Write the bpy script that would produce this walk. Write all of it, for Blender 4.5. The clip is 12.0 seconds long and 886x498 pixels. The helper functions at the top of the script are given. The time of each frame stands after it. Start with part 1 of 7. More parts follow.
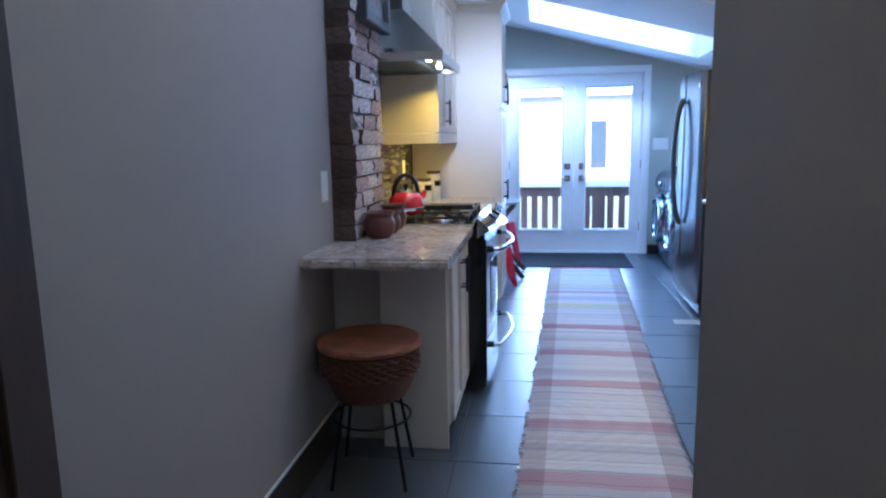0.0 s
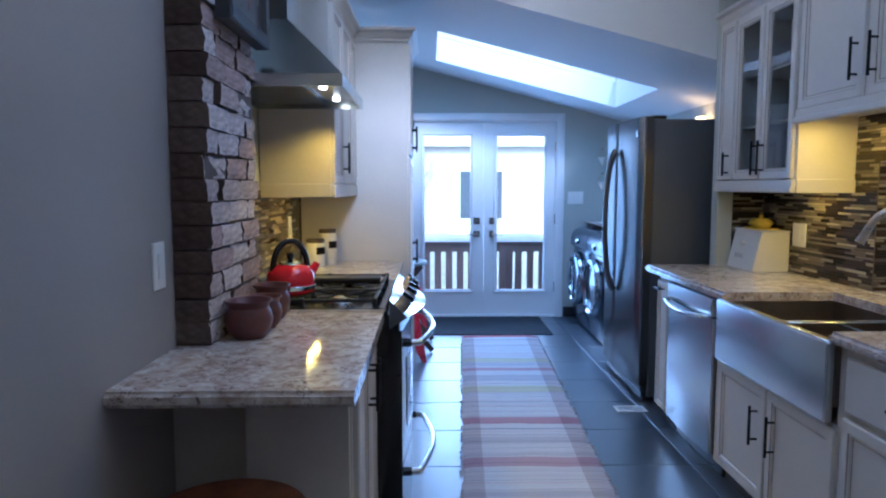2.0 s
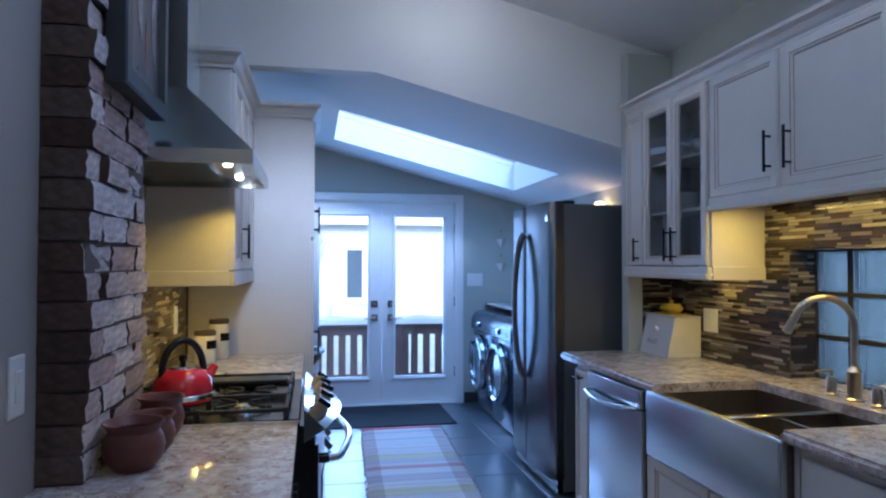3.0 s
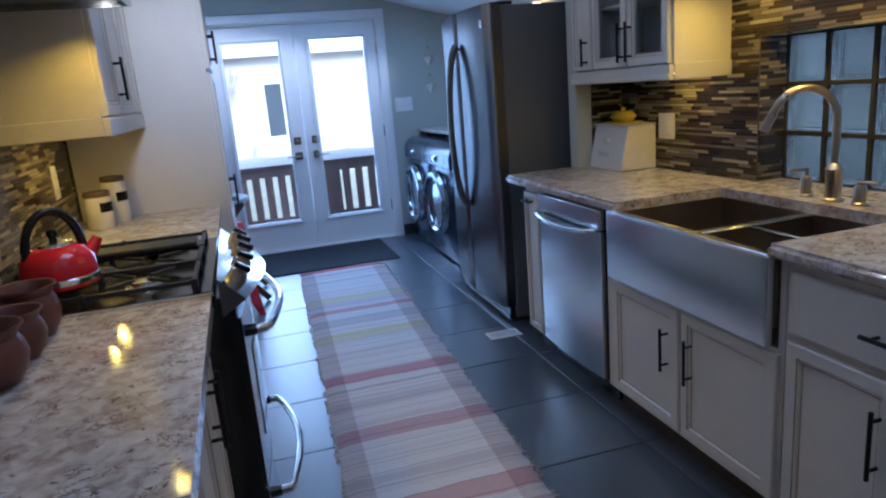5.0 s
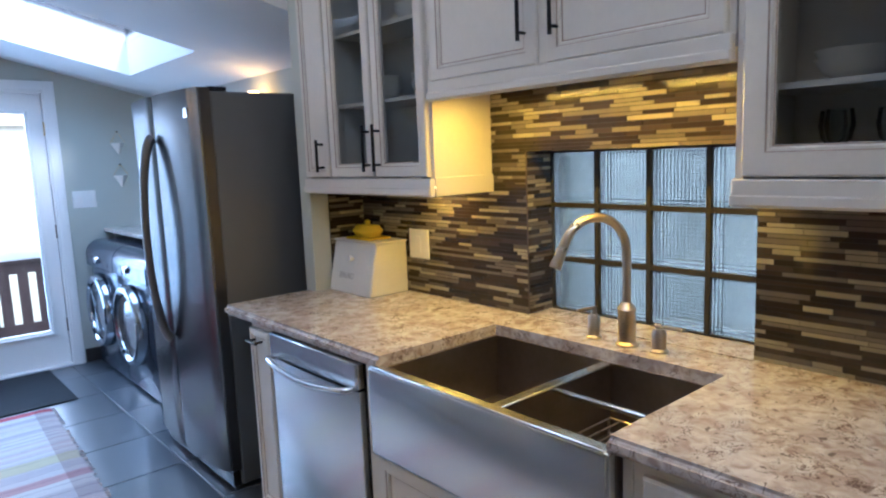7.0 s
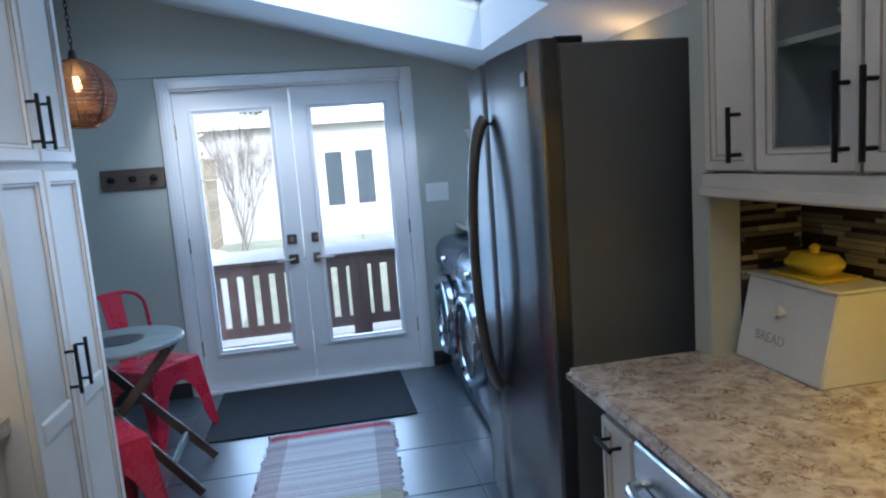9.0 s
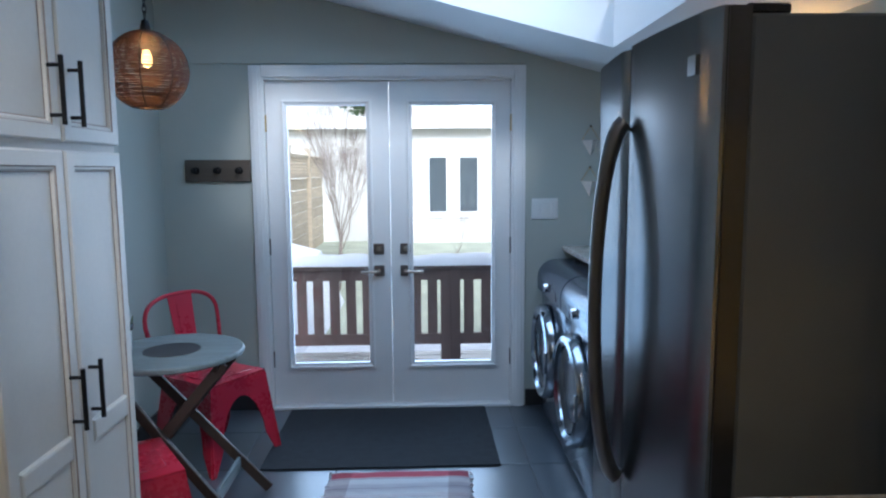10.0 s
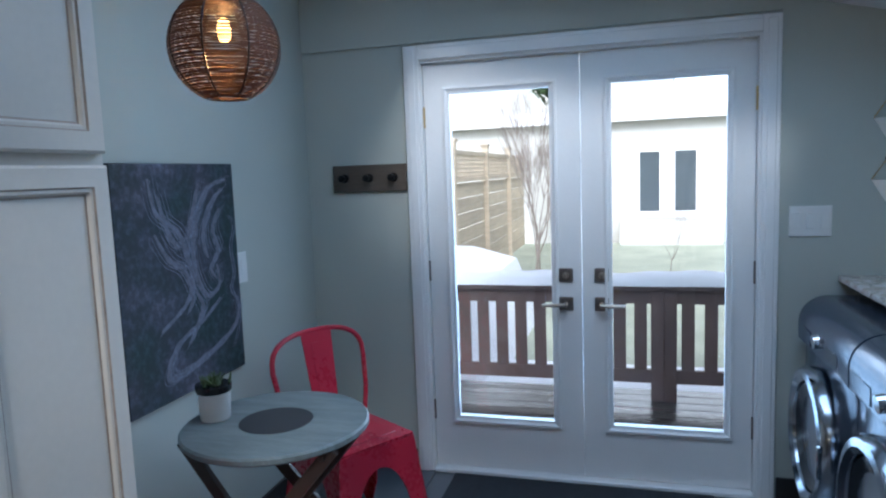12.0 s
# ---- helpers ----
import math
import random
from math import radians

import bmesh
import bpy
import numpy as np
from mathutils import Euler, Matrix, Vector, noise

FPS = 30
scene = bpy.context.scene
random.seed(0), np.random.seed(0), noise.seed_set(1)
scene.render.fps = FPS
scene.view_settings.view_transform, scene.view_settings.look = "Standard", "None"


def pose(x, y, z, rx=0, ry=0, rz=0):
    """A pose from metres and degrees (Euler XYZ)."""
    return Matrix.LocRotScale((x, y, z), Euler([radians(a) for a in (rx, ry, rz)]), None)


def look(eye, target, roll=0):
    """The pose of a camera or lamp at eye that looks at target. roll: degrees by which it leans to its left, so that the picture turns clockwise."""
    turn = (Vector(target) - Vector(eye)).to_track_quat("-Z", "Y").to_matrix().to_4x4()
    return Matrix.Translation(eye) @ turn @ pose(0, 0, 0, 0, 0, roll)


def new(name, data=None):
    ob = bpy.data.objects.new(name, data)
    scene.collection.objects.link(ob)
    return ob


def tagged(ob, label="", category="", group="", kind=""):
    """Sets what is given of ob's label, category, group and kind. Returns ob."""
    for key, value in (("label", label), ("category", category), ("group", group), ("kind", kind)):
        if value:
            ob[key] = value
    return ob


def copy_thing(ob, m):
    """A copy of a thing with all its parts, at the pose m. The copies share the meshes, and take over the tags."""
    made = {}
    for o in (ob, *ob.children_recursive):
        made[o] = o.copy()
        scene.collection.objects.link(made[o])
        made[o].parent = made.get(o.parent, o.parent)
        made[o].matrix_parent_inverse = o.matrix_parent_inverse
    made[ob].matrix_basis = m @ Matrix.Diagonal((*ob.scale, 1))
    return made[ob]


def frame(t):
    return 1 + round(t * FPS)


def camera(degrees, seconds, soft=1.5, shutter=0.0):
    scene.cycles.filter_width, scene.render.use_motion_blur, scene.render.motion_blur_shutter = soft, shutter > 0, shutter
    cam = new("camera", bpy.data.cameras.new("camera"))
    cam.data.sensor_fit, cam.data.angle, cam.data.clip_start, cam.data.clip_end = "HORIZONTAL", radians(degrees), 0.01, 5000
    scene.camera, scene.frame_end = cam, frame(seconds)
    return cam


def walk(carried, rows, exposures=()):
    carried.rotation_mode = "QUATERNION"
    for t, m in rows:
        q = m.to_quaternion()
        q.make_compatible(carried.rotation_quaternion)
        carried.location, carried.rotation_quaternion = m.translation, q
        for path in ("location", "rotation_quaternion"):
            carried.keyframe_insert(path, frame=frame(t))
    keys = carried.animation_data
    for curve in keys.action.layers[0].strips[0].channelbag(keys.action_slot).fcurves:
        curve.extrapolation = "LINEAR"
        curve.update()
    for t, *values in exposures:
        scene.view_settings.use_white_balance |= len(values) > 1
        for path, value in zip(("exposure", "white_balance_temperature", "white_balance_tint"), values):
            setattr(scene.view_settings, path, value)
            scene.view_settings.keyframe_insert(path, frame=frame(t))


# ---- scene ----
cam = camera(67.0, 12.0, soft=2.2)
PATH = [
    (0, (0.074, -0.018, 1.346), (-0.209, 1.935, 1.022), -1.0),
    (0.5, (-0.033, 0.212, 1.376), (-0.233, 2.18, 1.083), -1.2),
    (1, (-0.08, 0.402, 1.362), (-0.362, 2.369, 1.133), -1.5),
    (1.5, (-0.066, 0.695, 1.372), (-0.249, 2.677, 1.171), -1.4),
    (2, (-0.082, 0.894, 1.373), (-0.046, 2.885, 1.186), -0.0),
    (2.5, (-0.189, 1.084, 1.411), (0.065, 3.068, 1.41), -1.1),
    (2.7, (-0.205, 1.126, 1.418), (0.114, 3.099, 1.472), -0.6),
    (4.3, (-0.237, 1.258, 1.362), (0.315, 3.161, 1.092), -0.3),
    (4.5, (-0.246, 1.309, 1.351), (0.351, 3.186, 1.003), -0.4),
    (5, (-0.133, 1.554, 1.395), (0.406, 3.421, 0.922), -4.8),
    (5.5, (-0.074, 1.705, 1.424), (0.601, 3.538, 0.996), -4.6),
    (6, (-0.02, 1.918, 1.444), (0.945, 3.639, 1.117), -2.4),
    (6.5, (0.034, 2.043, 1.458), (1.409, 3.458, 1.128), -0.5),
    (7, (0.124, 2.235, 1.483), (1.421, 3.73, 1.203), -2.3),
    (7.5, (0.253, 2.43, 1.502), (1.128, 4.214, 1.28), -3.1),
    (7.7, (0.322, 2.524, 1.517), (1.052, 4.371, 1.283), -3.7),
    (9.3, (0.638, 3.344, 1.491), (0.893, 5.31, 1.224), -3.3),
    (9.5, (0.66, 3.437, 1.489), (0.83, 5.415, 1.242), -2.4),
    (10, (0.657, 3.742, 1.492), (0.722, 5.727, 1.259), -0.4),
    (10.5, (0.669, 3.966, 1.498), (0.584, 5.946, 1.236), -1.6),
    (11, (0.762, 4.234, 1.501), (0.532, 6.208, 1.276), -4.2),
    (11.5, (0.773, 4.468, 1.489), (0.434, 6.424, 1.247), -3.2),
    (12, (0.693, 4.714, 1.512), (0.151, 6.626, 1.286), -2.1),
]
EXPOSURES = [(0.0, 1.7, 4450, 16), (1.5, 1.35, 4400, 16), (2.7, 1.1, 4300, 17), (4.3, 0.7, 4550, 17), (5.0, 0.85, 4650, 17), (6.0, 1.1, 4800, 16), (6.5, 1.25, 5150, 18), (7.0, 1.8, 5150, 16), (7.7, 1.75, 4900, 13), (9.4, 0.84, 5350, 10), (12.0, 0.72, 5500, 10)]
walk(cam, [(t, look(eye, target, roll)) for t, eye, target, roll in PATH], EXPOSURES)

# ---- light ----
SKY, DOOR_LIGHT, SKYLIGHT_LIGHT, VAULT_LIGHT = 0.15, 14.0, 14.0, 3.6
world = bpy.data.worlds.new("overcast_sky")
scene.world = world
world.use_nodes = True
wn = world.node_tree.nodes
sky = wn.new("ShaderNodeTexSky")
sky.sky_type, sky.sun_disc = "NISHITA", False
sky.sun_elevation, sky.sun_rotation = radians(38), radians(200)
sky.dust_density = 4.0
hazy = wn.new("ShaderNodeHueSaturation")
hazy.inputs["Saturation"].default_value = 0.3
world.node_tree.links.new(sky.outputs[0], hazy.inputs["Color"])
world.node_tree.links.new(hazy.outputs[0], wn["Background"].inputs[0])
wn["Background"].inputs[1].default_value = SKY


def area_lamp(name, m, sx, sy, watts, color, spread=180):
    d = bpy.data.lights.new(name, "AREA")
    d.shape, d.size, d.size_y, d.energy, d.color, d.spread = "RECTANGLE", sx, sy, watts, color, radians(spread)
    ob = new(name, d)
    ob.matrix_world = m
    return ob


def point_lamp(name, loc, watts, color, radius=0.03):
    d = bpy.data.lights.new(name, "POINT")
    d.energy, d.color, d.shadow_soft_size = watts, color, radius
    ob = new(name, d)
    ob.location = loc
    return ob


def spot_lamp(name, eye, target, watts, color, angle=110, radius=0.04):
    d = bpy.data.lights.new(name, "SPOT")
    d.energy, d.color, d.spot_size, d.spot_blend, d.shadow_soft_size = watts, color, radians(angle), 0.6, radius
    ob = new(name, d)
    ob.matrix_world = look(eye, target)
    return ob


sun = bpy.data.lights.new("sun", "SUN")
sun.energy, sun.angle, sun.color = 1.5, radians(14), (1.0, 0.96, 0.9)
sun_ob = new("sun", sun)
sun_ob.matrix_world = look((4, -6, 9), (0, 6, 0))
COOL, WARM = (0.47, 0.72, 1.0), (1.0, 0.57, 0.05)
# daylight through the french doors and the roof window
area_lamp("door_daylight", look((0.47, 8.02, 1.1), (0.47, 5.0, 1.0)), 1.25, 1.6, DOOR_LIGHT, COOL)
area_lamp("skylight_daylight", look((0.83, 6.6, 2.68), (0.60, 6.6, 1.7)), 1.5, 1.1, SKYLIGHT_LIGHT, COOL)
# cool fill for the kitchen from an assumed roof window out of view
area_lamp("vault_fill_light", look((0.45, 3.05, 3.10), (0.25, 3.05, 2.3)), 0.9, 1.1, VAULT_LIGHT, (0.66, 0.82, 1.0))
area_lamp("block_window_daylight", look((2.10, 3.4, 1.2), (0.0, 3.4, 1.1)), 0.75, 0.55, 0.13, (0.78, 0.92, 1.0))

# ---- materials ----
def nodes_of(name):
    m = bpy.data.materials.new(name)
    m.use_nodes = True
    return m, m.node_tree.nodes, m.node_tree.links, m.node_tree.nodes["Principled BSDF"]


def ramp(n, stops):
    r = n.new("ShaderNodeValToRGB")
    while len(r.color_ramp.elements) < len(stops):
        r.color_ramp.elements.new(0.5)
    for e, (p, c) in zip(r.color_ramp.elements, stops):
        e.position, e.color = p, (*c, 1)
    return r


def shade(c, k):
    return tuple(min(1.0, max(0.0, v * k)) for v in c)


def surf(name, c, rough=0.5, metal=0.0, vary=0.12, scale=3.0, grain=60.0, bump=0.05, stretch=(1, 1, 1), rvary=0.1, per=0.0, coat=0.0):
    """Painted, wooden, metal or stone surface: broad stains and fine grain in colour, gloss and relief."""
    m, n, l, b = nodes_of(name)
    tc, mp = n.new("ShaderNodeTexCoord"), n.new("ShaderNodeMapping")
    mp.inputs["Scale"].default_value = stretch
    l.new(tc.outputs["Object"], mp.inputs[0])
    big, fine = n.new("ShaderNodeTexNoise"), n.new("ShaderNodeTexNoise")
    for t, s, d in ((big, scale, 4), (fine, grain, 3)):
        t.inputs["Scale"].default_value, t.inputs["Detail"].default_value = s, d
        l.new(mp.outputs[0], t.inputs["Vector"])
    mix = n.new("ShaderNodeMath")
    mix.operation = "MULTIPLY_ADD"
    mix.inputs[1].default_value = 0.35
    l.new(fine.outputs[0], mix.inputs[0])
    half = n.new("ShaderNodeMath")
    half.operation = "MULTIPLY"
    half.inputs[1].default_value = 0.65
    l.new(big.outputs[0], half.inputs[0])
    l.new(half.outputs[0], mix.inputs[2])
    r = ramp(n, [(0.3, shade(c, 1 - vary)), (0.7, shade(c, 1 + vary))])
    l.new(mix.outputs[0], r.inputs[0])
    out = r.outputs[0]
    if per:
        oi, hsv, mr = n.new("ShaderNodeObjectInfo"), n.new("ShaderNodeHueSaturation"), n.new("ShaderNodeMapRange")
        mr.inputs["To Min"].default_value, mr.inputs["To Max"].default_value = 1 - per, 1 + per
        l.new(oi.outputs["Random"], mr.inputs["Value"])
        l.new(mr.outputs[0], hsv.inputs["Value"])
        l.new(out, hsv.inputs["Color"])
        out = hsv.outputs[0]
    l.new(out, b.inputs["Base Color"])
    rr = n.new("ShaderNodeMapRange")
    rr.inputs["To Min"].default_value, rr.inputs["To Max"].default_value = max(0.02, rough - rvary), min(1, rough + rvary)
    l.new(mix.outputs[0], rr.inputs["Value"])
    l.new(rr.outputs[0], b.inputs["Roughness"])
    b.inputs["Metallic"].default_value = metal
    b.inputs["Coat Weight"].default_value = coat
    if bump:
        bp = n.new("ShaderNodeBump")
        bp.inputs["Strength"].default_value, bp.inputs["Distance"].default_value = bump, 0.01
        l.new(mix.outputs[0], bp.inputs["Height"])
        l.new(bp.outputs[0], b.inputs["Normal"])
    return m


def glow(name, c, strength):
    m, n, l, b = nodes_of(name)
    b.inputs["Base Color"].default_value = (*c, 1)
    b.inputs["Emission Color"].default_value = (*c, 1)
    b.inputs["Emission Strength"].default_value = strength
    return m


def glass(name, tint=(1, 1, 1), rough=0.0, gloss=0.08):
    """Thin pane: clear, with a weak mirror image that grows at grazing angles."""
    m, n, l, b = nodes_of(name)
    tr, gl, mx, lw = n.new("ShaderNodeBsdfTransparent"), n.new("ShaderNodeBsdfGlossy"), n.new("ShaderNodeMixShader"), n.new("ShaderNodeFresnel")
    tr.inputs[0].default_value = (*tint, 1)
    gl.inputs["Roughness"].default_value = rough
    lw.inputs["IOR"].default_value = 1.45
    l.new(lw.outputs[0], mx.inputs[0])
    l.new(tr.outputs[0], mx.inputs[1])
    l.new(gl.outputs[0], mx.inputs[2])
    l.new(mx.outputs[0], n["Material Output"].inputs[0])
    return m


def granite_material():
    """Cream granite: pinkish and pale clouds, thin broken dark veins in clusters, fine specks."""
    m, n, l, b = nodes_of("granite")
    tc = n.new("ShaderNodeTexCoord")

    def cloud(scale, detail, distort):
        t = n.new("ShaderNodeTexNoise")
        t.inputs["Scale"].default_value, t.inputs["Detail"].default_value, t.inputs["Distortion"].default_value = scale, detail, distort
        l.new(tc.outputs["Object"], t.inputs["Vector"])
        return t.outputs[0]

    def lay(mask, under, c):
        mx = n.new("ShaderNodeMixRGB")
        mx.inputs[2].default_value = (*c, 1)
        l.new(mask, mx.inputs[0])
        l.new(under, mx.inputs[1])
        return mx.outputs[0]

    def times(a, b_):
        k = n.new("ShaderNodeMath")
        k.operation = "MULTIPLY"
        l.new(a, k.inputs[0])
        l.new(b_, k.inputs[1])
        return k.outputs[0]

    base = ramp(n, [(0.34, (0.36, 0.285, 0.245)), (0.45, (0.48, 0.42, 0.375)), (0.55, (0.57, 0.52, 0.48)), (0.68, (0.66, 0.63, 0.60))])
    l.new(cloud(26, 7, 0.8), base.inputs[0])
    col = base.outputs[0]
    blush = ramp(n, [(0.50, (0, 0, 0)), (0.66, (0.55, 0.55, 0.55))])
    l.new(cloud(9, 5, 0.6), blush.inputs[0])
    col = lay(blush.outputs[0], col, (0.41, 0.335, 0.29))
    line = ramp(n, [(0.455, (0, 0, 0)), (0.485, (1, 1, 1)), (0.505, (1, 1, 1)), (0.53, (0, 0, 0))])
    l.new(cloud(34, 3, 1.4), line.inputs[0])
    cluster = ramp(n, [(0.47, (0, 0, 0)), (0.58, (0.9, 0.9, 0.9))])
    l.new(cloud(17, 4, 0.4), cluster.inputs[0])
    col = lay(times(line.outputs[0], cluster.outputs[0]), col, (0.13, 0.085, 0.07))
    blot = ramp(n, [(0.30, (0.85, 0.85, 0.85)), (0.36, (0, 0, 0))])
    l.new(cloud(48, 4, 0.7), blot.inputs[0])
    col = lay(blot.outputs[0], col, (0.12, 0.09, 0.078))
    speck = n.new("ShaderNodeTexVoronoi")
    speck.inputs["Scale"].default_value = 170
    l.new(tc.outputs["Object"], speck.inputs["Vector"])
    sp = ramp(n, [(0.10, (0.7, 0.7, 0.7)), (0.18, (0, 0, 0))])
    l.new(speck.outputs["Distance"], sp.inputs[0])
    col = lay(sp.outputs[0], col, (0.28, 0.23, 0.2))
    l.new(col, b.inputs["Base Color"])
    b.inputs["Roughness"].default_value = 0.09
    return m


def palette_material(name, colors, rough, per_island=True, bump=0.03, grain=55):
    """Small pieces, each with one colour of a palette."""
    m, n, l, b = nodes_of(name)
    info = n.new("ShaderNodeNewGeometry") if per_island else n.new("ShaderNodeObjectInfo")
    r = ramp(n, [(i / len(colors), c) for i, c in enumerate(colors)])
    r.color_ramp.interpolation = "CONSTANT"
    l.new(info.outputs["Random Per Island" if per_island else "Random"], r.inputs[0])
    tc, ns = n.new("ShaderNodeTexCoord"), n.new("ShaderNodeTexNoise")
    ns.inputs["Scale"].default_value, ns.inputs["Detail"].default_value = grain, 7
    l.new(tc.outputs["Object"], ns.inputs["Vector"])
    hsv, mr = n.new("ShaderNodeHueSaturation"), n.new("ShaderNodeMapRange")
    mr.inputs["To Min"].default_value, mr.inputs["To Max"].default_value = (0.82, 1.18) if grain > 20 else (0.1, 1.9)
    l.new(ns.outputs[0], mr.inputs["Value"])
    l.new(mr.outputs[0], hsv.inputs["Value"])
    l.new(r.outputs[0], hsv.inputs["Color"])
    l.new(hsv.outputs[0], b.inputs["Base Color"])
    b.inputs["Roughness"].default_value = rough
    bp = n.new("ShaderNodeBump")
    bp.inputs["Strength"].default_value = bump
    l.new(ns.outputs[0], bp.inputs["Height"])
    l.new(bp.outputs[0], b.inputs["Normal"])
    return m


def rug_material():
    """Rag rug: woven bands across its length, with thread relief; rose bands at their places."""
    m, n, l, b = nodes_of("rag_weave")
    tc, sep = n.new("ShaderNodeTexCoord"), n.new("ShaderNodeSeparateXYZ")
    wob = n.new("ShaderNodeTexNoise")
    wob.inputs["Scale"].default_value = 6
    l.new(tc.outputs["Object"], wob.inputs["Vector"])
    l.new(tc.outputs["Object"], sep.inputs[0])
    yy = n.new("ShaderNodeMath")
    yy.operation = "MULTIPLY_ADD"
    yy.inputs[1].default_value = 0.03
    l.new(wob.outputs[0], yy.inputs[0])
    l.new(sep.outputs["Y"], yy.inputs[2])
    # cream, grey, peach bands of irregular width
    band = n.new("ShaderNodeTexNoise")
    band.noise_dimensions = "1D"
    band.inputs["Scale"].default_value, band.inputs["Detail"].default_value = 6.0, 3
    l.new(yy.outputs[0], band.inputs["W"])
    base = ramp(n, [(0.30, (0.60, 0.58, 0.61)), (0.40, (0.70, 0.685, 0.69)), (0.48, (0.77, 0.77, 0.77)), (0.545, (0.70, 0.62, 0.62)), (0.575, (0.76, 0.76, 0.76)), (0.70, (0.58, 0.57, 0.61))])
    base.color_ramp.interpolation = "CONSTANT"
    l.new(band.outputs[0], base.inputs[0])
    col = base.outputs[0]
    ROSE, STRAW = (0.56, 0.395, 0.44), (0.68, 0.66, 0.47)
    for y0, half, c in ((2.49, 0.058, ROSE), (3.02, 0.054, ROSE), (3.555, 0.054, (0.60, 0.42, 0.44)), (4.10, 0.058, ROSE), (4.69, 0.052, (0.54, 0.33, 0.38)), (5.30, 0.07, STRAW), (5.79, 0.04, (0.60, 0.40, 0.42)), (6.05, 0.06, STRAW), (6.89, 0.03, (0.60, 0.12, 0.16)), (1.95, 0.05, ROSE)):
        cmp = n.new("ShaderNodeMath")
        cmp.operation = "COMPARE"
        cmp.inputs[1].default_value, cmp.inputs[2].default_value = y0 + 0.015, half
        l.new(yy.outputs[0], cmp.inputs[0])
        mx = n.new("ShaderNodeMixRGB")
        mx.inputs[2].default_value = (*c, 1)
        l.new(cmp.outputs[0], mx.inputs[0])
        l.new(col, mx.inputs[1])
        col = mx.outputs[0]
    # thin dark wefts between the bands
    step, frac, thin = n.new("ShaderNodeMath"), n.new("ShaderNodeMath"), n.new("ShaderNodeMath")
    step.operation, frac.operation, thin.operation = "MULTIPLY", "FRACT", "LESS_THAN"
    step.inputs[1].default_value, thin.inputs[1].default_value = 10.5, 0.07
    l.new(yy.outputs[0], step.inputs[0])
    l.new(step.outputs[0], frac.inputs[0])
    l.new(frac.outputs[0], thin.inputs[0])
    weft = n.new("ShaderNodeMixRGB")
    weft.blend_type = "MULTIPLY"
    weft.inputs[2].default_value = (0.66, 0.64, 0.68, 1)
    l.new(thin.outputs[0], weft.inputs[0])
    l.new(col, weft.inputs[1])
    col = weft.outputs[0]
    # the warp is darker along both long edges
    xx = n.new("ShaderNodeMath")
    xx.operation = "MULTIPLY_ADD"
    xx.inputs[1].default_value = -0.046
    l.new(sep.outputs["Y"], xx.inputs[0])
    l.new(sep.outputs["X"], xx.inputs[2])
    edge = n.new("ShaderNodeMath")
    edge.operation = "COMPARE"
    edge.inputs[1].default_value, edge.inputs[2].default_value = 0.225, 0.238
    l.new(xx.outputs[0], edge.inputs[0])
    dk = n.new("ShaderNodeMixRGB")
    dk.blend_type = "MULTIPLY"
    dk.inputs[0].default_value = 1
    inv = ramp(n, [(0.2, (0.74, 0.68, 0.68)), (0.6, (1, 1, 1))])
    l.new(edge.outputs[0], inv.inputs[0])
    l.new(col, dk.inputs[1])
    l.new(inv.outputs[0], dk.inputs[2])
    fine = n.new("ShaderNodeTexNoise")
    fine.inputs["Scale"].default_value = 220
    l.new(tc.outputs["Object"], fine.inputs["Vector"])
    fr = ramp(n, [(0.3, (0.80, 0.80, 0.82)), (0.65, (1.0, 1.0, 1.0))])
    l.new(fine.outputs[0], fr.inputs[0])
    dk2 = n.new("ShaderNodeMixRGB")
    dk2.blend_type = "MULTIPLY"
    dk2.inputs[0].default_value = 1
    l.new(dk.outputs[0], dk2.inputs[1])
    l.new(fr.outputs[0], dk2.inputs[2])
    l.new(dk2.outputs[0], b.inputs["Base Color"])
    b.inputs["Roughness"].default_value = 0.95
    wave = n.new("ShaderNodeTexWave")
    wave.bands_direction = "Y"
    wave.inputs["Scale"].default_value, wave.inputs["Distortion"].default_value = 28, 1.5
    l.new(tc.outputs["Object"], wave.inputs["Vector"])
    bp = n.new("ShaderNodeBump")
    bp.inputs["Strength"].default_value, bp.inputs["Distance"].default_value = 0.6, 0.006
    l.new(wave.outputs[0], bp.inputs["Height"])
    l.new(bp.outputs[0], b.inputs["Normal"])
    return m


def chalk_material():
    m, n, l, b = nodes_of("chalkboard")
    tc = n.new("ShaderNodeTexCoord")
    a, c = n.new("ShaderNodeTexNoise"), n.new("ShaderNodeTexNoise")
    a.inputs["Scale"].default_value, c.inputs["Scale"].default_value = 4, 45
    for t in (a, c):
        t.inputs["Detail"].default_value = 5
        l.new(tc.outputs["Object"], t.inputs["Vector"])
    r1 = ramp(n, [(0.35, (0.026, 0.048, 0.050)), (0.52, (0.045, 0.052, 0.066)), (0.68, (0.11, 0.11, 0.145))])
    r2 = ramp(n, [(0.45, (0.7, 0.7, 0.7)), (0.75, (1.7, 1.7, 1.8))])
    l.new(a.outputs[0], r1.inputs[0])
    l.new(c.outputs[0], r2.inputs[0])
    mx = n.new("ShaderNodeMixRGB")
    mx.blend_type = "MULTIPLY"
    mx.inputs[0].default_value = 1
    l.new(r1.outputs[0], mx.inputs[1])
    l.new(r2.outputs[0], mx.inputs[2])
    l.new(mx.outputs[0], b.inputs["Base Color"])
    b.inputs["Roughness"].default_value = 0.8
    return m


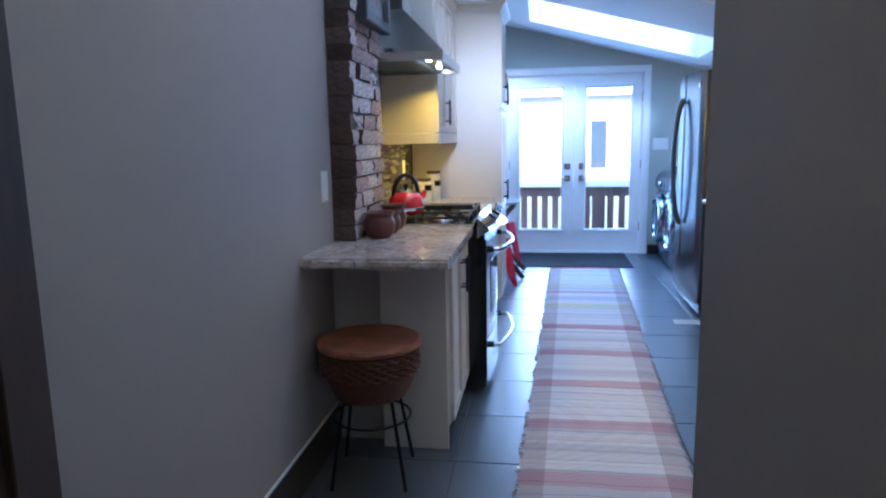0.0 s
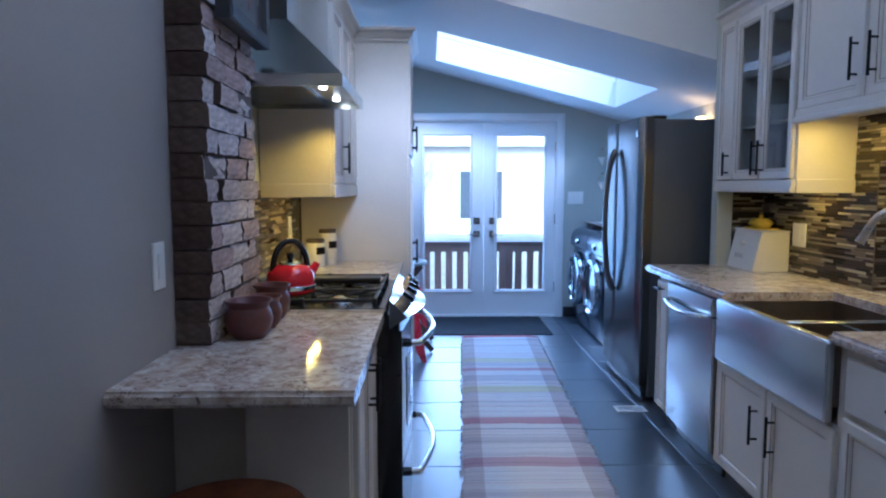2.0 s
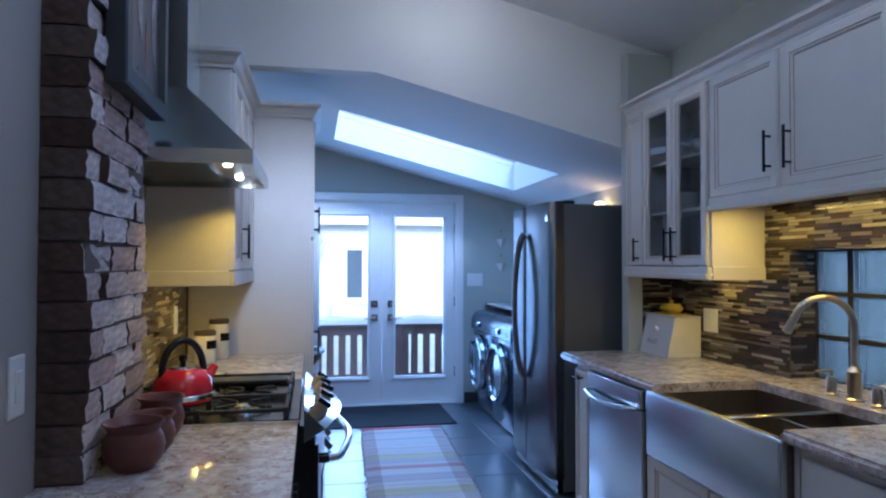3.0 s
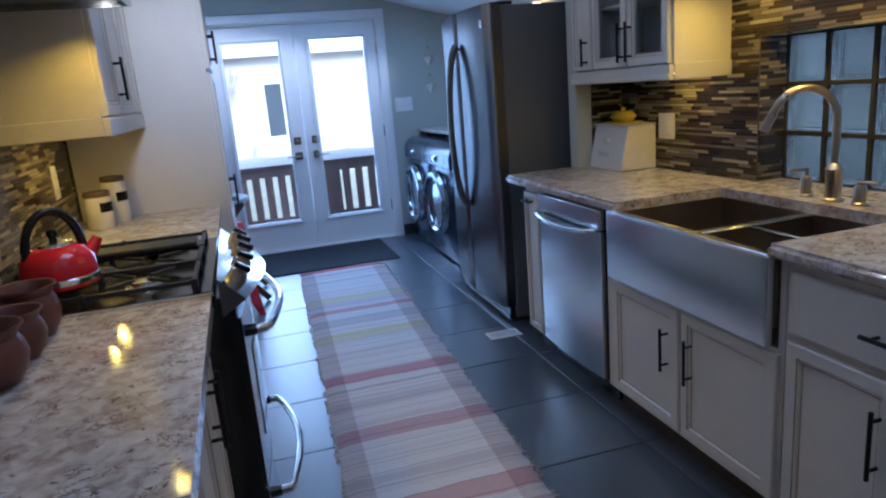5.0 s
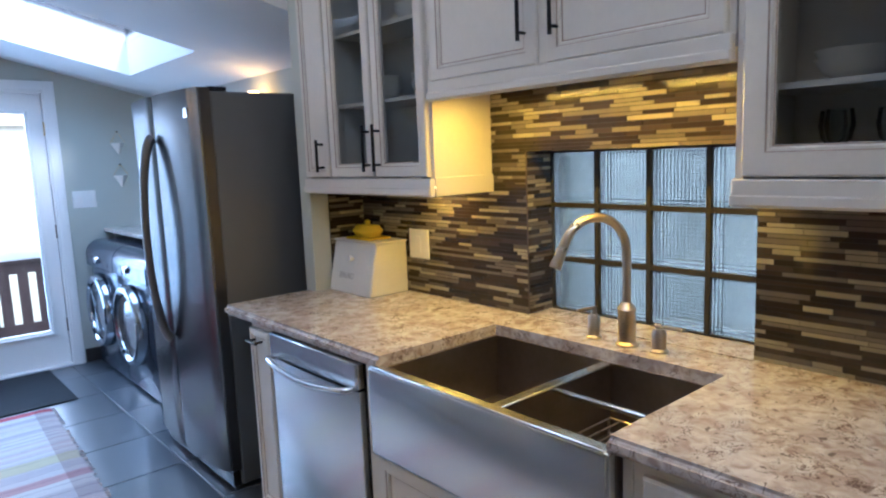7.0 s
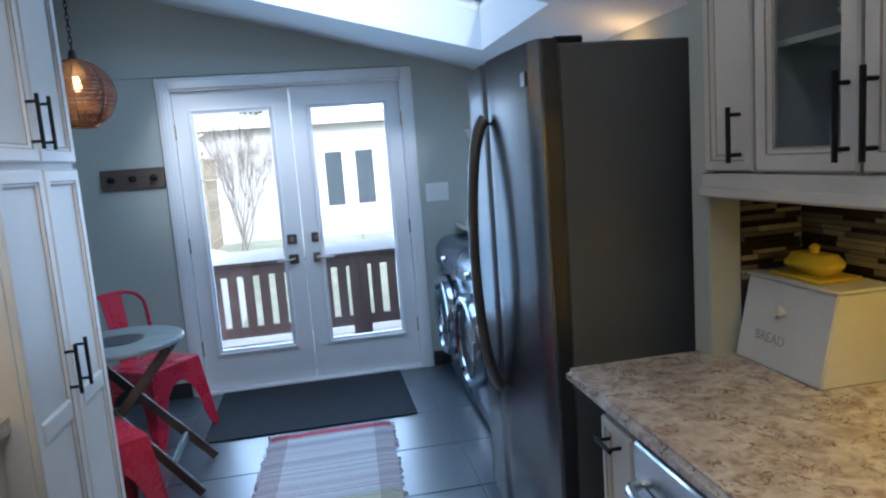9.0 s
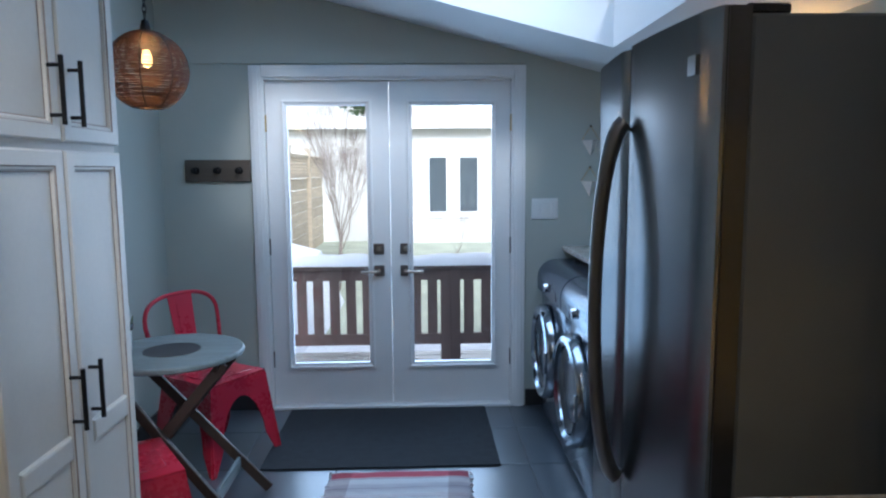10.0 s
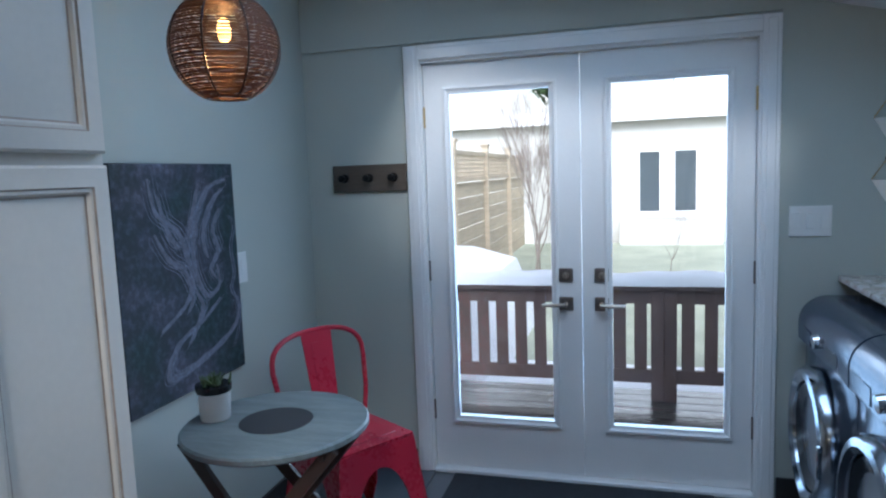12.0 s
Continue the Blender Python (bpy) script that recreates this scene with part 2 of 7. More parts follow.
def block_material():
    """Fluted glass of the block window: bright daylight spread by vertical ribs."""
    m, n, l, b = nodes_of("fluted_glass")
    b.inputs["Base Color"].default_value = (0.80, 0.95, 0.98, 1)
    b.inputs["Transmission Weight"].default_value = 1.0
    b.inputs["Roughness"].default_value = 0.14
    b.inputs["IOR"].default_value = 1.3
    tc, w, w2, ad = n.new("ShaderNodeTexCoord"), n.new("ShaderNodeTexWave"), n.new("ShaderNodeTexWave"), n.new("ShaderNodeMath")
    w.bands_direction, w2.bands_direction = "Y", "Z"
    w.inputs["Scale"].default_value = w2.inputs["Scale"].default_value = 26
    l.new(tc.outputs["Object"], w.inputs["Vector"])
    l.new(tc.outputs["Object"], w2.inputs["Vector"])
    l.new(w.outputs[0], ad.inputs[0])
    l.new(w2.outputs[0], ad.inputs[1])
    bp = n.new("ShaderNodeBump")
    bp.inputs["Strength"].default_value, bp.inputs["Distance"].default_value = 1.0, 0.012
    l.new(ad.outputs[0], bp.inputs["Height"])
    l.new(bp.outputs[0], b.inputs["Normal"])
    return m


M_WALL = surf("sage_wall_paint", (0.46, 0.48, 0.43), 0.75, vary=0.04, scale=1.5, grain=180, bump=0.04)
M_HALL = surf("greige_wall_paint", (0.325, 0.298, 0.277), 0.75, vary=0.04, scale=1.5, grain=180, bump=0.04)
M_CEIL = surf("ceiling_paint", (0.78, 0.78, 0.77), 0.85, vary=0.02, scale=2, grain=150, bump=0.05)
M_TRIM = surf("white_trim_paint", (0.80, 0.80, 0.79), 0.35, vary=0.03, scale=5, grain=90, bump=0.03)
M_CAB = surf("cream_cabinet_paint", (0.62, 0.58, 0.52), 0.42, vary=0.05, scale=4, grain=70, bump=0.03)
M_GLAZE = surf("brown_glaze", (0.33, 0.265, 0.215), 0.5, vary=0.25, scale=30)
M_BLACK = surf("black_iron", (0.015, 0.014, 0.014), 0.38, metal=0.6, vary=0.2, scale=20)
M_STEEL = surf("brushed_steel", (0.66, 0.68, 0.68), 0.24, metal=1.0, vary=0.04, scale=2, grain=60, bump=0.0, stretch=(0.3, 0.06, 3), rvary=0.05)
M_FRIDGE = surf("dull_fridge_steel", (0.28, 0.28, 0.28), 0.25, metal=1.0, vary=0.03, scale=2, grain=14, bump=0.0, stretch=(0.1, 0.01, 2), rvary=0.03)
M_FRIDGE.node_tree.nodes["Principled BSDF"].inputs["Specular Tint"].default_value = (0.40, 0.39, 0.38, 1)
M_PEWTER = surf("dull_pewter", (0.20, 0.19, 0.185), 0.32, metal=1.0, vary=0.06, scale=12)
M_BRONZE = surf("bronze_steel_edge", (0.11, 0.102, 0.098), 0.35, metal=1.0, vary=0.08, scale=4)
M_CHROME = surf("polished_steel", (0.72, 0.73, 0.75), 0.12, metal=1.0, vary=0.04, scale=6, bump=0.0, rvary=0.05)
M_NICKEL = surf("brushed_nickel", (0.50, 0.44, 0.37), 0.3, metal=1.0, vary=0.06, scale=20)
M_FRIDGESIDE = surf("dark_grey_enamel", (0.125, 0.128, 0.128), 0.45, metal=0.2, vary=0.06, scale=3, grain=220, bump=0.05)
M_DARKSTEEL = surf("dark_steel_basin", (0.26, 0.225, 0.205), 0.42, metal=1.0, vary=0.15, scale=10)
M_BLACKENAMEL = surf("black_enamel", (0.012, 0.012, 0.013), 0.15, vary=0.2, scale=8, bump=0)
M_CASTIRON = surf("cast_iron", (0.02, 0.02, 0.02), 0.6, metal=0.3, vary=0.3, scale=40, bump=0.1)
M_OVENGLASS = surf("oven_glass", (0.02, 0.022, 0.025), 0.05, vary=0.05, bump=0)
M_GRANITE = granite_material()
M_SLATE = surf("slate_tile", (0.060, 0.068, 0.080), 0.32, vary=0.12, scale=5, grain=40, bump=0.012, per=0.2, rvary=0.06)
M_SLATE.node_tree.nodes["Principled BSDF"].inputs["IOR"].default_value = 2.15
M_GROUT = surf("grout", (0.14, 0.135, 0.13), 0.9, vary=0.2, scale=10, grain=200)
M_DARKGROUT = surf("dark_mortar", (0.026, 0.023, 0.021), 0.9, vary=0.2, scale=10)
M_BASE = surf("dark_tile_baseboard", (0.035, 0.030, 0.028), 0.35, vary=0.25, scale=8)
M_RUG = rug_material()
M_FRINGE = surf("rug_yarn", (0.50, 0.42, 0.40), 0.95, vary=0.3, scale=30)
M_MAT = surf("charcoal_mat_fibre", (0.020, 0.022, 0.026), 0.95, vary=0.35, scale=25, grain=400, bump=0.5)
M_RED = surf("red_painted_steel", (0.46, 0.020, 0.045), 0.28, vary=0.08, scale=6, bump=0.02, coat=0.3)
M_KETTLE = surf("red_enamel", (0.55, 0.008, 0.015), 0.10, vary=0.06, scale=5, bump=0, coat=0.6)
M_TABLE = surf("weathered_slate_wood", (0.17, 0.205, 0.21), 0.5, vary=0.3, scale=6, grain=40, bump=0.15, stretch=(1, 6, 1))
M_TABLEDARK = surf("dark_table_inlay", (0.035, 0.037, 0.042), 0.45, vary=0.25, scale=12)
M_DARKWOOD = surf("dark_stained_wood", (0.045, 0.030, 0.022), 0.5, vary=0.35, scale=6, grain=60, stretch=(1, 1, 0.2), bump=0.1)
M_RACKWOOD = surf("old_brown_wood", (0.10, 0.075, 0.055), 0.6, vary=0.3, scale=6, grain=50, stretch=(0.3, 1, 2), bump=0.15)
M_CHALK = chalk_material()
M_CHALKHAZE = surf("rubbed_chalk", (0.17, 0.17, 0.21), 0.95, vary=0.5, scale=25, grain=120)
M_CHALKLINE = surf("chalk", (0.19, 0.20, 0.26), 0.95, vary=0.35, scale=60)
M_TERRA = surf("brown_terracotta", (0.115, 0.038, 0.032), 0.4, vary=0.2, scale=9, bump=0.08)
M_LEATHER = surf("tan_leather", (0.23, 0.085, 0.040), 0.34, vary=0.7, scale=9, grain=80, bump=0.2)
M_WICKER = surf("woven_cane", (0.11, 0.042, 0.022), 0.55, vary=0.35, scale=20, grain=90, bump=0.3)
M_WHITE = surf("white_plastic", (0.78, 0.77, 0.74), 0.35, vary=0.02, scale=10, bump=0.01)
M_CERAMIC = surf("white_ceramic", (0.74, 0.72, 0.68), 0.18, vary=0.04, scale=10, bump=0.01)
M_BREAD = surf("white_painted_tin", (0.70, 0.69, 0.66), 0.4, vary=0.05, scale=8)
M_LETTER = surf("faded_grey_print", (0.36, 0.35, 0.34), 0.5, vary=0.15, scale=30)
M_YELLOW = surf("yellow_ceramic", (0.82, 0.62, 0.02), 0.22, vary=0.05, scale=10, bump=0.02)
M_BRASS = surf("brass", (0.62, 0.45, 0.20), 0.3, metal=1.0, vary=0.1, scale=20)
M_TITAN = surf("graphite_washer_enamel", (0.045, 0.056, 0.078), 0.16, metal=0.4, vary=0.05, scale=5, bump=0.02)
M_RING = surf("smoked_chrome", (0.34, 0.37, 0.41), 0.16, metal=1.0, vary=0.05, scale=6, bump=0.0)
M_SMOKE = surf("smoked_plastic", (0.02, 0.022, 0.025), 0.08, vary=0.1, bump=0)
M_GLASS = glass("clear_glass")
M_CABGLASS = glass("cabinet_glass", (0.80, 0.84, 0.84))
M_BLOCK = block_material()
M_BULB = glow("bulb", (1.0, 0.55, 0.16), 6)
M_LENS = glow("warm_strip_lens", (1.0, 0.68, 0.22), 4)
M_HALOGEN = glow("hood_halogen", (1.0, 0.85, 0.55), 4)
M_SPOT = glow("halogen_lens", (1.0, 0.80, 0.45), 40)
M_STRING = surf("bronze_wire", (0.070, 0.031, 0.014), 0.5, metal=0.4, vary=0.2, scale=30)
M_HAZE = glow("overcast_haze", (0.92, 0.96, 1.0), 1.5)
M_SNOW = surf("snow", (0.86, 0.88, 0.92), 0.9, vary=0.04, scale=8, bump=0.2)
M_DECK = surf("wet_deck_wood", (0.052, 0.046, 0.042), 0.28, vary=0.3, scale=4, grain=40, stretch=(0.2, 2, 1), per=0.15)
M_RAILWOOD = surf("brown_stained_wood", (0.12, 0.080, 0.072), 0.55, vary=0.25, scale=6, grain=40, stretch=(1, 1, 0.2))
M_FENCE = surf("pale_fence_wood", (0.54, 0.45, 0.33), 0.75, vary=0.2, scale=5, stretch=(0.3, 0.3, 3), per=0.12)
M_GRASS = surf("winter_lawn", (0.42, 0.45, 0.35), 0.95, vary=0.22, scale=1.2, grain=14, bump=0.3)
M_STUCCO = surf("pale_siding", (0.62, 0.61, 0.57), 0.85, vary=0.06, scale=3)
M_ROOF = surf("grey_shingle", (0.22, 0.21, 0.21), 0.85, vary=0.2, scale=12)
M_DARKPANE = surf("dark_window_pane", (0.09, 0.11, 0.125), 0.1, vary=0.2, scale=2, bump=0)
M_BARK = surf("bare_bark", (0.24, 0.20, 0.17), 0.85, vary=0.3, scale=20)
M_LEAF = surf("leaf_green", (0.06, 0.10, 0.035), 0.6, vary=0.35, scale=30)
M_SOIL = surf("potting_soil", (0.03, 0.022, 0.016), 0.95, vary=0.4, scale=60, bump=0.4)
M_PHOTO = surf("dark_print", (0.05, 0.045, 0.045), 0.3, vary=0.7, scale=14, grain=40)
M_PRINTRED = surf("faded_red_print", (0.16, 0.065, 0.05), 0.4, vary=0.7, scale=22, grain=60)
M_PRINTPALE = surf("pale_print", (0.22, 0.20, 0.20), 0.4, vary=0.6, scale=24, grain=60)
M_FRAME = surf("charcoal_frame", (0.035, 0.038, 0.045), 0.4, vary=0.2, scale=12)
MOSAIC = [(0.028, 0.020, 0.016), (0.165, 0.145, 0.11), (0.040, 0.028, 0.022), (0.33, 0.295, 0.20), (0.030, 0.022, 0.018), (0.110, 0.094, 0.075), (0.024, 0.018, 0.015), (0.25, 0.22, 0.15), (0.050, 0.037, 0.030), (0.135, 0.118, 0.094)]
M_MOSAIC = palette_material("mosaic_strip", MOSAIC, 0.13, grain=24)
M_MOSAIC_PIECE = palette_material("mosaic_piece", MOSAIC, 0.13, per_island=False, grain=24)
# two brick palettes, shaded and lit: the fall of light is in the colour
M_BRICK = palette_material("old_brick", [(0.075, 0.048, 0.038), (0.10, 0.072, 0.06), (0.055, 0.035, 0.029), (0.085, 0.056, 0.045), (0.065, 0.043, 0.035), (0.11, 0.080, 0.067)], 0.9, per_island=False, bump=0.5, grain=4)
M_BRICK_LIT = palette_material("lit_side_brick", [(0.37, 0.30, 0.285), (0.46, 0.40, 0.39), (0.30, 0.225, 0.21), (0.42, 0.36, 0.35), (0.34, 0.25, 0.235), (0.50, 0.44, 0.43)], 0.9, per_island=False, bump=0.55, grain=4)
M_MORTAR = surf("lime_mortar", (0.11, 0.085, 0.074), 0.95, vary=0.25, scale=14, grain=120, bump=0.4)


# ---- geometry helpers ----
def box(bm, x0, x1, y0, y1, z0, z1, bevel=0.0, seg=1):
    m = Matrix.Translation(((x0 + x1) / 2, (y0 + y1) / 2, (z0 + z1) / 2)) @ Matrix.Diagonal((x1 - x0, y1 - y0, z1 - z0, 1))
    r = bmesh.ops.create_cube(bm, size=1, matrix=m)
    if bevel:
        es = list({e for v in r["verts"] for e in v.link_edges})
        bmesh.ops.bevel(bm, geom=es, offset=bevel, segments=seg, affect="EDGES", profile=0.6)
    return bm


def rod(bm, p, q, r0, r1=None, seg=12):
    p, q = Vector(p), Vector(q)
    d = q - p
    m = Matrix.Translation((p + q) / 2) @ d.to_track_quat("Z", "Y").to_matrix().to_4x4()
    bmesh.ops.create_cone(bm, cap_ends=True, segments=seg, radius1=r0, radius2=r0 if r1 is None else r1, depth=d.length, matrix=m)
    return bm


def lathe(bm, cx, cy, profile, seg=32, cap=True):
    """Solid of revolution round a vertical axis; profile of (radius, z) from the bottom up."""
    rings = []
    for r, z in profile:
        rings.append([bm.verts.new((cx + r * math.cos(2 * math.pi * i / seg), cy + r * math.sin(2 * math.pi * i / seg), z)) for i in range(seg)])
    for a, b in zip(rings, rings[1:]):
        for i in range(seg):
            bm.faces.new((a[i], a[(i + 1) % seg], b[(i + 1) % seg], b[i]))
    if cap:
        bm.faces.new(list(reversed(rings[0])))
        bm.faces.new(rings[-1])
    return bm


def tube(bm, pts, r, seg=10, radii=None):
    """A bent round bar through points."""
    pts = [Vector(p) for p in pts]
    rings, up = [], None
    for i, p in enumerate(pts):
        d = (pts[min(i + 1, len(pts) - 1)] - pts[max(i - 1, 0)]).normalized()
        if up is None:
            up = d.orthogonal().normalized()
        up = (up - d * up.dot(d)).normalized()
        side = d.cross(up)
        rr = radii[i] if radii else r
        rings.append([bm.verts.new(p + rr * (math.cos(2 * math.pi * k / seg) * up + math.sin(2 * math.pi * k / seg) * side)) for k in range(seg)])
    for a, b in zip(rings, rings[1:]):
        for k in range(seg):
            bm.faces.new((a[k], a[(k + 1) % seg], b[(k + 1) % seg], b[k]))
    bm.faces.new(list(reversed(rings[0])))
    bm.faces.new(rings[-1])
    return bm


def arc(fn, a, b, n):
    return [fn(a + (b - a) * i / n) for i in range(n + 1)]


def prism(bm, pts, axis, lo, hi):
    """A flat outline swept along an axis: 'x' takes (y, z), 'y' takes (x, z), 'z' takes (x, y)."""
    def at(p, h):
        return {"x": (h, p[0], p[1]), "y": (p[0], h, p[1]), "z": (p[0], p[1], h)}[axis]
    a = [bm.verts.new(at(p, lo)) for p in pts]
    b = [bm.verts.new(at(p, hi)) for p in pts]
    bm.faces.new(a)
    bm.faces.new(list(reversed(b)))
    for i in range(len(pts)):
        j = (i + 1) % len(pts)
        bm.faces.new((a[i], a[j], b[j], b[i]))
    return bm


def mesh_of(name, bm, material, smooth=False):
    bmesh.ops.recalc_face_normals(bm, faces=bm.faces)
    me = bpy.data.meshes.new(name)
    bm.to_mesh(me)
    bm.free()
    for m in material if isinstance(material, (list, tuple)) else [material]:
        me.materials.append(m)
    if smooth:
        me.polygons.foreach_set("use_smooth", [True] * len(me.polygons))
        me.set_sharp_from_angle(angle=radians(40))
    return me


def part(name, bm, material, parent, label="", smooth=True):
    ob = new(name, mesh_of(name, bm, material, smooth))
    ob.parent = parent
    if parent is not None and parent.type == "EMPTY":
        ob.matrix_parent_inverse = Matrix.Translation(-parent.location)
    if label:
        ob["label"] = label
    return ob


def thing(name, loc, label, category, group="", kind=""):
    ob = new(name)
    ob.location = loc
    ob.empty_display_size = 0.1
    return tagged(ob, label, category, group, kind)


def solid(name, bm, material, label="", category="", kind="", group="", smooth=True):
    """A thing or a piece of the setting that is one mesh."""
    return tagged(new(name, mesh_of(name, bm, material, smooth)), label, category, group, kind)


def boxes(*rows, bevel=0.0):
    bm = bmesh.new()
    for r in rows:
        box(bm, *r, bevel=bevel)
    return bm


def plane_x(x, s):
    """Maps (along y, up z, out) onto a front that faces along s * x."""
    return lambda u, v, d: Vector((x + s * d, u, v))


def plane_y(y, s):
    return lambda u, v, d: Vector((u, y + s * d, v))


def loops(bm, to, u0, u1, v0, v1, steps, close=True, mats=None):
    """Nested rectangles, inset and raised step by step: a moulded frame with mitred corners."""
    prev = None
    for k, (o, d) in enumerate(steps):
        ring = [bm.verts.new(to(u, v, d)) for u, v in ((u0 + o, v0 + o), (u1 - o, v0 + o), (u1 - o, v1 - o), (u0 + o, v1 - o))]
        if prev:
            for i in range(4):
                f = bm.faces.new((prev[i], prev[(i + 1) % 4], ring[(i + 1) % 4], ring[i]))
                if mats:
                    f.material_index = mats[k]
        prev = ring
    if close:
        bm.faces.new(prev)
    return bm


def bar_handle(parent, to, u0, v0, u1, v1, out=0.032, r=0.006):
    bm = bmesh.new()
    d = Vector((u1 - u0, v1 - v0))
    rod(bm, to(u0, v0, out), to(u1, v1, out), r, seg=10)
    for k in (0.14, 0.86):
        rod(bm, to(u0 + d.x * k, v0 + d.y * k, 0.0), to(u0 + d.x * k, v0 + d.y * k, out), r * 0.8, seg=8)
    return part("handle", bm, M_BLACK, parent, "black iron bar pull")


def cabinet_door(parent, to, u0, u1, v0, v1, kind="panel", handle=None, name="door", w=0.052):
    """Raised-frame door with a brown glaze line in the groove; a recessed panel or a glass pane inside."""
    g = 0.003
    t = 0.020
    bm = bmesh.new()
    steps = [(g, 0.0), (g, t - 0.005), (g + 0.005, t), (w - 0.012, t), (w - 0.009, t - 0.003), (w - 0.004, t - 0.003), (w, t - 0.009), (w + 0.004, t - 0.010)]
    mats = [0, 0, 0, 0, 1, 0, 0, 1]
    if kind == "glass":
        steps.append((w + 0.004, 0.0))
        mats.append(0)
    loops(bm, to, u0, u1, v0, v1, steps, close=False, mats=mats)
    door = part(name, bm, [M_CAB, M_GLAZE], parent, smooth=False)
    o = w + 0.003
    pb = bmesh.new()
    d = t - 0.010 if kind == "panel" else 0.006
    loops(pb, to, u0 + o, u1 - o, v0 + o, v1 - o, [(0, d - 0.004), (0, d)])
    p = part("panel" if kind == "panel" else "glass_pane", pb, M_CAB if kind == "panel" else M_CABGLASS, door, smooth=False)
    if kind == "glass":
        p.visible_shadow = False
    if handle:
        bar_handle(door, lambda u, v, dd: to(u, v, dd + t - 0.002), *handle)
    return door


def crown(bm, pts, z, h=0.075, out=0.055, s=1):
    """A crown moulding along a run of plan points (x, y, nx, ny), nx, ny pointing outwards at each corner."""
    prof = [(0.0, 0.0), (0.012, 0.0), (0.012, 0.012), (0.022, 0.022), (0.034, 0.045), (0.050, 0.055), (out, 0.058), (out, h), (0.0, h)]
    rings = [[bm.verts.new((x + nx * o, y + ny * o, z + dz)) for o, dz in prof] for x, y, nx, ny in pts]
    for a, b in zip(rings, rings[1:]):
        for i in range(len(prof)):
            j = (i + 1) % len(prof)
            bm.faces.new((a[i], a[j], b[j], b[i]))
    bm.faces.new(rings[0])
    bm.faces.new(list(reversed(rings[-1])))
    return bm


def slab_front(bm, x0, x1, y0, y1, z0, z1, bevel=0.006):
    return box(bm, x0, x1, y0, y1, z0, z1, bevel=bevel, seg=2)


# ---- the setting ----
XL, XN, XR, XW, YD, ZC = -0.83, -0.90, 1.88, 2.05, 7.86, 2.69


def roof(x):
    return 2.52 - 0.253 * x


def vault(x):
    """Height of the kitchen's sloped ceiling, lowest along the sink wall."""
    return 2.69 + 0.253 * (XR - x)


def structure(name, bm, material, label, category="wall"):
    return solid(name, bm, material, label, category, "structure", smooth=False)


floor = structure("floor", boxes((-1.1, 2.3, -2.4, 8.0, -0.12, -0.012)), M_GROUT, "dark slate tile floor with pale grout joints", "floor")
structure("wall_hall_left", boxes((-0.98, XL, -2.2, 1.30, 0, 2.8), (-0.98, XL, 1.30, 2.84, 0, 3.5)), M_HALL, "plain greige painted hall wall")
structure("wall_hall_right", boxes((0.385, 0.505, -2.2, 1.30, 0, 2.8), bevel=0.004), M_HALL, "plain greige painted hall wall with a square end")
structure("wall_hall_back", boxes((-0.98, 0.505, -2.32, -2.2, 0, 2.8)), M_HALL, "plain greige wall behind the hall")
structure("wall_kitchen_near", boxes((0.505, 2.1, 1.18, 1.30, 0, 2.8), (-0.98, 2.1, 1.18, 1.30, 2.8, 3.5)), M_WALL, "plain sage grey wall")
structure("wall_left", boxes((-1.02, XN, 2.84, 4.95, 0, 3.5), (-1.02, XN, 4.95, 8.0, 0, 2.95)), M_WALL, "plain sage grey painted wall")
structure("wall_right", boxes((XR, 2.10, 1.30, 3.003, 0, 2.8), (XR, 2.10, 3.797, 4.80, 0, 2.8), (XR, 2.10, 3.003, 3.797, 0, 0.895), (XR, 2.10, 3.003, 3.797, 1.480, 2.8)), M_WALL, "sage grey wall with a glass block window opening")
structure("wall_stub", boxes((1.60, 2.10, 4.803, 4.885, 0, 2.66), bevel=0.003), M_WALL, "short grey wall beside the refrigerator")
structure("wall_laundry", boxes((XW, 2.17, 4.885, 8.0, 0, 2.3)), M_WALL, "sage grey wall behind the washers")
structure("wall_doors", boxes((-1.02, -0.29, YD, 8.0, 0, 2.95), (1.23, 2.17, YD, 8.0, 0, 2.6), (-0.29, 1.23, YD, 8.0, 2.055, 2.95)), M_WALL, "sage grey end wall around the french doors")
# the end wall steps out by a hair below a slanting seam
bm = bmesh.new()
prism(bm, [(-0.897, 2.13), (1.30, 2.13), (-0.897, 2.355)], "y", YD - 0.014, YD + 0.002)
structure("trim_seam", bm, M_WALL, "slanting plaster seam above the french doors", "wall trim")
bm = bmesh.new()
prism(bm, [(-1.02, 2.49), (0.12, 2.49), (2.17, roof(2.17)), (2.17, 3.5), (-1.02, 3.5)], "y", 4.89, 5.0)
structure("wall_bulkhead", bm, M_CEIL, "white bulkhead where the low sloped ceiling begins")
structure("ceiling_hall", boxes((-1.02, 0.505, -2.32, 1.30, ZC, ZC + 0.108)), M_CEIL, "flat white hall ceiling", "ceiling")
bm = bmesh.new()
KX0, KX1, KY0, KY1 = -0.03, 0.93, 2.47, 3.63
for xa, xb, ya, yb in ((-1.02, 2.17, 1.19, KY0), (-1.02, 2.17, KY1, 4.895), (-1.02, KX0, KY0, KY1), (KX1, 2.17, KY0, KY1)):
    prism(bm, [(xa, vault(xa)), (xb, vault(xb)), (xb, vault(xb) + 0.16), (xa, vault(xa) + 0.16)], "y", ya, yb)
structure("ceiling_kitchen", bm, M_CEIL, "white sloped kitchen ceiling, rising from the sink wall", "ceiling")
# unseen roof window, added as a source for the cool kitchen fill
kw = thing("window_vault", (0.45, 3.05, 3.1), "assumed white-framed roof window, out of view in the sloped kitchen ceiling", "skylight", kind="structure")
bm = bmesh.new()
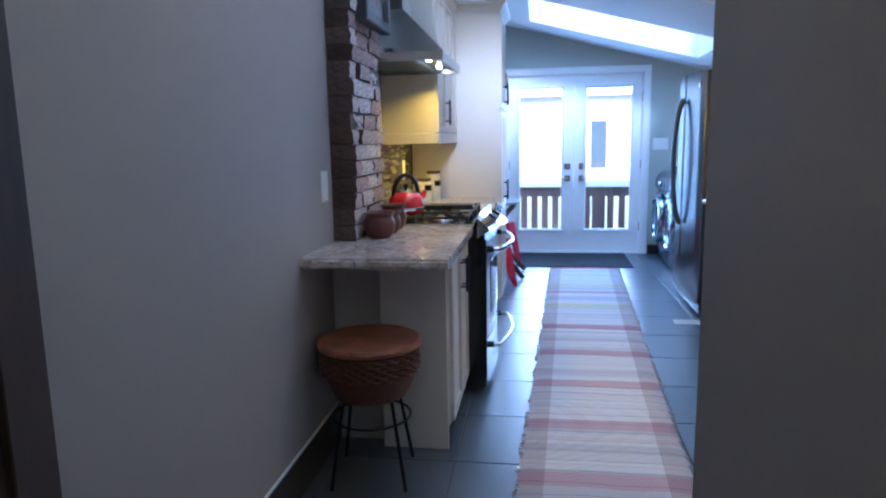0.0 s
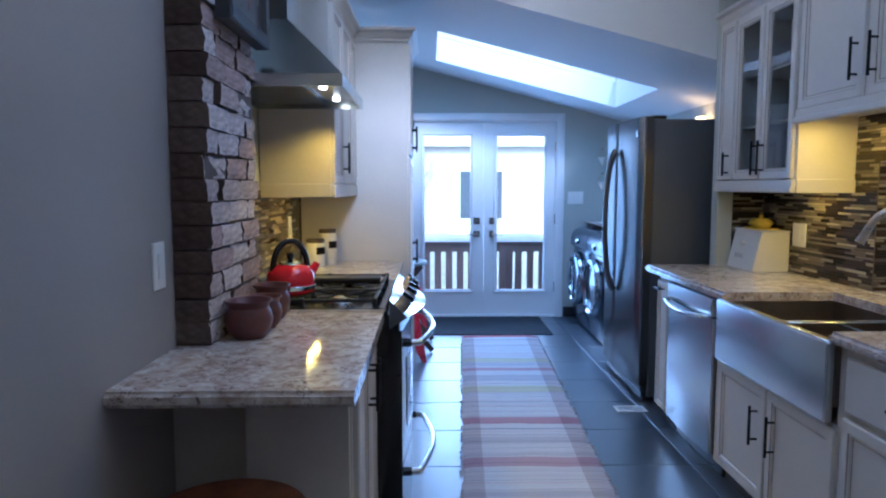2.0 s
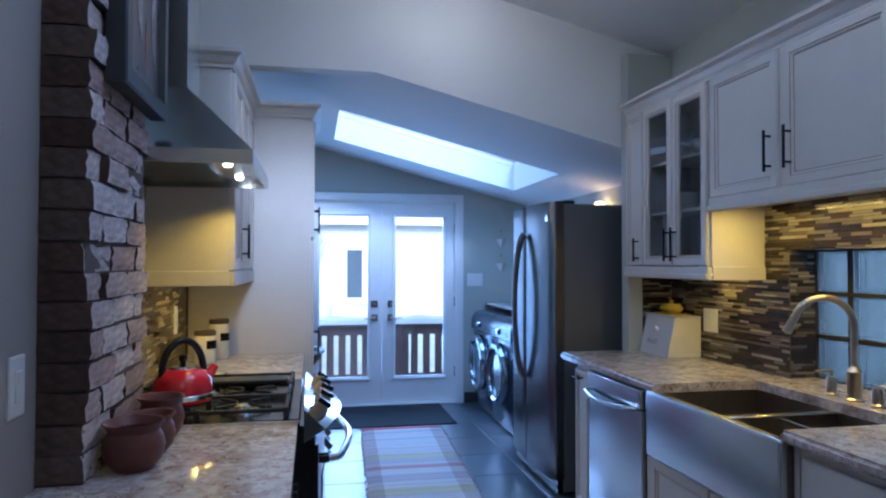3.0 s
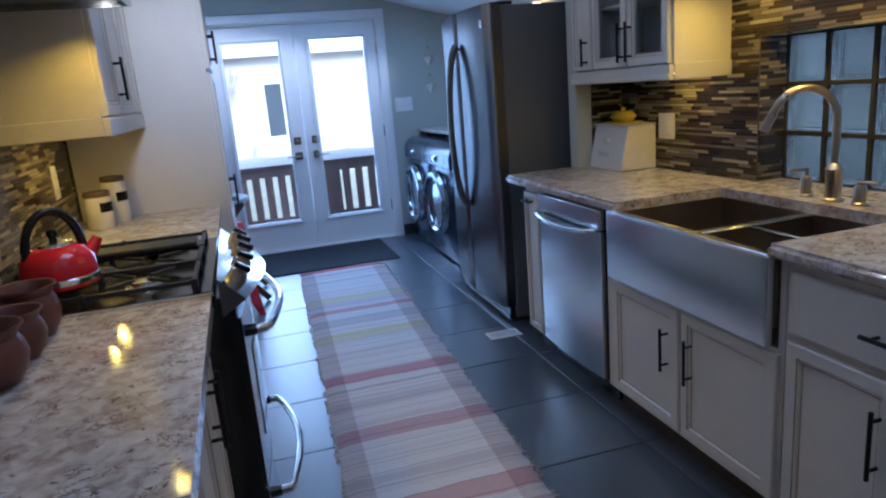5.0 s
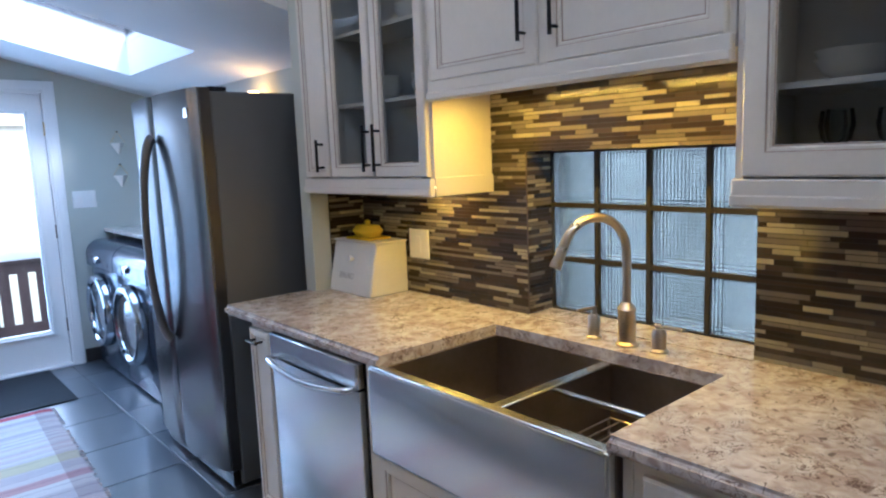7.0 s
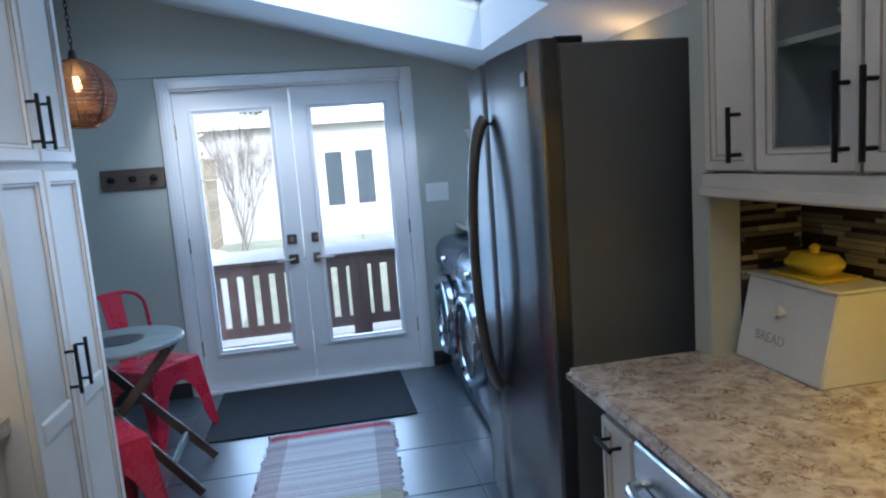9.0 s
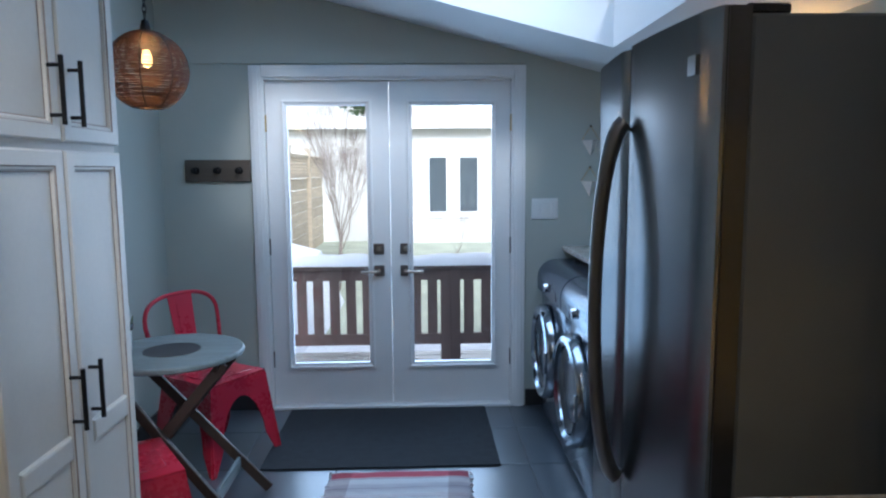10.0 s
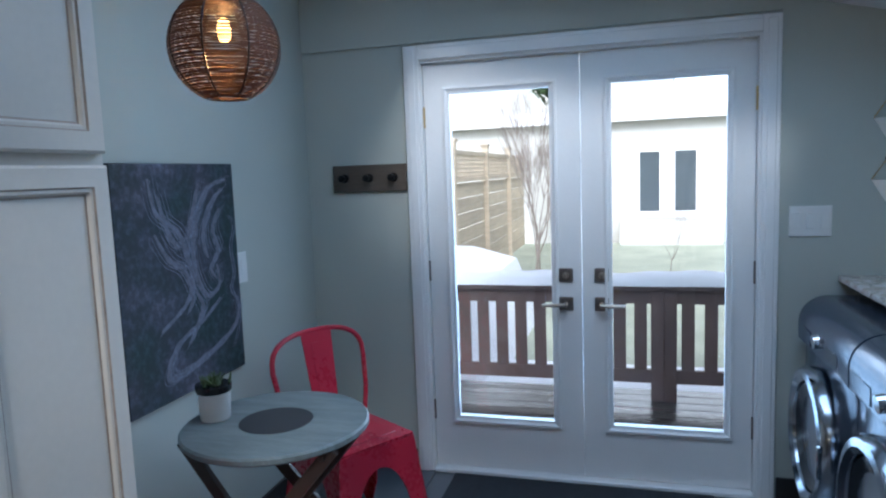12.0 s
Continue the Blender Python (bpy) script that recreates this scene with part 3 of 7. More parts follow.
for xa, xb, ya, yb in ((KX0 - 0.06, KX1 + 0.06, KY0 - 0.06, KY0), (KX0 - 0.06, KX1 + 0.06, KY1, KY1 + 0.06), (KX0 - 0.06, KX0, KY0, KY1), (KX1, KX1 + 0.06, KY0, KY1)):
    prism(bm, [(xa, vault(xa) + 0.162), (xb, vault(xb) + 0.162), (xb, vault(xb) + 0.21), (xa, vault(xa) + 0.21)], "y", ya, yb)
part("window_frame", bm, M_TRIM, kw, smooth=False)
bm = bmesh.new()
prism(bm, [(KX0, vault(KX0) + 0.18), (KX1, vault(KX1) + 0.18), (KX1, vault(KX1) + 0.186), (KX0, vault(KX0) + 0.186)], "y", KY0, KY1)
part("pane", bm, M_GLASS, kw, smooth=False).visible_shadow = False
SKX0, SKX1, SKY0, SKY1 = -0.03, 1.64, 6.02, 7.195
bm = bmesh.new()
for xa, xb, ya, yb in ((-1.02, 2.2, 5.0, SKY0), (-1.02, 2.2, SKY1, 8.0), (-1.02, SKX0, SKY0, SKY1), (SKX1, 2.2, SKY0, SKY1)):
    prism(bm, [(xa, roof(xa)), (xb, roof(xb)), (xb, roof(xb) + 0.22), (xa, roof(xa) + 0.22)], "y", ya, yb)
structure("ceiling_sloped", bm, M_CEIL, "white sloped ceiling with a roof window opening", "ceiling")
sk = thing("window_skylight", (0.8, 6.6, 2.5), "large white-lined roof window in the sloped ceiling", "skylight", kind="structure")
bm = bmesh.new()
for xa, xb, ya, yb in ((SKX0 - 0.06, SKX1 + 0.06, SKY0 - 0.06, SKY0), (SKX0 - 0.06, SKX1 + 0.06, SKY1, SKY1 + 0.06), (SKX0 - 0.06, SKX0, SKY0, SKY1), (SKX1, SKX1 + 0.06, SKY0, SKY1)):
    prism(bm, [(xa, roof(xa) + 0.222), (xb, roof(xb) + 0.222), (xb, roof(xb) + 0.28), (xa, roof(xa) + 0.28)], "y", ya, yb)
part("window_frame", bm, M_TRIM, sk, smooth=False)
bm = bmesh.new()
prism(bm, [(SKX0, roof(SKX0) + 0.25), (SKX1, roof(SKX1) + 0.25), (SKX1, roof(SKX1) + 0.256), (SKX0, roof(SKX0) + 0.256)], "y", SKY0, SKY1)
part("pane", bm, M_GLASS, sk, smooth=False).visible_shadow = False

# baseboards of dark tile with a pale joint on top
for nm, rows in (("baseboard_hall", (XL, XL + 0.012, 1.06, 2.84)), ("baseboard_left", (XN, XN + 0.012, 5.68, YD)), ("baseboard_doors_left", (XN, -0.37, YD - 0.012, YD)), ("baseboard_doors_right", (1.31, XW, YD - 0.012, YD)), ("baseboard_hall_right", (0.373, 0.385, -2.2, 1.30))):
    a, b, c, d = rows
    structure(nm, boxes((a, b, c, d, 0, 0.165 if nm == "baseboard_hall" else 0.105), bevel=0.002), M_BASE, "dark tile baseboard", "baseboard")
structure("trim_hall_joint", boxes((XL, XL + 0.008, 1.06, 2.84, 0.166, 0.174)), M_TRIM, "thin pale joint above the baseboard", "baseboard")
# dark door surround in the hall
bm = boxes((XL, XL + 0.022, 0.93, 1.035, 0, 2.1), (XL, XL + 0.022, -0.05, 0.055, 0, 2.1), (XL, XL + 0.022, 0.055, 0.93, 2.0, 2.1), bevel=0.003)
structure("trim_hall_door", bm, M_DARKWOOD, "dark wooden door casing in the hall", "door casing")
hd = thing("door_hall", (XL, 0.5, 0), "closed dark wooden hall door", "door", kind="structure")
bm = bmesh.new()
loops(bm, plane_x(XL, 1), 0.055, 0.93, 0.005, 2.0, [(0, 0), (0, 0.008), (0.1, 0.008), (0.11, 0.002)])
part("door_leaf", bm, M_DARKWOOD, hd, smooth=False)

# ---- french doors ----
fd = thing("door_french", (0.47, YD, 0), "white double french door, closed, with full glass panes", "door", kind="structure")
bm = bmesh.new()
CY = YD - 0.022
for x0, x1, z0, z1 in ((-0.36, -0.285, 0, 2.12), (1.225, 1.30, 0, 2.12), (-0.285, 1.225, 2.05, 2.12)):
    bm = boxes((x0, x1, CY, YD + 0.001, z0, z1), bevel=0.004)
    s = 0.018
    box(bm, x0 + s if x1 - x0 < 1 else x0, x1 - s if x1 - x0 < 1 else x1, CY - 0.006, CY, z0, z1 - s, bevel=0.003)
    part("casing", bm, M_TRIM, fd, smooth=False)
for row in ((-0.289, -0.275, YD - 0.01, 7.995, 0, 2.05), (1.215, 1.229, YD - 0.01, 7.995, 0, 2.05), (-0.275, 1.215, YD - 0.01, 7.995, 2.036, 2.05)):
    part("jamb", boxes(row), M_TRIM, fd, smooth=False)
part("threshold", boxes((-0.275, 1.215, YD - 0.03, 8.06, 0.0, 0.022), bevel=0.004), M_TRIM, fd, smooth=False)
LY = YD + 0.02
for x0, x1, g0, g1, side in ((-0.272, 0.468, -0.150, 0.332, 1), (0.472, 1.212, 0.604, 1.100, -1)):
    z0, z1, gz0, gz1 = 0.026, 2.032, 0.285, 1.89
    leaf = part("door_leaf", boxes((x0, g0, LY, LY + 0.044, z0, z1)), M_TRIM, fd, smooth=False)
    part("stile", boxes((g1, x1, LY, LY + 0.044, z0, z1)), M_TRIM, leaf, smooth=False)
    part("rail", boxes((g0, g1, LY, LY + 0.044, z0, gz0)), M_TRIM, leaf, smooth=False)
    part("rail", boxes((g0, g1, LY, LY + 0.044, gz1, z1)), M_TRIM, leaf, smooth=False)
    bm = bmesh.new()
    to = plane_y(LY, -1)
    loops(bm, to, g0 - 0.03, g1 + 0.03, gz0 - 0.03, gz1 + 0.03, [(0, -0.002), (0, 0.012), (0.012, 0.014), (0.022, 0.006), (0.034, 0.004), (0.034, -0.02)], close=False)
    part("glazing_bead", bm, M_TRIM, leaf, smooth=False)
    p = part("pane", boxes((g0, g1, LY + 0.018, LY + 0.024, gz0, gz1)), M_GLASS, leaf, smooth=False)
    p.visible_shadow = False
    hx = 0.395 if side > 0 else 0.560
    for zz, nm in ((0.875, "handle_plate"), (1.012, "deadbolt")):
        bm = boxes((hx - 0.033, hx + 0.033, LY - 0.012, LY, zz - 0.033, zz + 0.033), bevel=0.004)
        pl = part(nm, bm, M_DARKSTEEL, leaf, "square dark nickel plate")
    bm = bmesh.new()
    rod(bm, (hx, LY - 0.012, 0.875), (hx, LY - 0.055, 0.875), 0.011)
    rod(bm, (hx + 0.008 * side, LY - 0.05, 0.875), (hx - 0.11 * side, LY - 0.05, 0.872), 0.010, 0.008)
    part("lever", bm, M_NICKEL, leaf, "nickel lever handle")
    bm = bmesh.new()
    rod(bm, (hx, LY - 0.012, 1.012), (hx, LY - 0.022, 1.012), 0.016)
    box(bm, hx - 0.005, hx + 0.005, LY - 0.036, LY - 0.02, 1.0, 1.024, bevel=0.002)
    part("thumb_turn", bm, M_NICKEL, leaf)
    ex = x0 if side > 0 else x1
    for zz in (0.32, 1.03, 1.78):
        bm = bmesh.new()
        rod(bm, (ex - 0.002 * side, LY - 0.010, zz - 0.05), (ex - 0.002 * side, LY - 0.010, zz + 0.05), 0.007, seg=8)
        part("hinge", bm, M_BRASS if zz > 1.5 else M_DARKSTEEL, leaf)

# ---- glass block window ----
gw = thing("window_block", (2.0, 3.4, 0.9), "glass block window with fluted blocks and dark joints", "window", kind="structure")
# the mortar grid is left as bars round each block
bm = bmesh.new()
YB = [3.003 + 0.1985 * i for i in range(5)]
ZB = [0.905 + 0.1916 * i for i in range(4)]
for y in YB:
    box(bm, 2.000, 2.075, max(3.003, y - 0.008), min(3.797, y + 0.008), 0.897, 1.480)
for z in ZB:
    for ya, yb in zip(YB, YB[1:]):
        box(bm, 2.001, 2.074, ya + 0.008, yb - 0.008, max(0.896, z - 0.008), min(1.4795, z + 0.008))
part("window_frame", bm, M_DARKGROUT, gw, "dark mortar grid", smooth=False)
for ya, yb in zip(YB, YB[1:]):
    for za, zb in zip(ZB, ZB[1:]):
        bm = boxes((2.006, 2.068, ya + 0.009, yb - 0.009, za + 0.009, zb - 0.009), bevel=0.006)
        part("glass_block", bm, M_BLOCK, gw).visible_shadow = False
part("window_sill", boxes((1.86, 2.0, 3.0035, 3.7965, 0.897, 0.909)), M_GRANITE, gw, smooth=False)


# ---- kitchen cabinets, right side ----
FX = plane_x(1.240, -1)
UX = plane_x(1.600, -1)


def base_cabinet(y0, y1, label, fronts):
    c = thing("base_cabinet", (1.56, (y0 + y1) / 2, 0), label, "cabinet", "base cabinets on the sink side")
    part("body", boxes((1.240, XR - 0.003, y0 + 0.001, y1 - 0.001, 0.10, 0.862), bevel=0.002), M_CAB, c, smooth=False)
    part("toe_kick", boxes((1.30, 1.32, y0 + 0.001, y1 - 0.001, 0, 0.10)), M_DARKWOOD, c, smooth=False)
    for f in fronts:
        cabinet_door(c, FX, *f)
    return c


base_cabinet(4.51, 4.695, "narrow cream pull-out base cabinet beside the dishwasher", [(4.52, 4.685, 0.115, 0.845, "panel", (4.565, 0.80, 4.645, 0.80), "door", 0.035)])
sb = thing("base_cabinet", (1.56, 3.4, 0), "cream double-door cabinet under the farmhouse sink", "cabinet", "base cabinets on the sink side")
part("body", boxes((1.240, XR - 0.003, 2.962, 2.985, 0.10, 0.862), (1.240, XR - 0.003, 3.84, 3.905, 0.10, 0.862), (1.240, XR - 0.003, 2.985, 3.84, 0.10, 0.595)), M_CAB, sb, smooth=False)
part("toe_kick", boxes((1.30, 1.32, 2.962, 3.905, 0, 0.10)), M_DARKWOOD, sb, smooth=False)
for f in ((3.412, 3.845, 0.115, 0.588, "panel", (3.475, 0.50, 3.475, 0.34)), (2.97, 3.405, 0.115, 0.588, "panel", (3.342, 0.50, 3.342, 0.34))):
    d = cabinet_door(sb, FX, *f)
    for k in (0.22, 0.8):
        yy = f[0] + (f[1] - f[0]) * k
        part("child_lock", boxes((1.216, 1.243, yy - 0.012, yy + 0.012, 0.586, 0.596), bevel=0.002), M_WHITE, d, "small white plastic catch")


def drawer_unit(y0, y1, label):
    c = thing("base_cabinet", (1.56, (y0 + y1) / 2, 0), label, "cabinet", "base cabinets on the sink side")
    part("body", boxes((1.240, XR - 0.003, y0 + 0.001, y1 - 0.001, 0.10, 0.862), bevel=0.002), M_CAB, c, smooth=False)
    part("toe_kick", boxes((1.30, 1.32, y0 + 0.001, y1 - 0.001, 0, 0.10)), M_DARKWOOD, c, smooth=False)
    ym = (y0 + y1) / 2
    bm = bmesh.new()
    loops(bm, FX, y0 + 0.03, y1 - 0.03, 0.665, 0.838, [(0, 0), (0, 0.014), (0.006, 0.02)])
    dr = part("drawer_front", bm, M_CAB, c, smooth=False)
    bar_handle(dr, lambda u, v, dd: FX(u, v, dd + 0.019), ym - 0.09, 0.745, ym + 0.09, 0.745)
    cabinet_door(c, FX, ym + 0.002, y1 - 0.02, 0.115, 0.645, "panel", (ym + 0.045, 0.57, ym + 0.045, 0.39))
    cabinet_door(c, FX, y0 + 0.02, ym - 0.002, 0.115, 0.645, "panel", (ym - 0.045, 0.57, ym - 0.045, 0.39))


drawer_unit(2.24, 2.96, "cream base cabinet with one drawer above two doors")
drawer_unit(1.31, 2.238, "cream base cabinet with one drawer above two doors")

# dishwasher
dw = thing("dishwasher", (1.5, 4.21, 0), "stainless steel dishwasher with a curved bar handle", "dishwasher")
part("body", boxes((1.25, 1.85, 3.912, 4.502, 0.10, 0.86)), M_BLACKENAMEL, dw, smooth=False)
part("toe_panel", boxes((1.29, 1.31, 3.912, 4.502, 0.005, 0.10)), M_BLACKENAMEL, dw, smooth=False)
bm = bmesh.new()
prism(bm, [(1.25, 3.925)] + [(1.222 - 0.012 * math.sin(math.pi * k / 12), 3.925 + 0.575 * k / 12) for k in range(13)] + [(1.25, 4.50)], "z", 0.115, 0.76)
part("door", bm, M_STEEL, dw)
part("control_panel", boxes((1.214, 1.25, 3.925, 4.50, 0.765, 0.855), bevel=0.006), M_STEEL, dw)
bm = bmesh.new()
tube(bm, [(1.214, 3.955, 0.765), (1.19, 3.96, 0.765)] + [(1.182 - 0.018 * math.sin(math.pi * k / 10), 3.975 + 0.475 * k / 10, 0.765 - 0.018 * math.sin(math.pi * k / 10)) for k in range(11)] + [(1.19, 4.465, 0.765), (1.214, 4.47, 0.765)], 0.012)
part("handle", bm, M_CHROME, dw)

# farmhouse sink
sink = thing("farmhouse_sink", (1.45, 3.4, 0.6), "stainless steel apron-front double sink with dark basins", "sink")
bm = bmesh.new()
box(bm, 1.196, 1.226, 2.99, 3.835, 0.600, 0.872, bevel=0.010, seg=3)
part("apron", bm, M_STEEL, sink)
SX0, SX1, SY0, SY1, SZ, SB = 1.226, 1.70, 2.99, 3.79, 0.868, 0.66
for nm, r in (("basin_wall", (SX0, SX1 + 0.02, SY0, SY0 + 0.012, SB, SZ)), ("basin_wall", (SX0, SX1 + 0.02, SY1, SY1 + 0.012, SB, SZ)), ("basin_wall", (SX1, SX1 + 0.02, SY0 + 0.012, SY1, SB, SZ)), ("basin_floor", (SX0, SX1, SY0 + 0.012, SY1, SB - 0.01, SB)), ("divider", (SX0, SX1, 3.335, 3.36, SB, SZ - 0.006))):
    part(nm, boxes(r), M_DARKSTEEL, sink, "dark brushed steel", smooth=False)
for yy in (3.50, 3.17):
    part("drain", lathe(bmesh.new(), 1.5, yy, [(0.045, SB + 0.001), (0.045, SB + 0.005), (0.03, SB + 0.004)], 24), M_STEEL, sink)
bm = boxes((1.198, 1.232, 2.998, 3.828, 0.866, 0.875), (SX0, SX1, 3.330, 3.364, 0.860, 0.868), (1.43, 1.445, 3.01, 3.33, 0.853, 0.866), bevel=0.003)
part("rim", bm, M_STEEL, sink, "bright steel rim")
rack = thing("sink_rack", (1.34, 3.17, 0.85), "thin steel wire rack lying in the smaller basin", "sink rack")
for k in range(9):
    yy = 3.03 + 0.28 * k / 8
    part("wire", rod(bmesh.new(), (1.25, yy, 0.72), (1.66, yy, 0.72), 0.003, seg=6), M_NICKEL, rack)
for xx in (1.25, 1.45, 1.66):
    part("cross_wire", rod(bmesh.new(), (xx, 3.03, 0.72), (xx, 3.31, 0.72), 0.004, seg=6), M_NICKEL, rack)
for xx in (1.27, 1.64):
    for yy in (3.04, 3.30):
        part("foot", rod(bmesh.new(), (xx, yy, SB), (xx, yy, 0.72), 0.004, seg=6), M_NICKEL, rack)

# granite worktop, cut round the sink
bm = bmesh.new()
CT0, CT1, CF = 0.865, 0.905, 1.205
for r in ((CF, XR - 0.002, 3.80, 4.865), (CF, XR - 0.002, 1.305, 3.00), (1.705, XR - 0.002, 3.00, 3.80)):
    box(bm, *r, CT0, CT1)
bmesh.ops.remove_doubles(bm, verts=bm.verts, dist=0.0005)
es = [e for e in bm.edges if all(abs(v.co.x - CF) < 1e-4 for v in e.verts) and abs(e.verts[0].co.z - e.verts[1].co.z) < 1e-4]
bmesh.ops.bevel(bm, geom=es, offset=0.012, segments=3, affect="EDGES")
solid("countertop", bm, M_GRANITE, "speckled cream and brown granite countertop over the sink cabinets", "countertop")

# tap, soap pump, lever
fa = thing("faucet", (1.775, 3.33, CT1), "brushed nickel gooseneck faucet with pull-down spray", "faucet")
bm = bmesh.new()
lathe(bm, 1.775, 3.33, [(0.034, CT1 + 0.001), (0.034, CT1 + 0.008), (0.026, CT1 + 0.014), (0.025, CT1 + 0.10), (0.028, CT1 + 0.11), (0.020, CT1 + 0.122), (0.014, CT1 + 0.13)], 24)
part("base", bm, M_NICKEL, fa)
dx, dy = -0.93, 0.36
bm = bmesh.new()
R = 0.105
pts = [(1.775, 3.33, CT1 + 0.12), (1.775, 3.33, 1.17)] + arc(lambda a: (1.775 + dx * R * (1 - math.cos(a)), 3.33 + dy * R * (1 - math.cos(a)), 1.185 + R * math.sin(a)), 0, math.radians(158), 16)
tube(bm, pts, 0.013, 12)
part("neck", bm, M_NICKEL, fa)
e1, e0 = Vector(pts[-1]), Vector(pts[-2])
dd = (e1 - e0).normalized()
bm = bmesh.new()
rod(bm, e1, e1 + dd * 0.055, 0.0140, 0.0155, 16)
rod(bm, e1 + dd * 0.055, e1 + dd * 0.075, 0.0168, 0.0168, 16)
part("spray_head", bm, M_NICKEL, fa)
sp = thing("soap_dispenser", (1.78, 3.45, CT1), "small brushed nickel soap pump beside the faucet", "soap dispenser")
bm = bmesh.new()
lathe(bm, 1.78, 3.45, [(0.024, CT1 + 0.001), (0.024, CT1 + 0.006), (0.018, CT1 + 0.012), (0.019, CT1 + 0.065), (0.012, CT1 + 0.075)], 20)
part("body", bm, M_NICKEL, sp)
bm = bmesh.new()
rod(bm, (1.78, 3.45, CT1 + 0.07), (1.78, 3.45, CT1 + 0.098), 0.008)
rod(bm, (1.785, 3.45, CT1 + 0.095), (1.725, 3.47, CT1 + 0.092), 0.006, 0.005)
part("nozzle", bm, M_NICKEL, sp)
lv = thing("faucet_lever", (1.775, 3.225, CT1), "separate brushed nickel lever handle beside the faucet", "faucet handle")
bm = bmesh.new()
lathe(bm, 1.775, 3.225, [(0.026, CT1 + 0.001), (0.026, CT1 + 0.006), (0.020, CT1 + 0.012), (0.021, CT1 + 0.055), (0.014, CT1 + 0.068)], 20)
part("base", bm, M_NICKEL, lv)
bm = bmesh.new()
rod(bm, (1.775, 3.225, CT1 + 0.066), (1.775, 3.225, CT1 + 0.078), 0.008)
rod(bm, (1.775, 3.235, CT1 + 0.075), (1.755, 3.14, CT1 + 0.082), 0.007, 0.005)
part("lever", bm, M_NICKEL, lv)


# ---- wall cabinets, right side ----
def wall_cabinet(y0, y1, z0, label, doors, open_front=None):
    c = thing("wall_cabinet", (1.74, (y0 + y1) / 2, z0), label, "cabinet", "wall cabinets above the sink side")
    t = 0.018
    ya, yb, xa, xb = y0 + 0.001, y1 - 0.001, 1.600, XR - 0.003
    for nm, r in (("side_panel", (xa, xb, ya, ya + t, z0, 2.285)), ("side_panel", (xa, xb, yb - t, yb, z0, 2.285)), ("bottom_panel", (xa, xb, ya + t, yb - t, z0, z0 + t)), ("top_panel", (xa, xb, ya + t, yb - t, 2.285 - t, 2.285)), ("back_panel", (xb - 0.008, xb, ya + t, yb - t, z0 + t, 2.285 - t))):
        part(nm, boxes(r), M_CAB, c, smooth=False)
    # light rail under the front
    part("light_rail", boxes((1.578, 1.600, ya - 0.0, yb, z0 - 0.034, z0 + 0.028), (1.570, 1.578, ya, yb, z0 - 0.030, z0 - 0.006), bevel=0.003), M_CAB, c, smooth=False)
    for f in doors:
        cabinet_door(c, UX, *f)
    return c, (ya + t, yb - t, xa, xb)


def shelf_set(c, inside, zs):
    ya, yb, xa, xb = inside
    for z in zs:
        part("shelf", boxes((xa + 0.03, xb - 0.01, ya, yb, z, z + 0.014)), M_CAB, c, smooth=False)


c1, in1 = wall_cabinet(3.962, 4.80, 1.375, "cream wall cabinet with one solid door and two glass doors", [
    (4.595, 4.79, 1.405, 2.27, "panel", (4.64, 1.56, 4.64, 1.43), "door", 0.040),
    (4.285, 4.588, 1.405, 2.27, "glass", (4.31, 1.60, 4.31, 1.43)),
    (3.976, 4.281, 1.405, 2.27, "glass", (4.245, 1.60, 4.245, 1.43))])
part("divider", boxes((1.60, 1.87, 4.580, 4.596, 1.394, 2.266)), M_CAB, c1, smooth=False)
shelf_set(c1, (in1[0], 4.58, in1[2], in1[3]), (1.68, 1.95))
part("end_rail", boxes((1.60, XR - 0.003, 3.956, 3.963, 1.341, 1.405), bevel=0.002), M_CAB, c1, smooth=False)
c2, in2 = wall_cabinet(2.937, 3.960, 1.690, "short cream wall cabinet with two doors over the sink window", [
    (3.488, 3.948, 1.715, 2.27, "panel", (3.530, 1.95, 3.530, 1.785)),
    (2.95, 3.458, 1.715, 2.27, "panel", (3.416, 1.95, 3.416, 1.785))])
part("face_stile", boxes((1.594, 1.600, 3.450, 3.496, 1.715, 2.27)), M_CAB, c2, smooth=False)
c3, in3 = wall_cabinet(2.205, 2.935, 1.375, "cream wall cabinet with two glass doors and glassware inside", [
    (2.570, 2.917, 1.405, 2.27, "glass", (2.608, 1.605, 2.608, 1.44), "door", 0.066),
    (2.217, 2.564, 1.405, 2.27, "glass", (2.533, 1.605, 2.533, 1.44), "door", 0.066)])
shelf_set(c3, in3, (1.59, 1.90))
part("end_rail", boxes((1.60, XR - 0.003, 2.9345, 2.941, 1.341, 1.405), bevel=0.002), M_CAB, c3, smooth=False)
c4, in4 = wall_cabinet(1.31, 2.203, 1.375, "cream wall cabinet with two solid doors", [
    (1.76, 2.190, 1.405, 2.27, "panel", (1.80, 1.62, 1.80, 1.45)), (1.325, 1.755, 1.405, 2.27, "panel", (1.715, 1.62, 1.715, 1.45))])
bm = bmesh.new()
crown(bm, [(1.60, 1.305, -1, 0), (1.60, 4.80, -1, 0)], 2.270)
solid("crown_moulding", bm, M_CAB, "stepped cream crown moulding above the wall cabinets", "moulding", smooth=False)


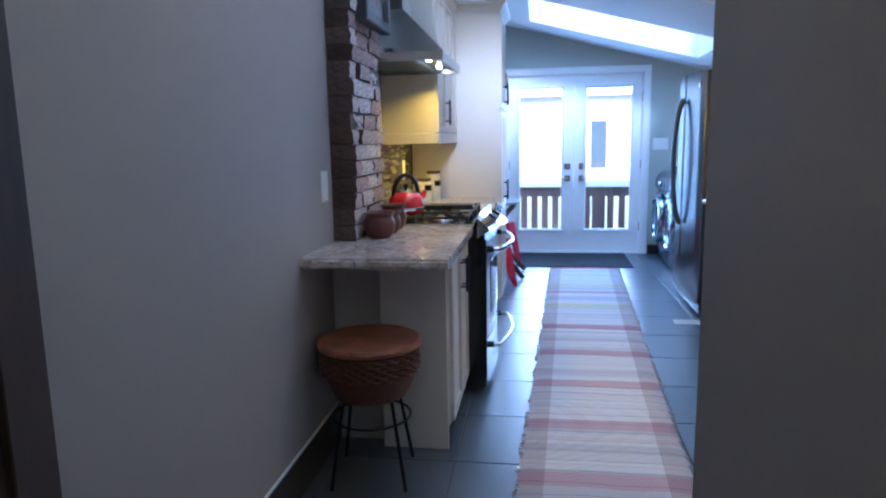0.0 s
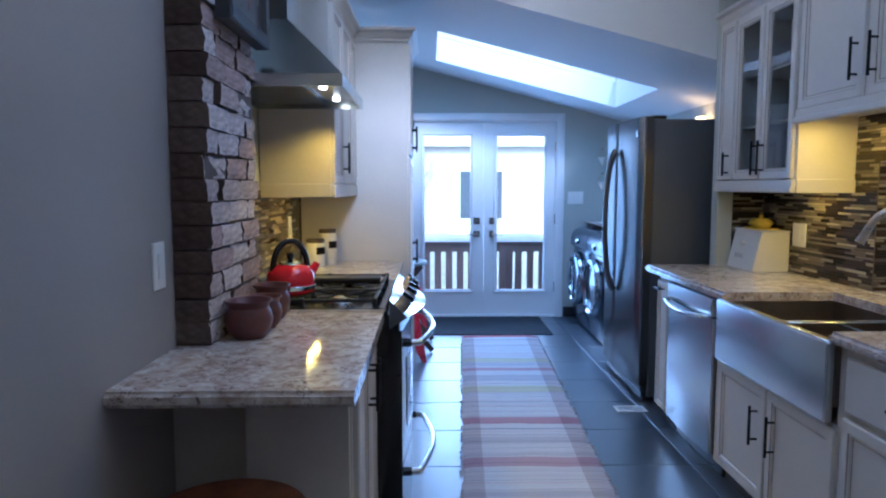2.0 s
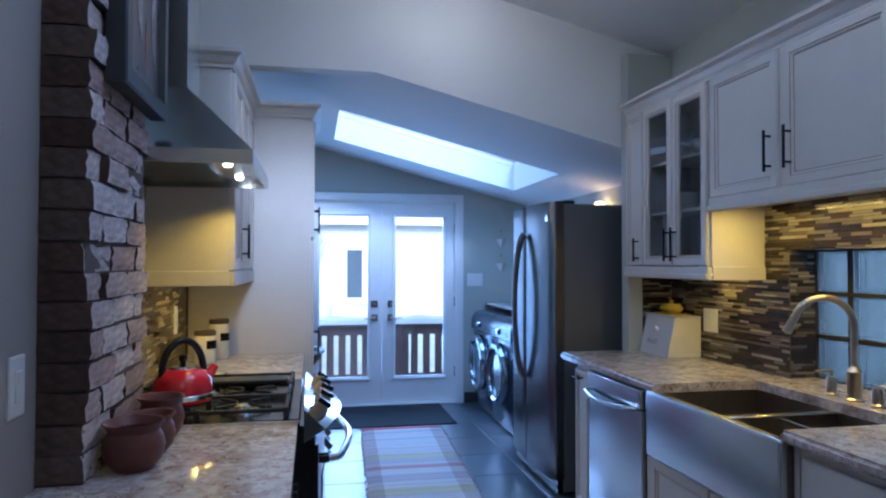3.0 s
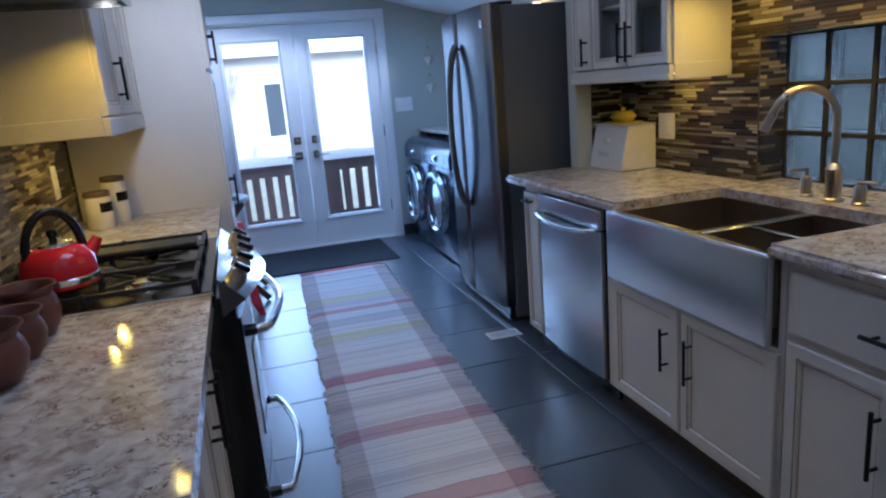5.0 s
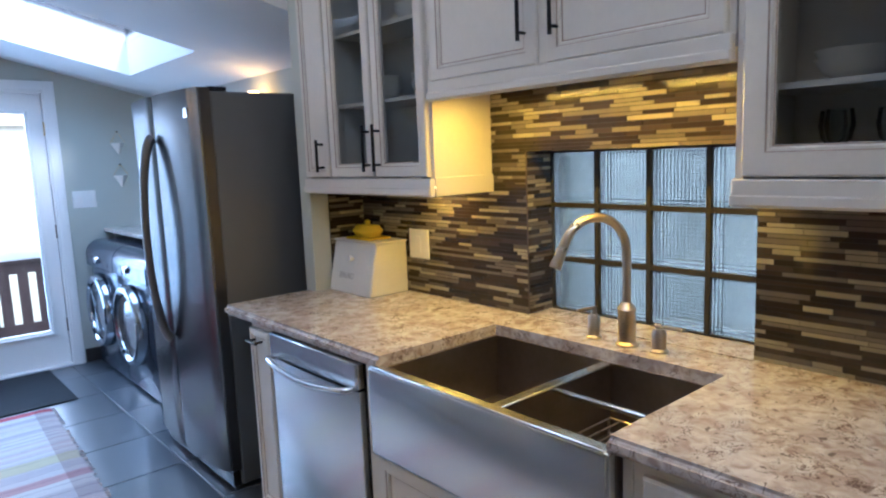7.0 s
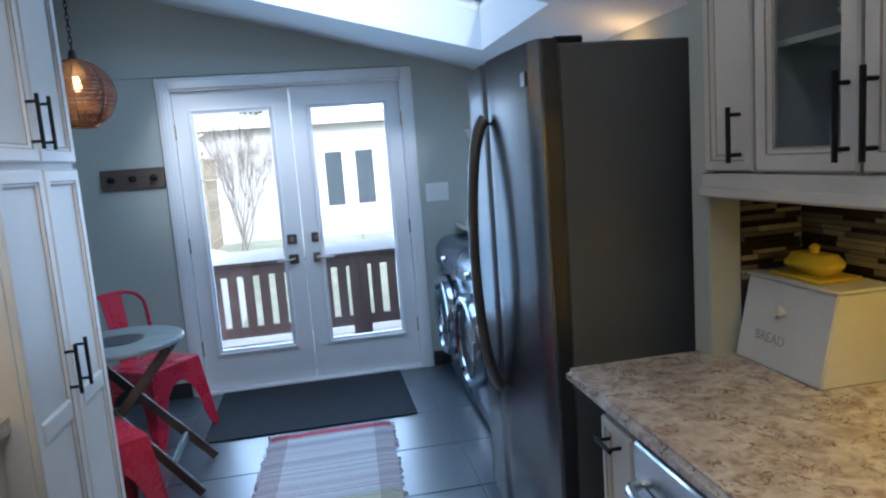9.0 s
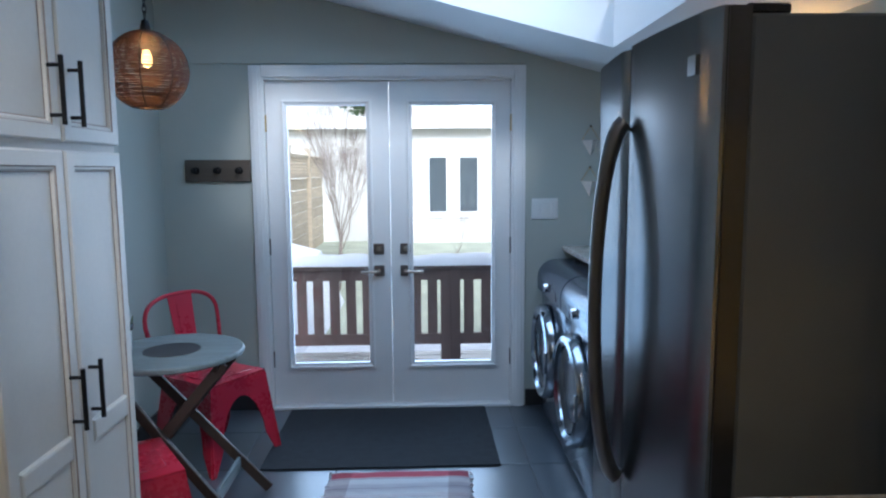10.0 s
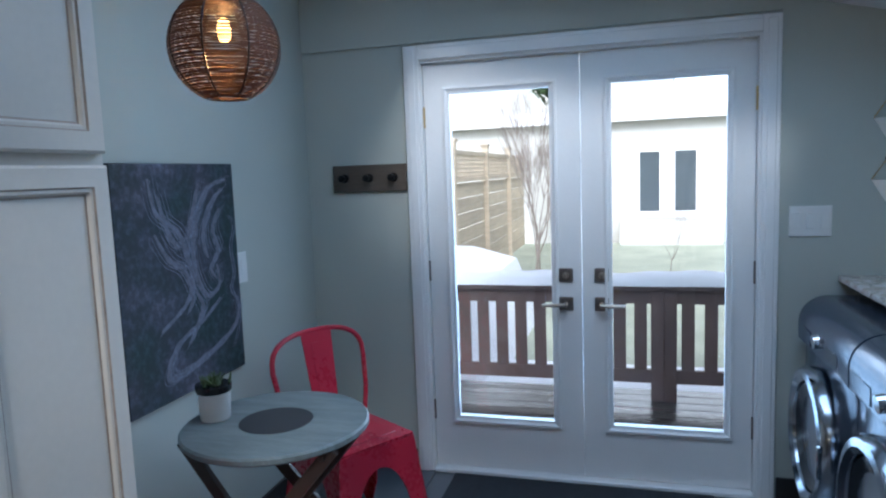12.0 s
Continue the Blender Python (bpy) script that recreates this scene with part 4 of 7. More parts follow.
# ---- left side: counter, stove, hood, pantry ----
LF = plane_x(-0.306, 1)
bl = thing("base_cabinet", (-0.45, 3.05, 0), "cream end cabinet with a framed door and open knee space", "cabinet")
part("body", boxes((-0.60, -0.306, 2.735, 3.362, 0.10, 0.862), bevel=0.002), M_CAB, bl, smooth=False)
part("end_panel", boxes((-0.60, -0.311, 2.715, 2.735, 0.0, 0.862), bevel=0.002), M_CAB, bl, smooth=False)
part("toe_kick", boxes((-0.42, -0.40, 2.735, 3.362, 0, 0.10)), M_DARKWOOD, bl, smooth=False)
part("knee_panel", boxes((XL + 0.002, -0.60, 2.79, 2.835, 0, 0.862)), M_CAB, bl, smooth=False)
cabinet_door(bl, LF, 2.745, 3.055, 0.115, 0.848, "panel", (3.025, 0.80, 3.025, 0.64))
cabinet_door(bl, LF, 3.06, 3.355, 0.115, 0.848, "panel", (3.09, 0.80, 3.09, 0.64))
bm = bmesh.new()
box(bm, XL + 0.001, -0.258, 2.39, 3.362, CT0, CT1)
es = [e for e in bm.edges if abs(e.verts[0].co.z - e.verts[1].co.z) < 1e-4 and (all(abs(v.co.x + 0.282) < 1e-4 for v in e.verts) or all(abs(v.co.y - 2.39) < 1e-4 for v in e.verts))]
bmesh.ops.bevel(bm, geom=es, offset=0.011, segments=3, affect="EDGES")
solid("countertop", bm, M_GRANITE, "speckled granite countertop beside the stove with an overhang", "countertop")
br = thing("base_cabinet", (-0.6, 4.48, 0), "cream base cabinet between stove and pantry", "cabinet")
part("body", boxes((XN + 0.003, -0.306, 4.138, 5.078, 0.10, 0.862)), M_CAB, br, smooth=False)
part("toe_kick", boxes((-0.42, -0.40, 4.138, 5.078, 0, 0.10)), M_DARKWOOD, br, smooth=False)
bm = bmesh.new()
loops(bm, LF, 4.15, 5.07, 0.69, 0.848, [(0, 0), (0, 0.014), (0.006, 0.02)])
bar_handle(part("drawer_front", bm, M_CAB, br, smooth=False), lambda u, v, dd: LF(u, v, dd + 0.019), 4.53, 0.775, 4.70, 0.775)
cabinet_door(br, LF, 4.15, 4.608, 0.115, 0.675, "panel", (4.57, 0.62, 4.57, 0.46))
cabinet_door(br, LF, 4.612, 5.07, 0.115, 0.675, "panel", (4.65, 0.62, 4.65, 0.46))
bm = bmesh.new()
box(bm, XN + 0.001, -0.258, 4.136, 5.078, CT0, CT1)
es = [e for e in bm.edges if abs(e.verts[0].co.z - e.verts[1].co.z) < 1e-4 and all(abs(v.co.x + 0.282) < 1e-4 for v in e.verts)]
bmesh.ops.bevel(bm, geom=es, offset=0.011, segments=3, affect="EDGES")
solid("countertop", bm, M_GRANITE, "speckled granite countertop between stove and pantry", "countertop")

# stove
st = thing("gas_stove", (-0.55, 3.75, 0), "black and stainless steel slide-in gas range", "stove")
S0, S1 = 3.370, 4.130
part("body", boxes((XN + 0.02, -0.200, S0, S1, 0.04, 0.895), bevel=0.003), M_BLACKENAMEL, st, smooth=False)
part("cooktop", boxes((XN + 0.02, -0.251, S0 - 0.006, S1 + 0.006, 0.9055, 0.918), bevel=0.004), M_BLACKENAMEL, st)
part("side_trim", boxes((XN + 0.02, -0.251, S0 - 0.010, S0 - 0.0065, 0.9055, 0.916)), M_CHROME, st, smooth=False)
part("side_trim", boxes((XN + 0.02, -0.251, S1 + 0.0065, S1 + 0.010, 0.9055, 0.916)), M_CHROME, st, smooth=False)
# bowed steel control panel, sloping forward
bm = bmesh.new()
N = 16
top, bot, back = [], [], []
for k in range(N + 1):
    y = S0 - 0.004 + (S1 - S0 + 0.008) * k / N
    bow = 0.065 * math.sin(math.pi * k / N)
    top.append(bm.verts.new((-0.238, y, 0.948)))
    bot.append(bm.verts.new((-0.170 + bow, y, 0.882)))
    back.append(bm.verts.new((-0.238, y, 0.840)))
for k in range(N):
    bm.faces.new((top[k], top[k + 1], bot[k + 1], bot[k]))
    bm.faces.new((bot[k], bot[k + 1], back[k + 1], back[k]))
    bm.faces.new((back[k], back[k + 1], top[k + 1], top[k]))
for k in (0, N):
    bm.faces.new((top[k], bot[k], back[k]))
panel = part("control_panel", bm, M_CHROME, st)
for k in range(5):
    y = S0 + 0.10 + 0.14 * k
    bow = 0.065 * math.sin(math.pi * (y - S0) / (S1 - S0))
    nrm = Vector((0.066, 0, 0.068 + bow)).normalized()
    p = Vector((-0.204 + bow / 2, y, 0.915))
    bm = bmesh.new()
    rod(bm, p, p + nrm * 0.024, 0.027, 0.025, 18)
    rod(bm, p + nrm * 0.02, p + nrm * 0.03, 0.020, 0.019, 18)
    part("knob", bm, M_NICKEL, panel, "brushed metal knob")
    bm = boxes((-0.007, 0.007, -0.024, 0.024, 0.0, 0.018), bevel=0.003)
    bm.transform(Matrix.Translation(p + nrm * 0.028) @ nrm.to_track_quat("Z", "Y").to_matrix().to_4x4())
    part("knob_grip", bm, M_BLACKENAMEL, panel)
bm = bmesh.new()
prism(bm, [(-0.238, S0 + 0.004)] + [(-0.191 + 0.025 * math.sin(math.pi * k / N), S0 + 0.004 + (S1 - S0 - 0.008) * k / N) for k in range(N + 1)] + [(-0.238, S1 - 0.004)], "z", 0.315, 0.832)
od = part("oven_door", bm, M_STEEL, st)
bm = bmesh.new()
prism(bm, [(-0.255, S0 + 0.12)] + [(-0.1885 + 0.025 * math.sin(math.pi * (0.16 + 0.68 * k / N)), S0 + 0.12 + (S1 - S0 - 0.24) * k / N) for k in range(N + 1)] + [(-0.255, S1 - 0.12)], "z", 0.42, 0.70)
part("oven_window", bm, M_OVENGLASS, od)
bm = bmesh.new()
prism(bm, [(-0.238, S0 + 0.004)] + [(-0.191 + 0.025 * math.sin(math.pi * k / N), S0 + 0.004 + (S1 - S0 - 0.008) * k / N) for k in range(N + 1)] + [(-0.238, S1 - 0.004)], "z", 0.06, 0.305)
wd = part("warming_drawer", bm, M_STEEL, st)


def range_handle(parent, z):
    bm = bmesh.new()
    pts = [(-0.184, S0 + 0.05, z), (-0.128, S0 + 0.052, z)] + [(-0.120 + 0.045 * math.sin(math.pi * k / 12), S0 + 0.07 + (S1 - S0 - 0.14) * k / 12, z) for k in range(13)] + [(-0.128, S1 - 0.052, z), (-0.184, S1 - 0.05, z)]
    tube(bm, pts, 0.013, 12)
    part("handle", bm, M_CHROME, parent)
    for y in (S0 + 0.052, S1 - 0.052):
        part("handle_mount", rod(bmesh.new(), (-0.212, y, z), (-0.156, y, z), 0.019, 0.016, 14), M_BLACKENAMEL, parent)


# thin black sheets darken the near steel edges, standing in for their shade
for ob, z0, z1 in ((od, 0.317, 0.830), (wd, 0.062, 0.303)):
    part("door_side_shade", boxes((-0.236, -0.1925, S0 + 0.001, S0 + 0.0035, z0, z1)), M_BLACKENAMEL, ob, "dark sheet for the shaded steel edge", smooth=False)
range_handle(od, 0.775)
range_handle(wd, 0.262)
# burners and grates
for by, bx in ((3.53, -0.44), (3.53, -0.72), (3.97, -0.44), (3.97, -0.72), (3.75, -0.58)):
    bm = bmesh.new()
    lathe(bm, bx, by, [(0.055, 0.918), (0.05, 0.926), (0.036, 0.928), (0.034, 0.936), (0.028, 0.939)], 24)
    part("burner", bm, M_STEEL if by != 3.75 else M_CASTIRON, st, "aluminium gas burner with a black cap")
for y0, y1 in ((S0 + 0.02, S0 + 0.27), (S0 + 0.275, S1 - 0.275), (S1 - 0.27, S1 - 0.02)):
    bm = bmesh.new()
    xa, xb, z = XN + 0.06, -0.295, 0.950
    for x in (xa, xb):
        box(bm, x - 0.006, x + 0.006, y0, y1, z - 0.012, z, bevel=0.002)
    for y in (y0, y1):
        box(bm, xa, xb, y - 0.006, y + 0.006, z - 0.012, z, bevel=0.002)
    ym = (y0 + y1) / 2
    for cx in (-0.44, -0.72):
        for a in range(4):
            ca, sa = math.cos(a * math.pi / 2 + 0.785), math.sin(a * math.pi / 2 + 0.785)
            rod(bm, (cx + 0.03 * ca, ym + 0.03 * sa, z - 0.004), (cx + 0.115 * ca, ym + min(0.115, (y1 - y0) * 0.45) * sa, z - 0.004), 0.006, seg=6)
    for x in (xa, (xa + xb) / 2, xb):
        for y in (y0, y1):
            box(bm, x - 0.009, x + 0.009, y - 0.009, y + 0.009, 0.918, z + 0.004, bevel=0.003)
    part("grate", bm, M_CASTIRON, st, "black cast iron grate")
part("griddle", boxes((XN + 0.10, -0.306, S1 - 0.30, S1 - 0.19, 0.952, 0.968), bevel=0.004), M_CASTIRON, st, "black cast iron griddle bar")

# hood
hood = thing("range_hood", (-0.6, 3.745, 1.73), "stainless steel chimney range hood with two lit halogen lamps", "range hood")
H0, H1, HX0, HX1, HZ = 3.372, 4.118, XN + 0.002, -0.402, 1.735
bm = bmesh.new()
for x0, x1, y0, y1 in ((HX1 - 0.012, HX1, H0, H1), (HX0, HX0 + 0.012, H0, H1), (HX0 + 0.012, HX1 - 0.012, H0, H0 + 0.012), (HX0 + 0.012, HX1 - 0.012, H1 - 0.012, H1)):
    box(bm, x0, x1, y0, y1, HZ, HZ + 0.045)
part("rim", bm, M_STEEL, hood, smooth=False)
bm = bmesh.new()
a = [bm.verts.new(v) for v in ((HX0, H0, HZ + 0.045), (HX1, H0, HZ + 0.045), (HX1, H1, HZ + 0.045), (HX0, H1, HZ + 0.045))]
b = [bm.verts.new(v) for v in ((HX0, 3.615, 2.03), (-0.645, 3.615, 2.03), (-0.645, 3.875, 2.03), (HX0, 3.875, 2.03))]
for i in range(4):
    bm.faces.new((a[i], a[(i + 1) % 4], b[(i + 1) % 4], b[i]))
bm.faces.new(a)
bm.faces.new(b)
part("canopy", bm, M_STEEL, hood, smooth=False)
part("duct_cover", boxes((HX0, -0.647, 3.617, 3.873, 2.03, vault(-0.647) + 0.03)), M_STEEL, hood, smooth=False)
for k in range(16):
    y = H0 + 0.04 + (H1 - H0 - 0.08) * k / 15
    part("filter_slat", boxes((HX0 + 0.05, HX1 - 0.16, y - 0.014, y + 0.006, HZ + 0.014, HZ + 0.024)), M_STEEL, hood, smooth=False)
part("underside", boxes((HX0 + 0.012, HX1 - 0.012, H0 + 0.012, H1 - 0.012, HZ + 0.026, HZ + 0.032)), M_STEEL, hood, smooth=False)
for y in (3.56, 3.93):
    bm = bmesh.new()
    lathe(bm, HX1 - 0.10, y, [(0.012, HZ + 0.014), (0.016, HZ + 0.018), (0.016, HZ + 0.026)], 20)
    part("halogen_lamp", bm, M_HALOGEN, hood)
    spot_lamp("hood_lamp", (HX1 - 0.10, y, HZ + 0.006), (HX1 - 0.14, y, 0.9), 4.0, (1.0, 0.57, 0.05), 136, 0.02)

# wall cabinet beside the hood
wl = thing("wall_cabinet", (-0.71, 4.47, 1.32), "cream wall cabinet beside the hood with three doors", "cabinet")
part("body", boxes((XN + 0.003, -0.560, 4.122, 5.078, 1.355, 2.25), bevel=0.002), M_CAB, wl, smooth=False)
part("light_rail", boxes((-0.560, -0.538, 4.122, 5.078, 1.318, 1.380), (XN + 0.003, -0.560, 4.1195, 4.130, 1.318, 1.385), bevel=0.003), M_CAB, wl, smooth=False)
LU = plane_x(-0.560, 1)
cabinet_door(wl, LU, 4.13, 4.474, 1.385, 2.235, "panel", (4.445, 1.60, 4.445, 1.44))
cabinet_door(wl, LU, 4.478, 4.82, 1.385, 2.235, "panel")
cabinet_door(wl, LU, 4.824, 5.072, 1.385, 2.235, "panel")
bm = bmesh.new()
crown(bm, [(XN, 4.122, 0, -1), (-0.560, 4.122, 1, -1), (-0.560, 5.078, 1, 0)], 2.248)
part("crown", bm, M_CAB, wl, smooth=False)

# pantry
PF, P0, P1 = -0.225, 5.082, 5.725
pa = thing("pantry_cabinet", (-0.55, 5.24, 0), "tall cream pantry cabinet with four framed doors", "cabinet")
part("body", boxes((XN + 0.003, PF, P0, P1, 0.10, 2.255), bevel=0.002), M_CAB, pa, smooth=False)
part("toe_kick", boxes((XN + 0.003, PF - 0.07, P0, P1, 0, 0.10)), M_DARKWOOD, pa, smooth=False)
PX = plane_x(PF, 1)
ym = 5.41
for u0, u1, hu in ((5.09, ym - 0.002, ym - 0.045), (ym + 0.002, P1 - 0.008, ym + 0.045)):
    cabinet_door(pa, PX, u0, u1, 1.565, 2.24, "panel", (hu, 1.765, hu, 1.605))
    # tall door with a middle rail
    d = cabinet_door(pa, PX, u0, u1, 0.115, 1.550, "panel", (hu, 1.015, hu, 0.86))
    bm = bmesh.new()
    loops(bm, PX, u0 + 0.05, u1 - 0.05, 0.785, 0.85, [(0, 0.008), (0.004, 0.018), (0.010, 0.020)])
    part("middle_rail", bm, M_CAB, d, smooth=False)
bm = bmesh.new()
crown(bm, [(-0.56, P0, 0, -1), (PF, P0, 1, -1), (PF, P1, 1, 1), (XN, P1, 0, 1)], 2.252)
part("crown", bm, M_CAB, pa, smooth=False)

# ---- refrigerator ----
fr = thing("refrigerator", (1.55, 5.35, 0), "stainless side-by-side refrigerator with dark grey sides", "refrigerator")
F0, F1 = 5.03, 5.885
part("body", boxes((1.290, 1.98, F0, F1, 0.03, 1.785), bevel=0.006), M_FRIDGESIDE, fr, smooth=False)
part("base_grille", boxes((1.255, 1.290, F0 + 0.02, F1 - 0.02, 0.02, 0.10)), M_BLACKENAMEL, fr, smooth=False)
FS = 5.505


def fridge_x(y):
    k = (y - F0) / (F1 - F0)
    return 1.224 - 0.030 * math.sin(math.pi * k)


for y0, y1, nm in ((F0 + 0.004, FS - 0.003, "refrigerator_door"), (FS + 0.003, F1 - 0.004, "freezer_door")):
    bm = bmesh.new()
    n = 12
    prism(bm, [(1.283, y0)] + [(fridge_x(y0 + (y1 - y0) * k / n) + (0.012 if k in (0, n) else 0), y0 + (y1 - y0) * k / n) for k in range(n + 1)] + [(1.283, y1)], "z", 0.105, 1.800)
    d = part(nm, bm, M_FRIDGE, fr)
    hy = FS - 0.034
    if nm == "refrigerator_door":
        part("edge_strip", boxes((1.2455, 1.288, F0 - 0.001, F0 + 0.0035, 0.107, 1.798)), M_BRONZE, d, "bronze-toned brushed door edge", smooth=False)
    hx = fridge_x(hy)
    if nm == "freezer_door":
        continue
    bm = bmesh.new()
    pts = arc(lambda a: (hx - 0.008 - 0.072 * math.sin(a), hy, 1.135 + 0.475 * -math.cos(a)), 0.06, math.pi - 0.06, 20)
    tube(bm, pts, 0.016, 12, [0.024 - 0.006 * math.sin(math.pi * i / 20) for i in range(21)])
    part("handle", bm, M_PEWTER, d, "long bowed metal handle")
for y0 in (F0 + 0.01, F1 - 0.06):
    part("hinge_cover", boxes((1.284, 1.37, y0, y0 + 0.05, 1.786, 1.806), bevel=0.004), M_BLACKENAMEL, fr)
part("badge", boxes((fridge_x(5.12) - 0.004, fridge_x(5.12) + 0.006, 5.10, 5.14, 1.68, 1.72)), M_CHROME, fr, "small square metal badge", smooth=False)


# ---- laundry ----
def washer(y0, label):
    W = 0.675
    c = thing("front_load_washer", (1.7, y0 + W / 2, 0), label, "washing machine", "washers under the laundry counter")
    y1, yc, x0 = y0 + W, y0 + W / 2, 1.375
    part("body", boxes((x0 + 0.105, 2.03, y0, y1, 0.02, 0.955), (x0 + 0.02, x0 + 0.105, y0, y1, 0.02, 0.765)), M_TITAN, c)
    # front panel swelling round the door
    bm = bmesh.new()
    n, mth = 10, 12
    grid = []
    for i in range(mth + 1):
        z = 0.06 + 0.70 * i / mth
        row = []
        for k in range(n + 1):
            y = y0 + 0.004 + (W - 0.008) * k / n
            b = math.sin(math.pi * k / n) ** 0.6 * math.sin(math.pi * min(1, max(0.0, (i + 0.3) / (mth + 0.6)))) ** 0.5
            row.append(bm.verts.new((x0 + 0.022 - 0.045 * b, y, z)))
        grid.append(row)
    for i in range(mth):
        for k in range(n):
            bm.faces.new((grid[i][k], grid[i][k + 1], grid[i + 1][k + 1], grid[i + 1][k]))
    part("front_panel", bm, M_TITAN, c)
    bm = bmesh.new()
    prism(bm, [(x0 + 0.110, 0.767), (x0 + 0.0, 0.767), (x0 - 0.010, 0.776)] + arc(lambda a: (x0 + 0.098 - 0.110 * math.cos(a), 0.842 + 0.113 * math.sin(a)), 0.0, math.pi / 2, 8) + [(x0 + 0.110, 0.955)], "y", y0 + 0.003, y1 - 0.003)
    part("control_panel", bm, M_TITAN, c)
    bm = bmesh.new()
    rod(bm, (x0 + 0.006, yc + 0.03, 0.835), (x0 - 0.030, yc + 0.03, 0.830), 0.030, 0.026, 24)
    part("dial", bm, M_CHROME, c, "chrome dial")
    part("display", boxes((x0 - 0.013, x0 + 0.02, yc - 0.22, yc - 0.08, 0.800, 0.845), bevel=0.002), M_SMOKE, c)
    part("drawer", boxes((x0 - 0.014, x0 + 0.03, yc + 0.13, y1 - 0.03, 0.785, 0.845), bevel=0.003), M_TITAN, c)
    # door: chrome ring, dark ring, domed glass
    zc = 0.475
    def ring(profile, seg=40):
        bm = bmesh.new()
        lathe(bm, 0, 0, profile, seg)
        bm.transform(Matrix.Translation((x0, yc, zc)) @ Matrix.Rotation(radians(-90), 4, "Y"))
        return bm
    d = part("door", ring([(0.262, 0.0), (0.265, 0.040), (0.250, 0.062), (0.225, 0.066), (0.205, 0.052), (0.20, 0.03)]), M_RING, c, "polished chrome door ring")
    part("door_glass", ring([(0.199, 0.028), (0.196, 0.044), (0.15, 0.028), (0.08, 0.020), (0.002, 0.018)]), M_SMOKE, d)
    part("door_handle", boxes((x0 - 0.075, x0 - 0.055, y0 + 0.085, y0 + 0.10, zc - 0.06, zc + 0.06), bevel=0.004), M_CHROME, d)
    return c


washer(6.395, "graphite front-loading dryer with a chrome door ring")
washer(7.080, "graphite front-loading washer with a chrome door ring, next to the doors")
lc = thing("laundry_counter", (1.8, 7.0, 0), "granite counter over the washer and dryer", "countertop")
part("slab", boxes((1.535, XW - 0.002, 6.30, YD - 0.002, 0.995, 1.022), bevel=0.004), M_GRANITE, lc)
part("side_panel", boxes((1.56, XW - 0.002, 6.31, 6.38, 0, 0.994)), M_CAB, lc, smooth=False)
part("cleat", boxes((1.60, XW - 0.002, 7.80, YD - 0.002, 0.964, 0.994)), M_CAB, lc, smooth=False)


# ---- lamps of the room and added fill lights ----
def ceiling_light(x, y, z, watts, color, label="small round ceiling light out of view, lit"):
    r = thing("ceiling_light", (x, y, z), label, "ceiling light", "small ceiling lights")
    bm = bmesh.new()
    lathe(bm, x, y, [(0.06, z - 0.025), (0.075, z - 0.02), (0.08, z - 0.001)], 24)
    part("trim_ring", bm, M_TRIM, r)
    bm = bmesh.new()
    rod(bm, (x, y, z - 0.05), (x, y, z - 0.02), 0.020)
    part("stem", bm, M_TRIM, r)
    bm = bmesh.new()
    lathe(bm, x, y, [(0.02, z - 0.085), (0.04, z - 0.078), (0.042, z - 0.06), (0.03, z - 0.05)], 24)
    part("lens", bm, M_SPOT, r)
    point_lamp("ceiling_lamp", (x, y, z - 0.135), watts, color, 0.04)


KITCHEN, HALL = (0.92, 0.89, 0.98), (1.0, 0.70, 0.46)
ceiling_light(0.47, 4.28, vault(0.55), 1.1, (1.0, 0.84, 0.74))
# the next four are fill lights, added out of view to brighten kitchen and hall
ceiling_light(0.35, 1.75, vault(0.43), 0.5, KITCHEN)
ceiling_light(1.05, 1.9, vault(1.13), 0.5, KITCHEN)
ceiling_light(-0.25, 0.6, ZC, 0.04, HALL)
ceiling_light(-0.25, -0.9, ZC, 0.21, HALL)


def strip_light(x0, x1, y0, y1, z, watts, label):
    s = thing("undercabinet_light", ((x0 + x1) / 2, (y0 + y1) / 2, z), label, "cabinet light", "under-cabinet lights")
    part("housing", boxes((x0, x1, y0, y1, z - 0.012, z - 0.001), bevel=0.002), M_TRIM, s, smooth=False)
    part("lens", boxes((x0 + 0.005, x1 - 0.005, y0 + 0.01, y1 - 0.01, z - 0.015, z - 0.0125)), M_LENS, s, smooth=False)
    area_lamp("undercabinet_lamp", pose((x0 + x1) / 2, (y0 + y1) / 2, z - 0.018), x1 - x0 - 0.01, y1 - y0 - 0.02, watts, WARM)


strip_light(1.66, 1.69, 3.47, 3.86, 1.690, 1.2, "slim warm puck light under the short wall cabinet")
strip_light(1.66, 1.69, 3.02, 3.40, 1.690, 1.4, "slim warm puck light under the short wall cabinet")
strip_light(1.75, 1.78, 4.06, 4.24, 1.375, 0.5, "slim warm puck light under the glass-door cabinet")
strip_light(1.70, 1.73, 2.24, 2.38, 1.375, 0.14, "slim warm puck light under the glass-door cabinet")
for yy in (4.33, 4.53):
    strip_light(-0.735, -0.700, yy, yy + 0.07, 1.355, 0.45, "small warm puck light under the cabinet beside the hood")
sc = thing("wall_sconce", (2.0, 6.05, 1.84), "small warm wall lamp above the laundry counter", "wall lamp")
bm = bmesh.new()
lathe(bm, 1.985, 6.05, [(0.02, 1.80), (0.045, 1.82), (0.05, 1.87), (0.03, 1.90)], 20)
part("globe", bm, M_BULB, sc)
bm = bmesh.new()
rod(bm, (2.049, 6.05, 1.81), (1.99, 6.05, 1.81), 0.015)
part("arm", bm, M_BRASS, sc)
point_lamp("sconce_lamp", (1.90, 6.20, 1.68), 0.09, (1.0, 0.38, 0.12), 0.03)

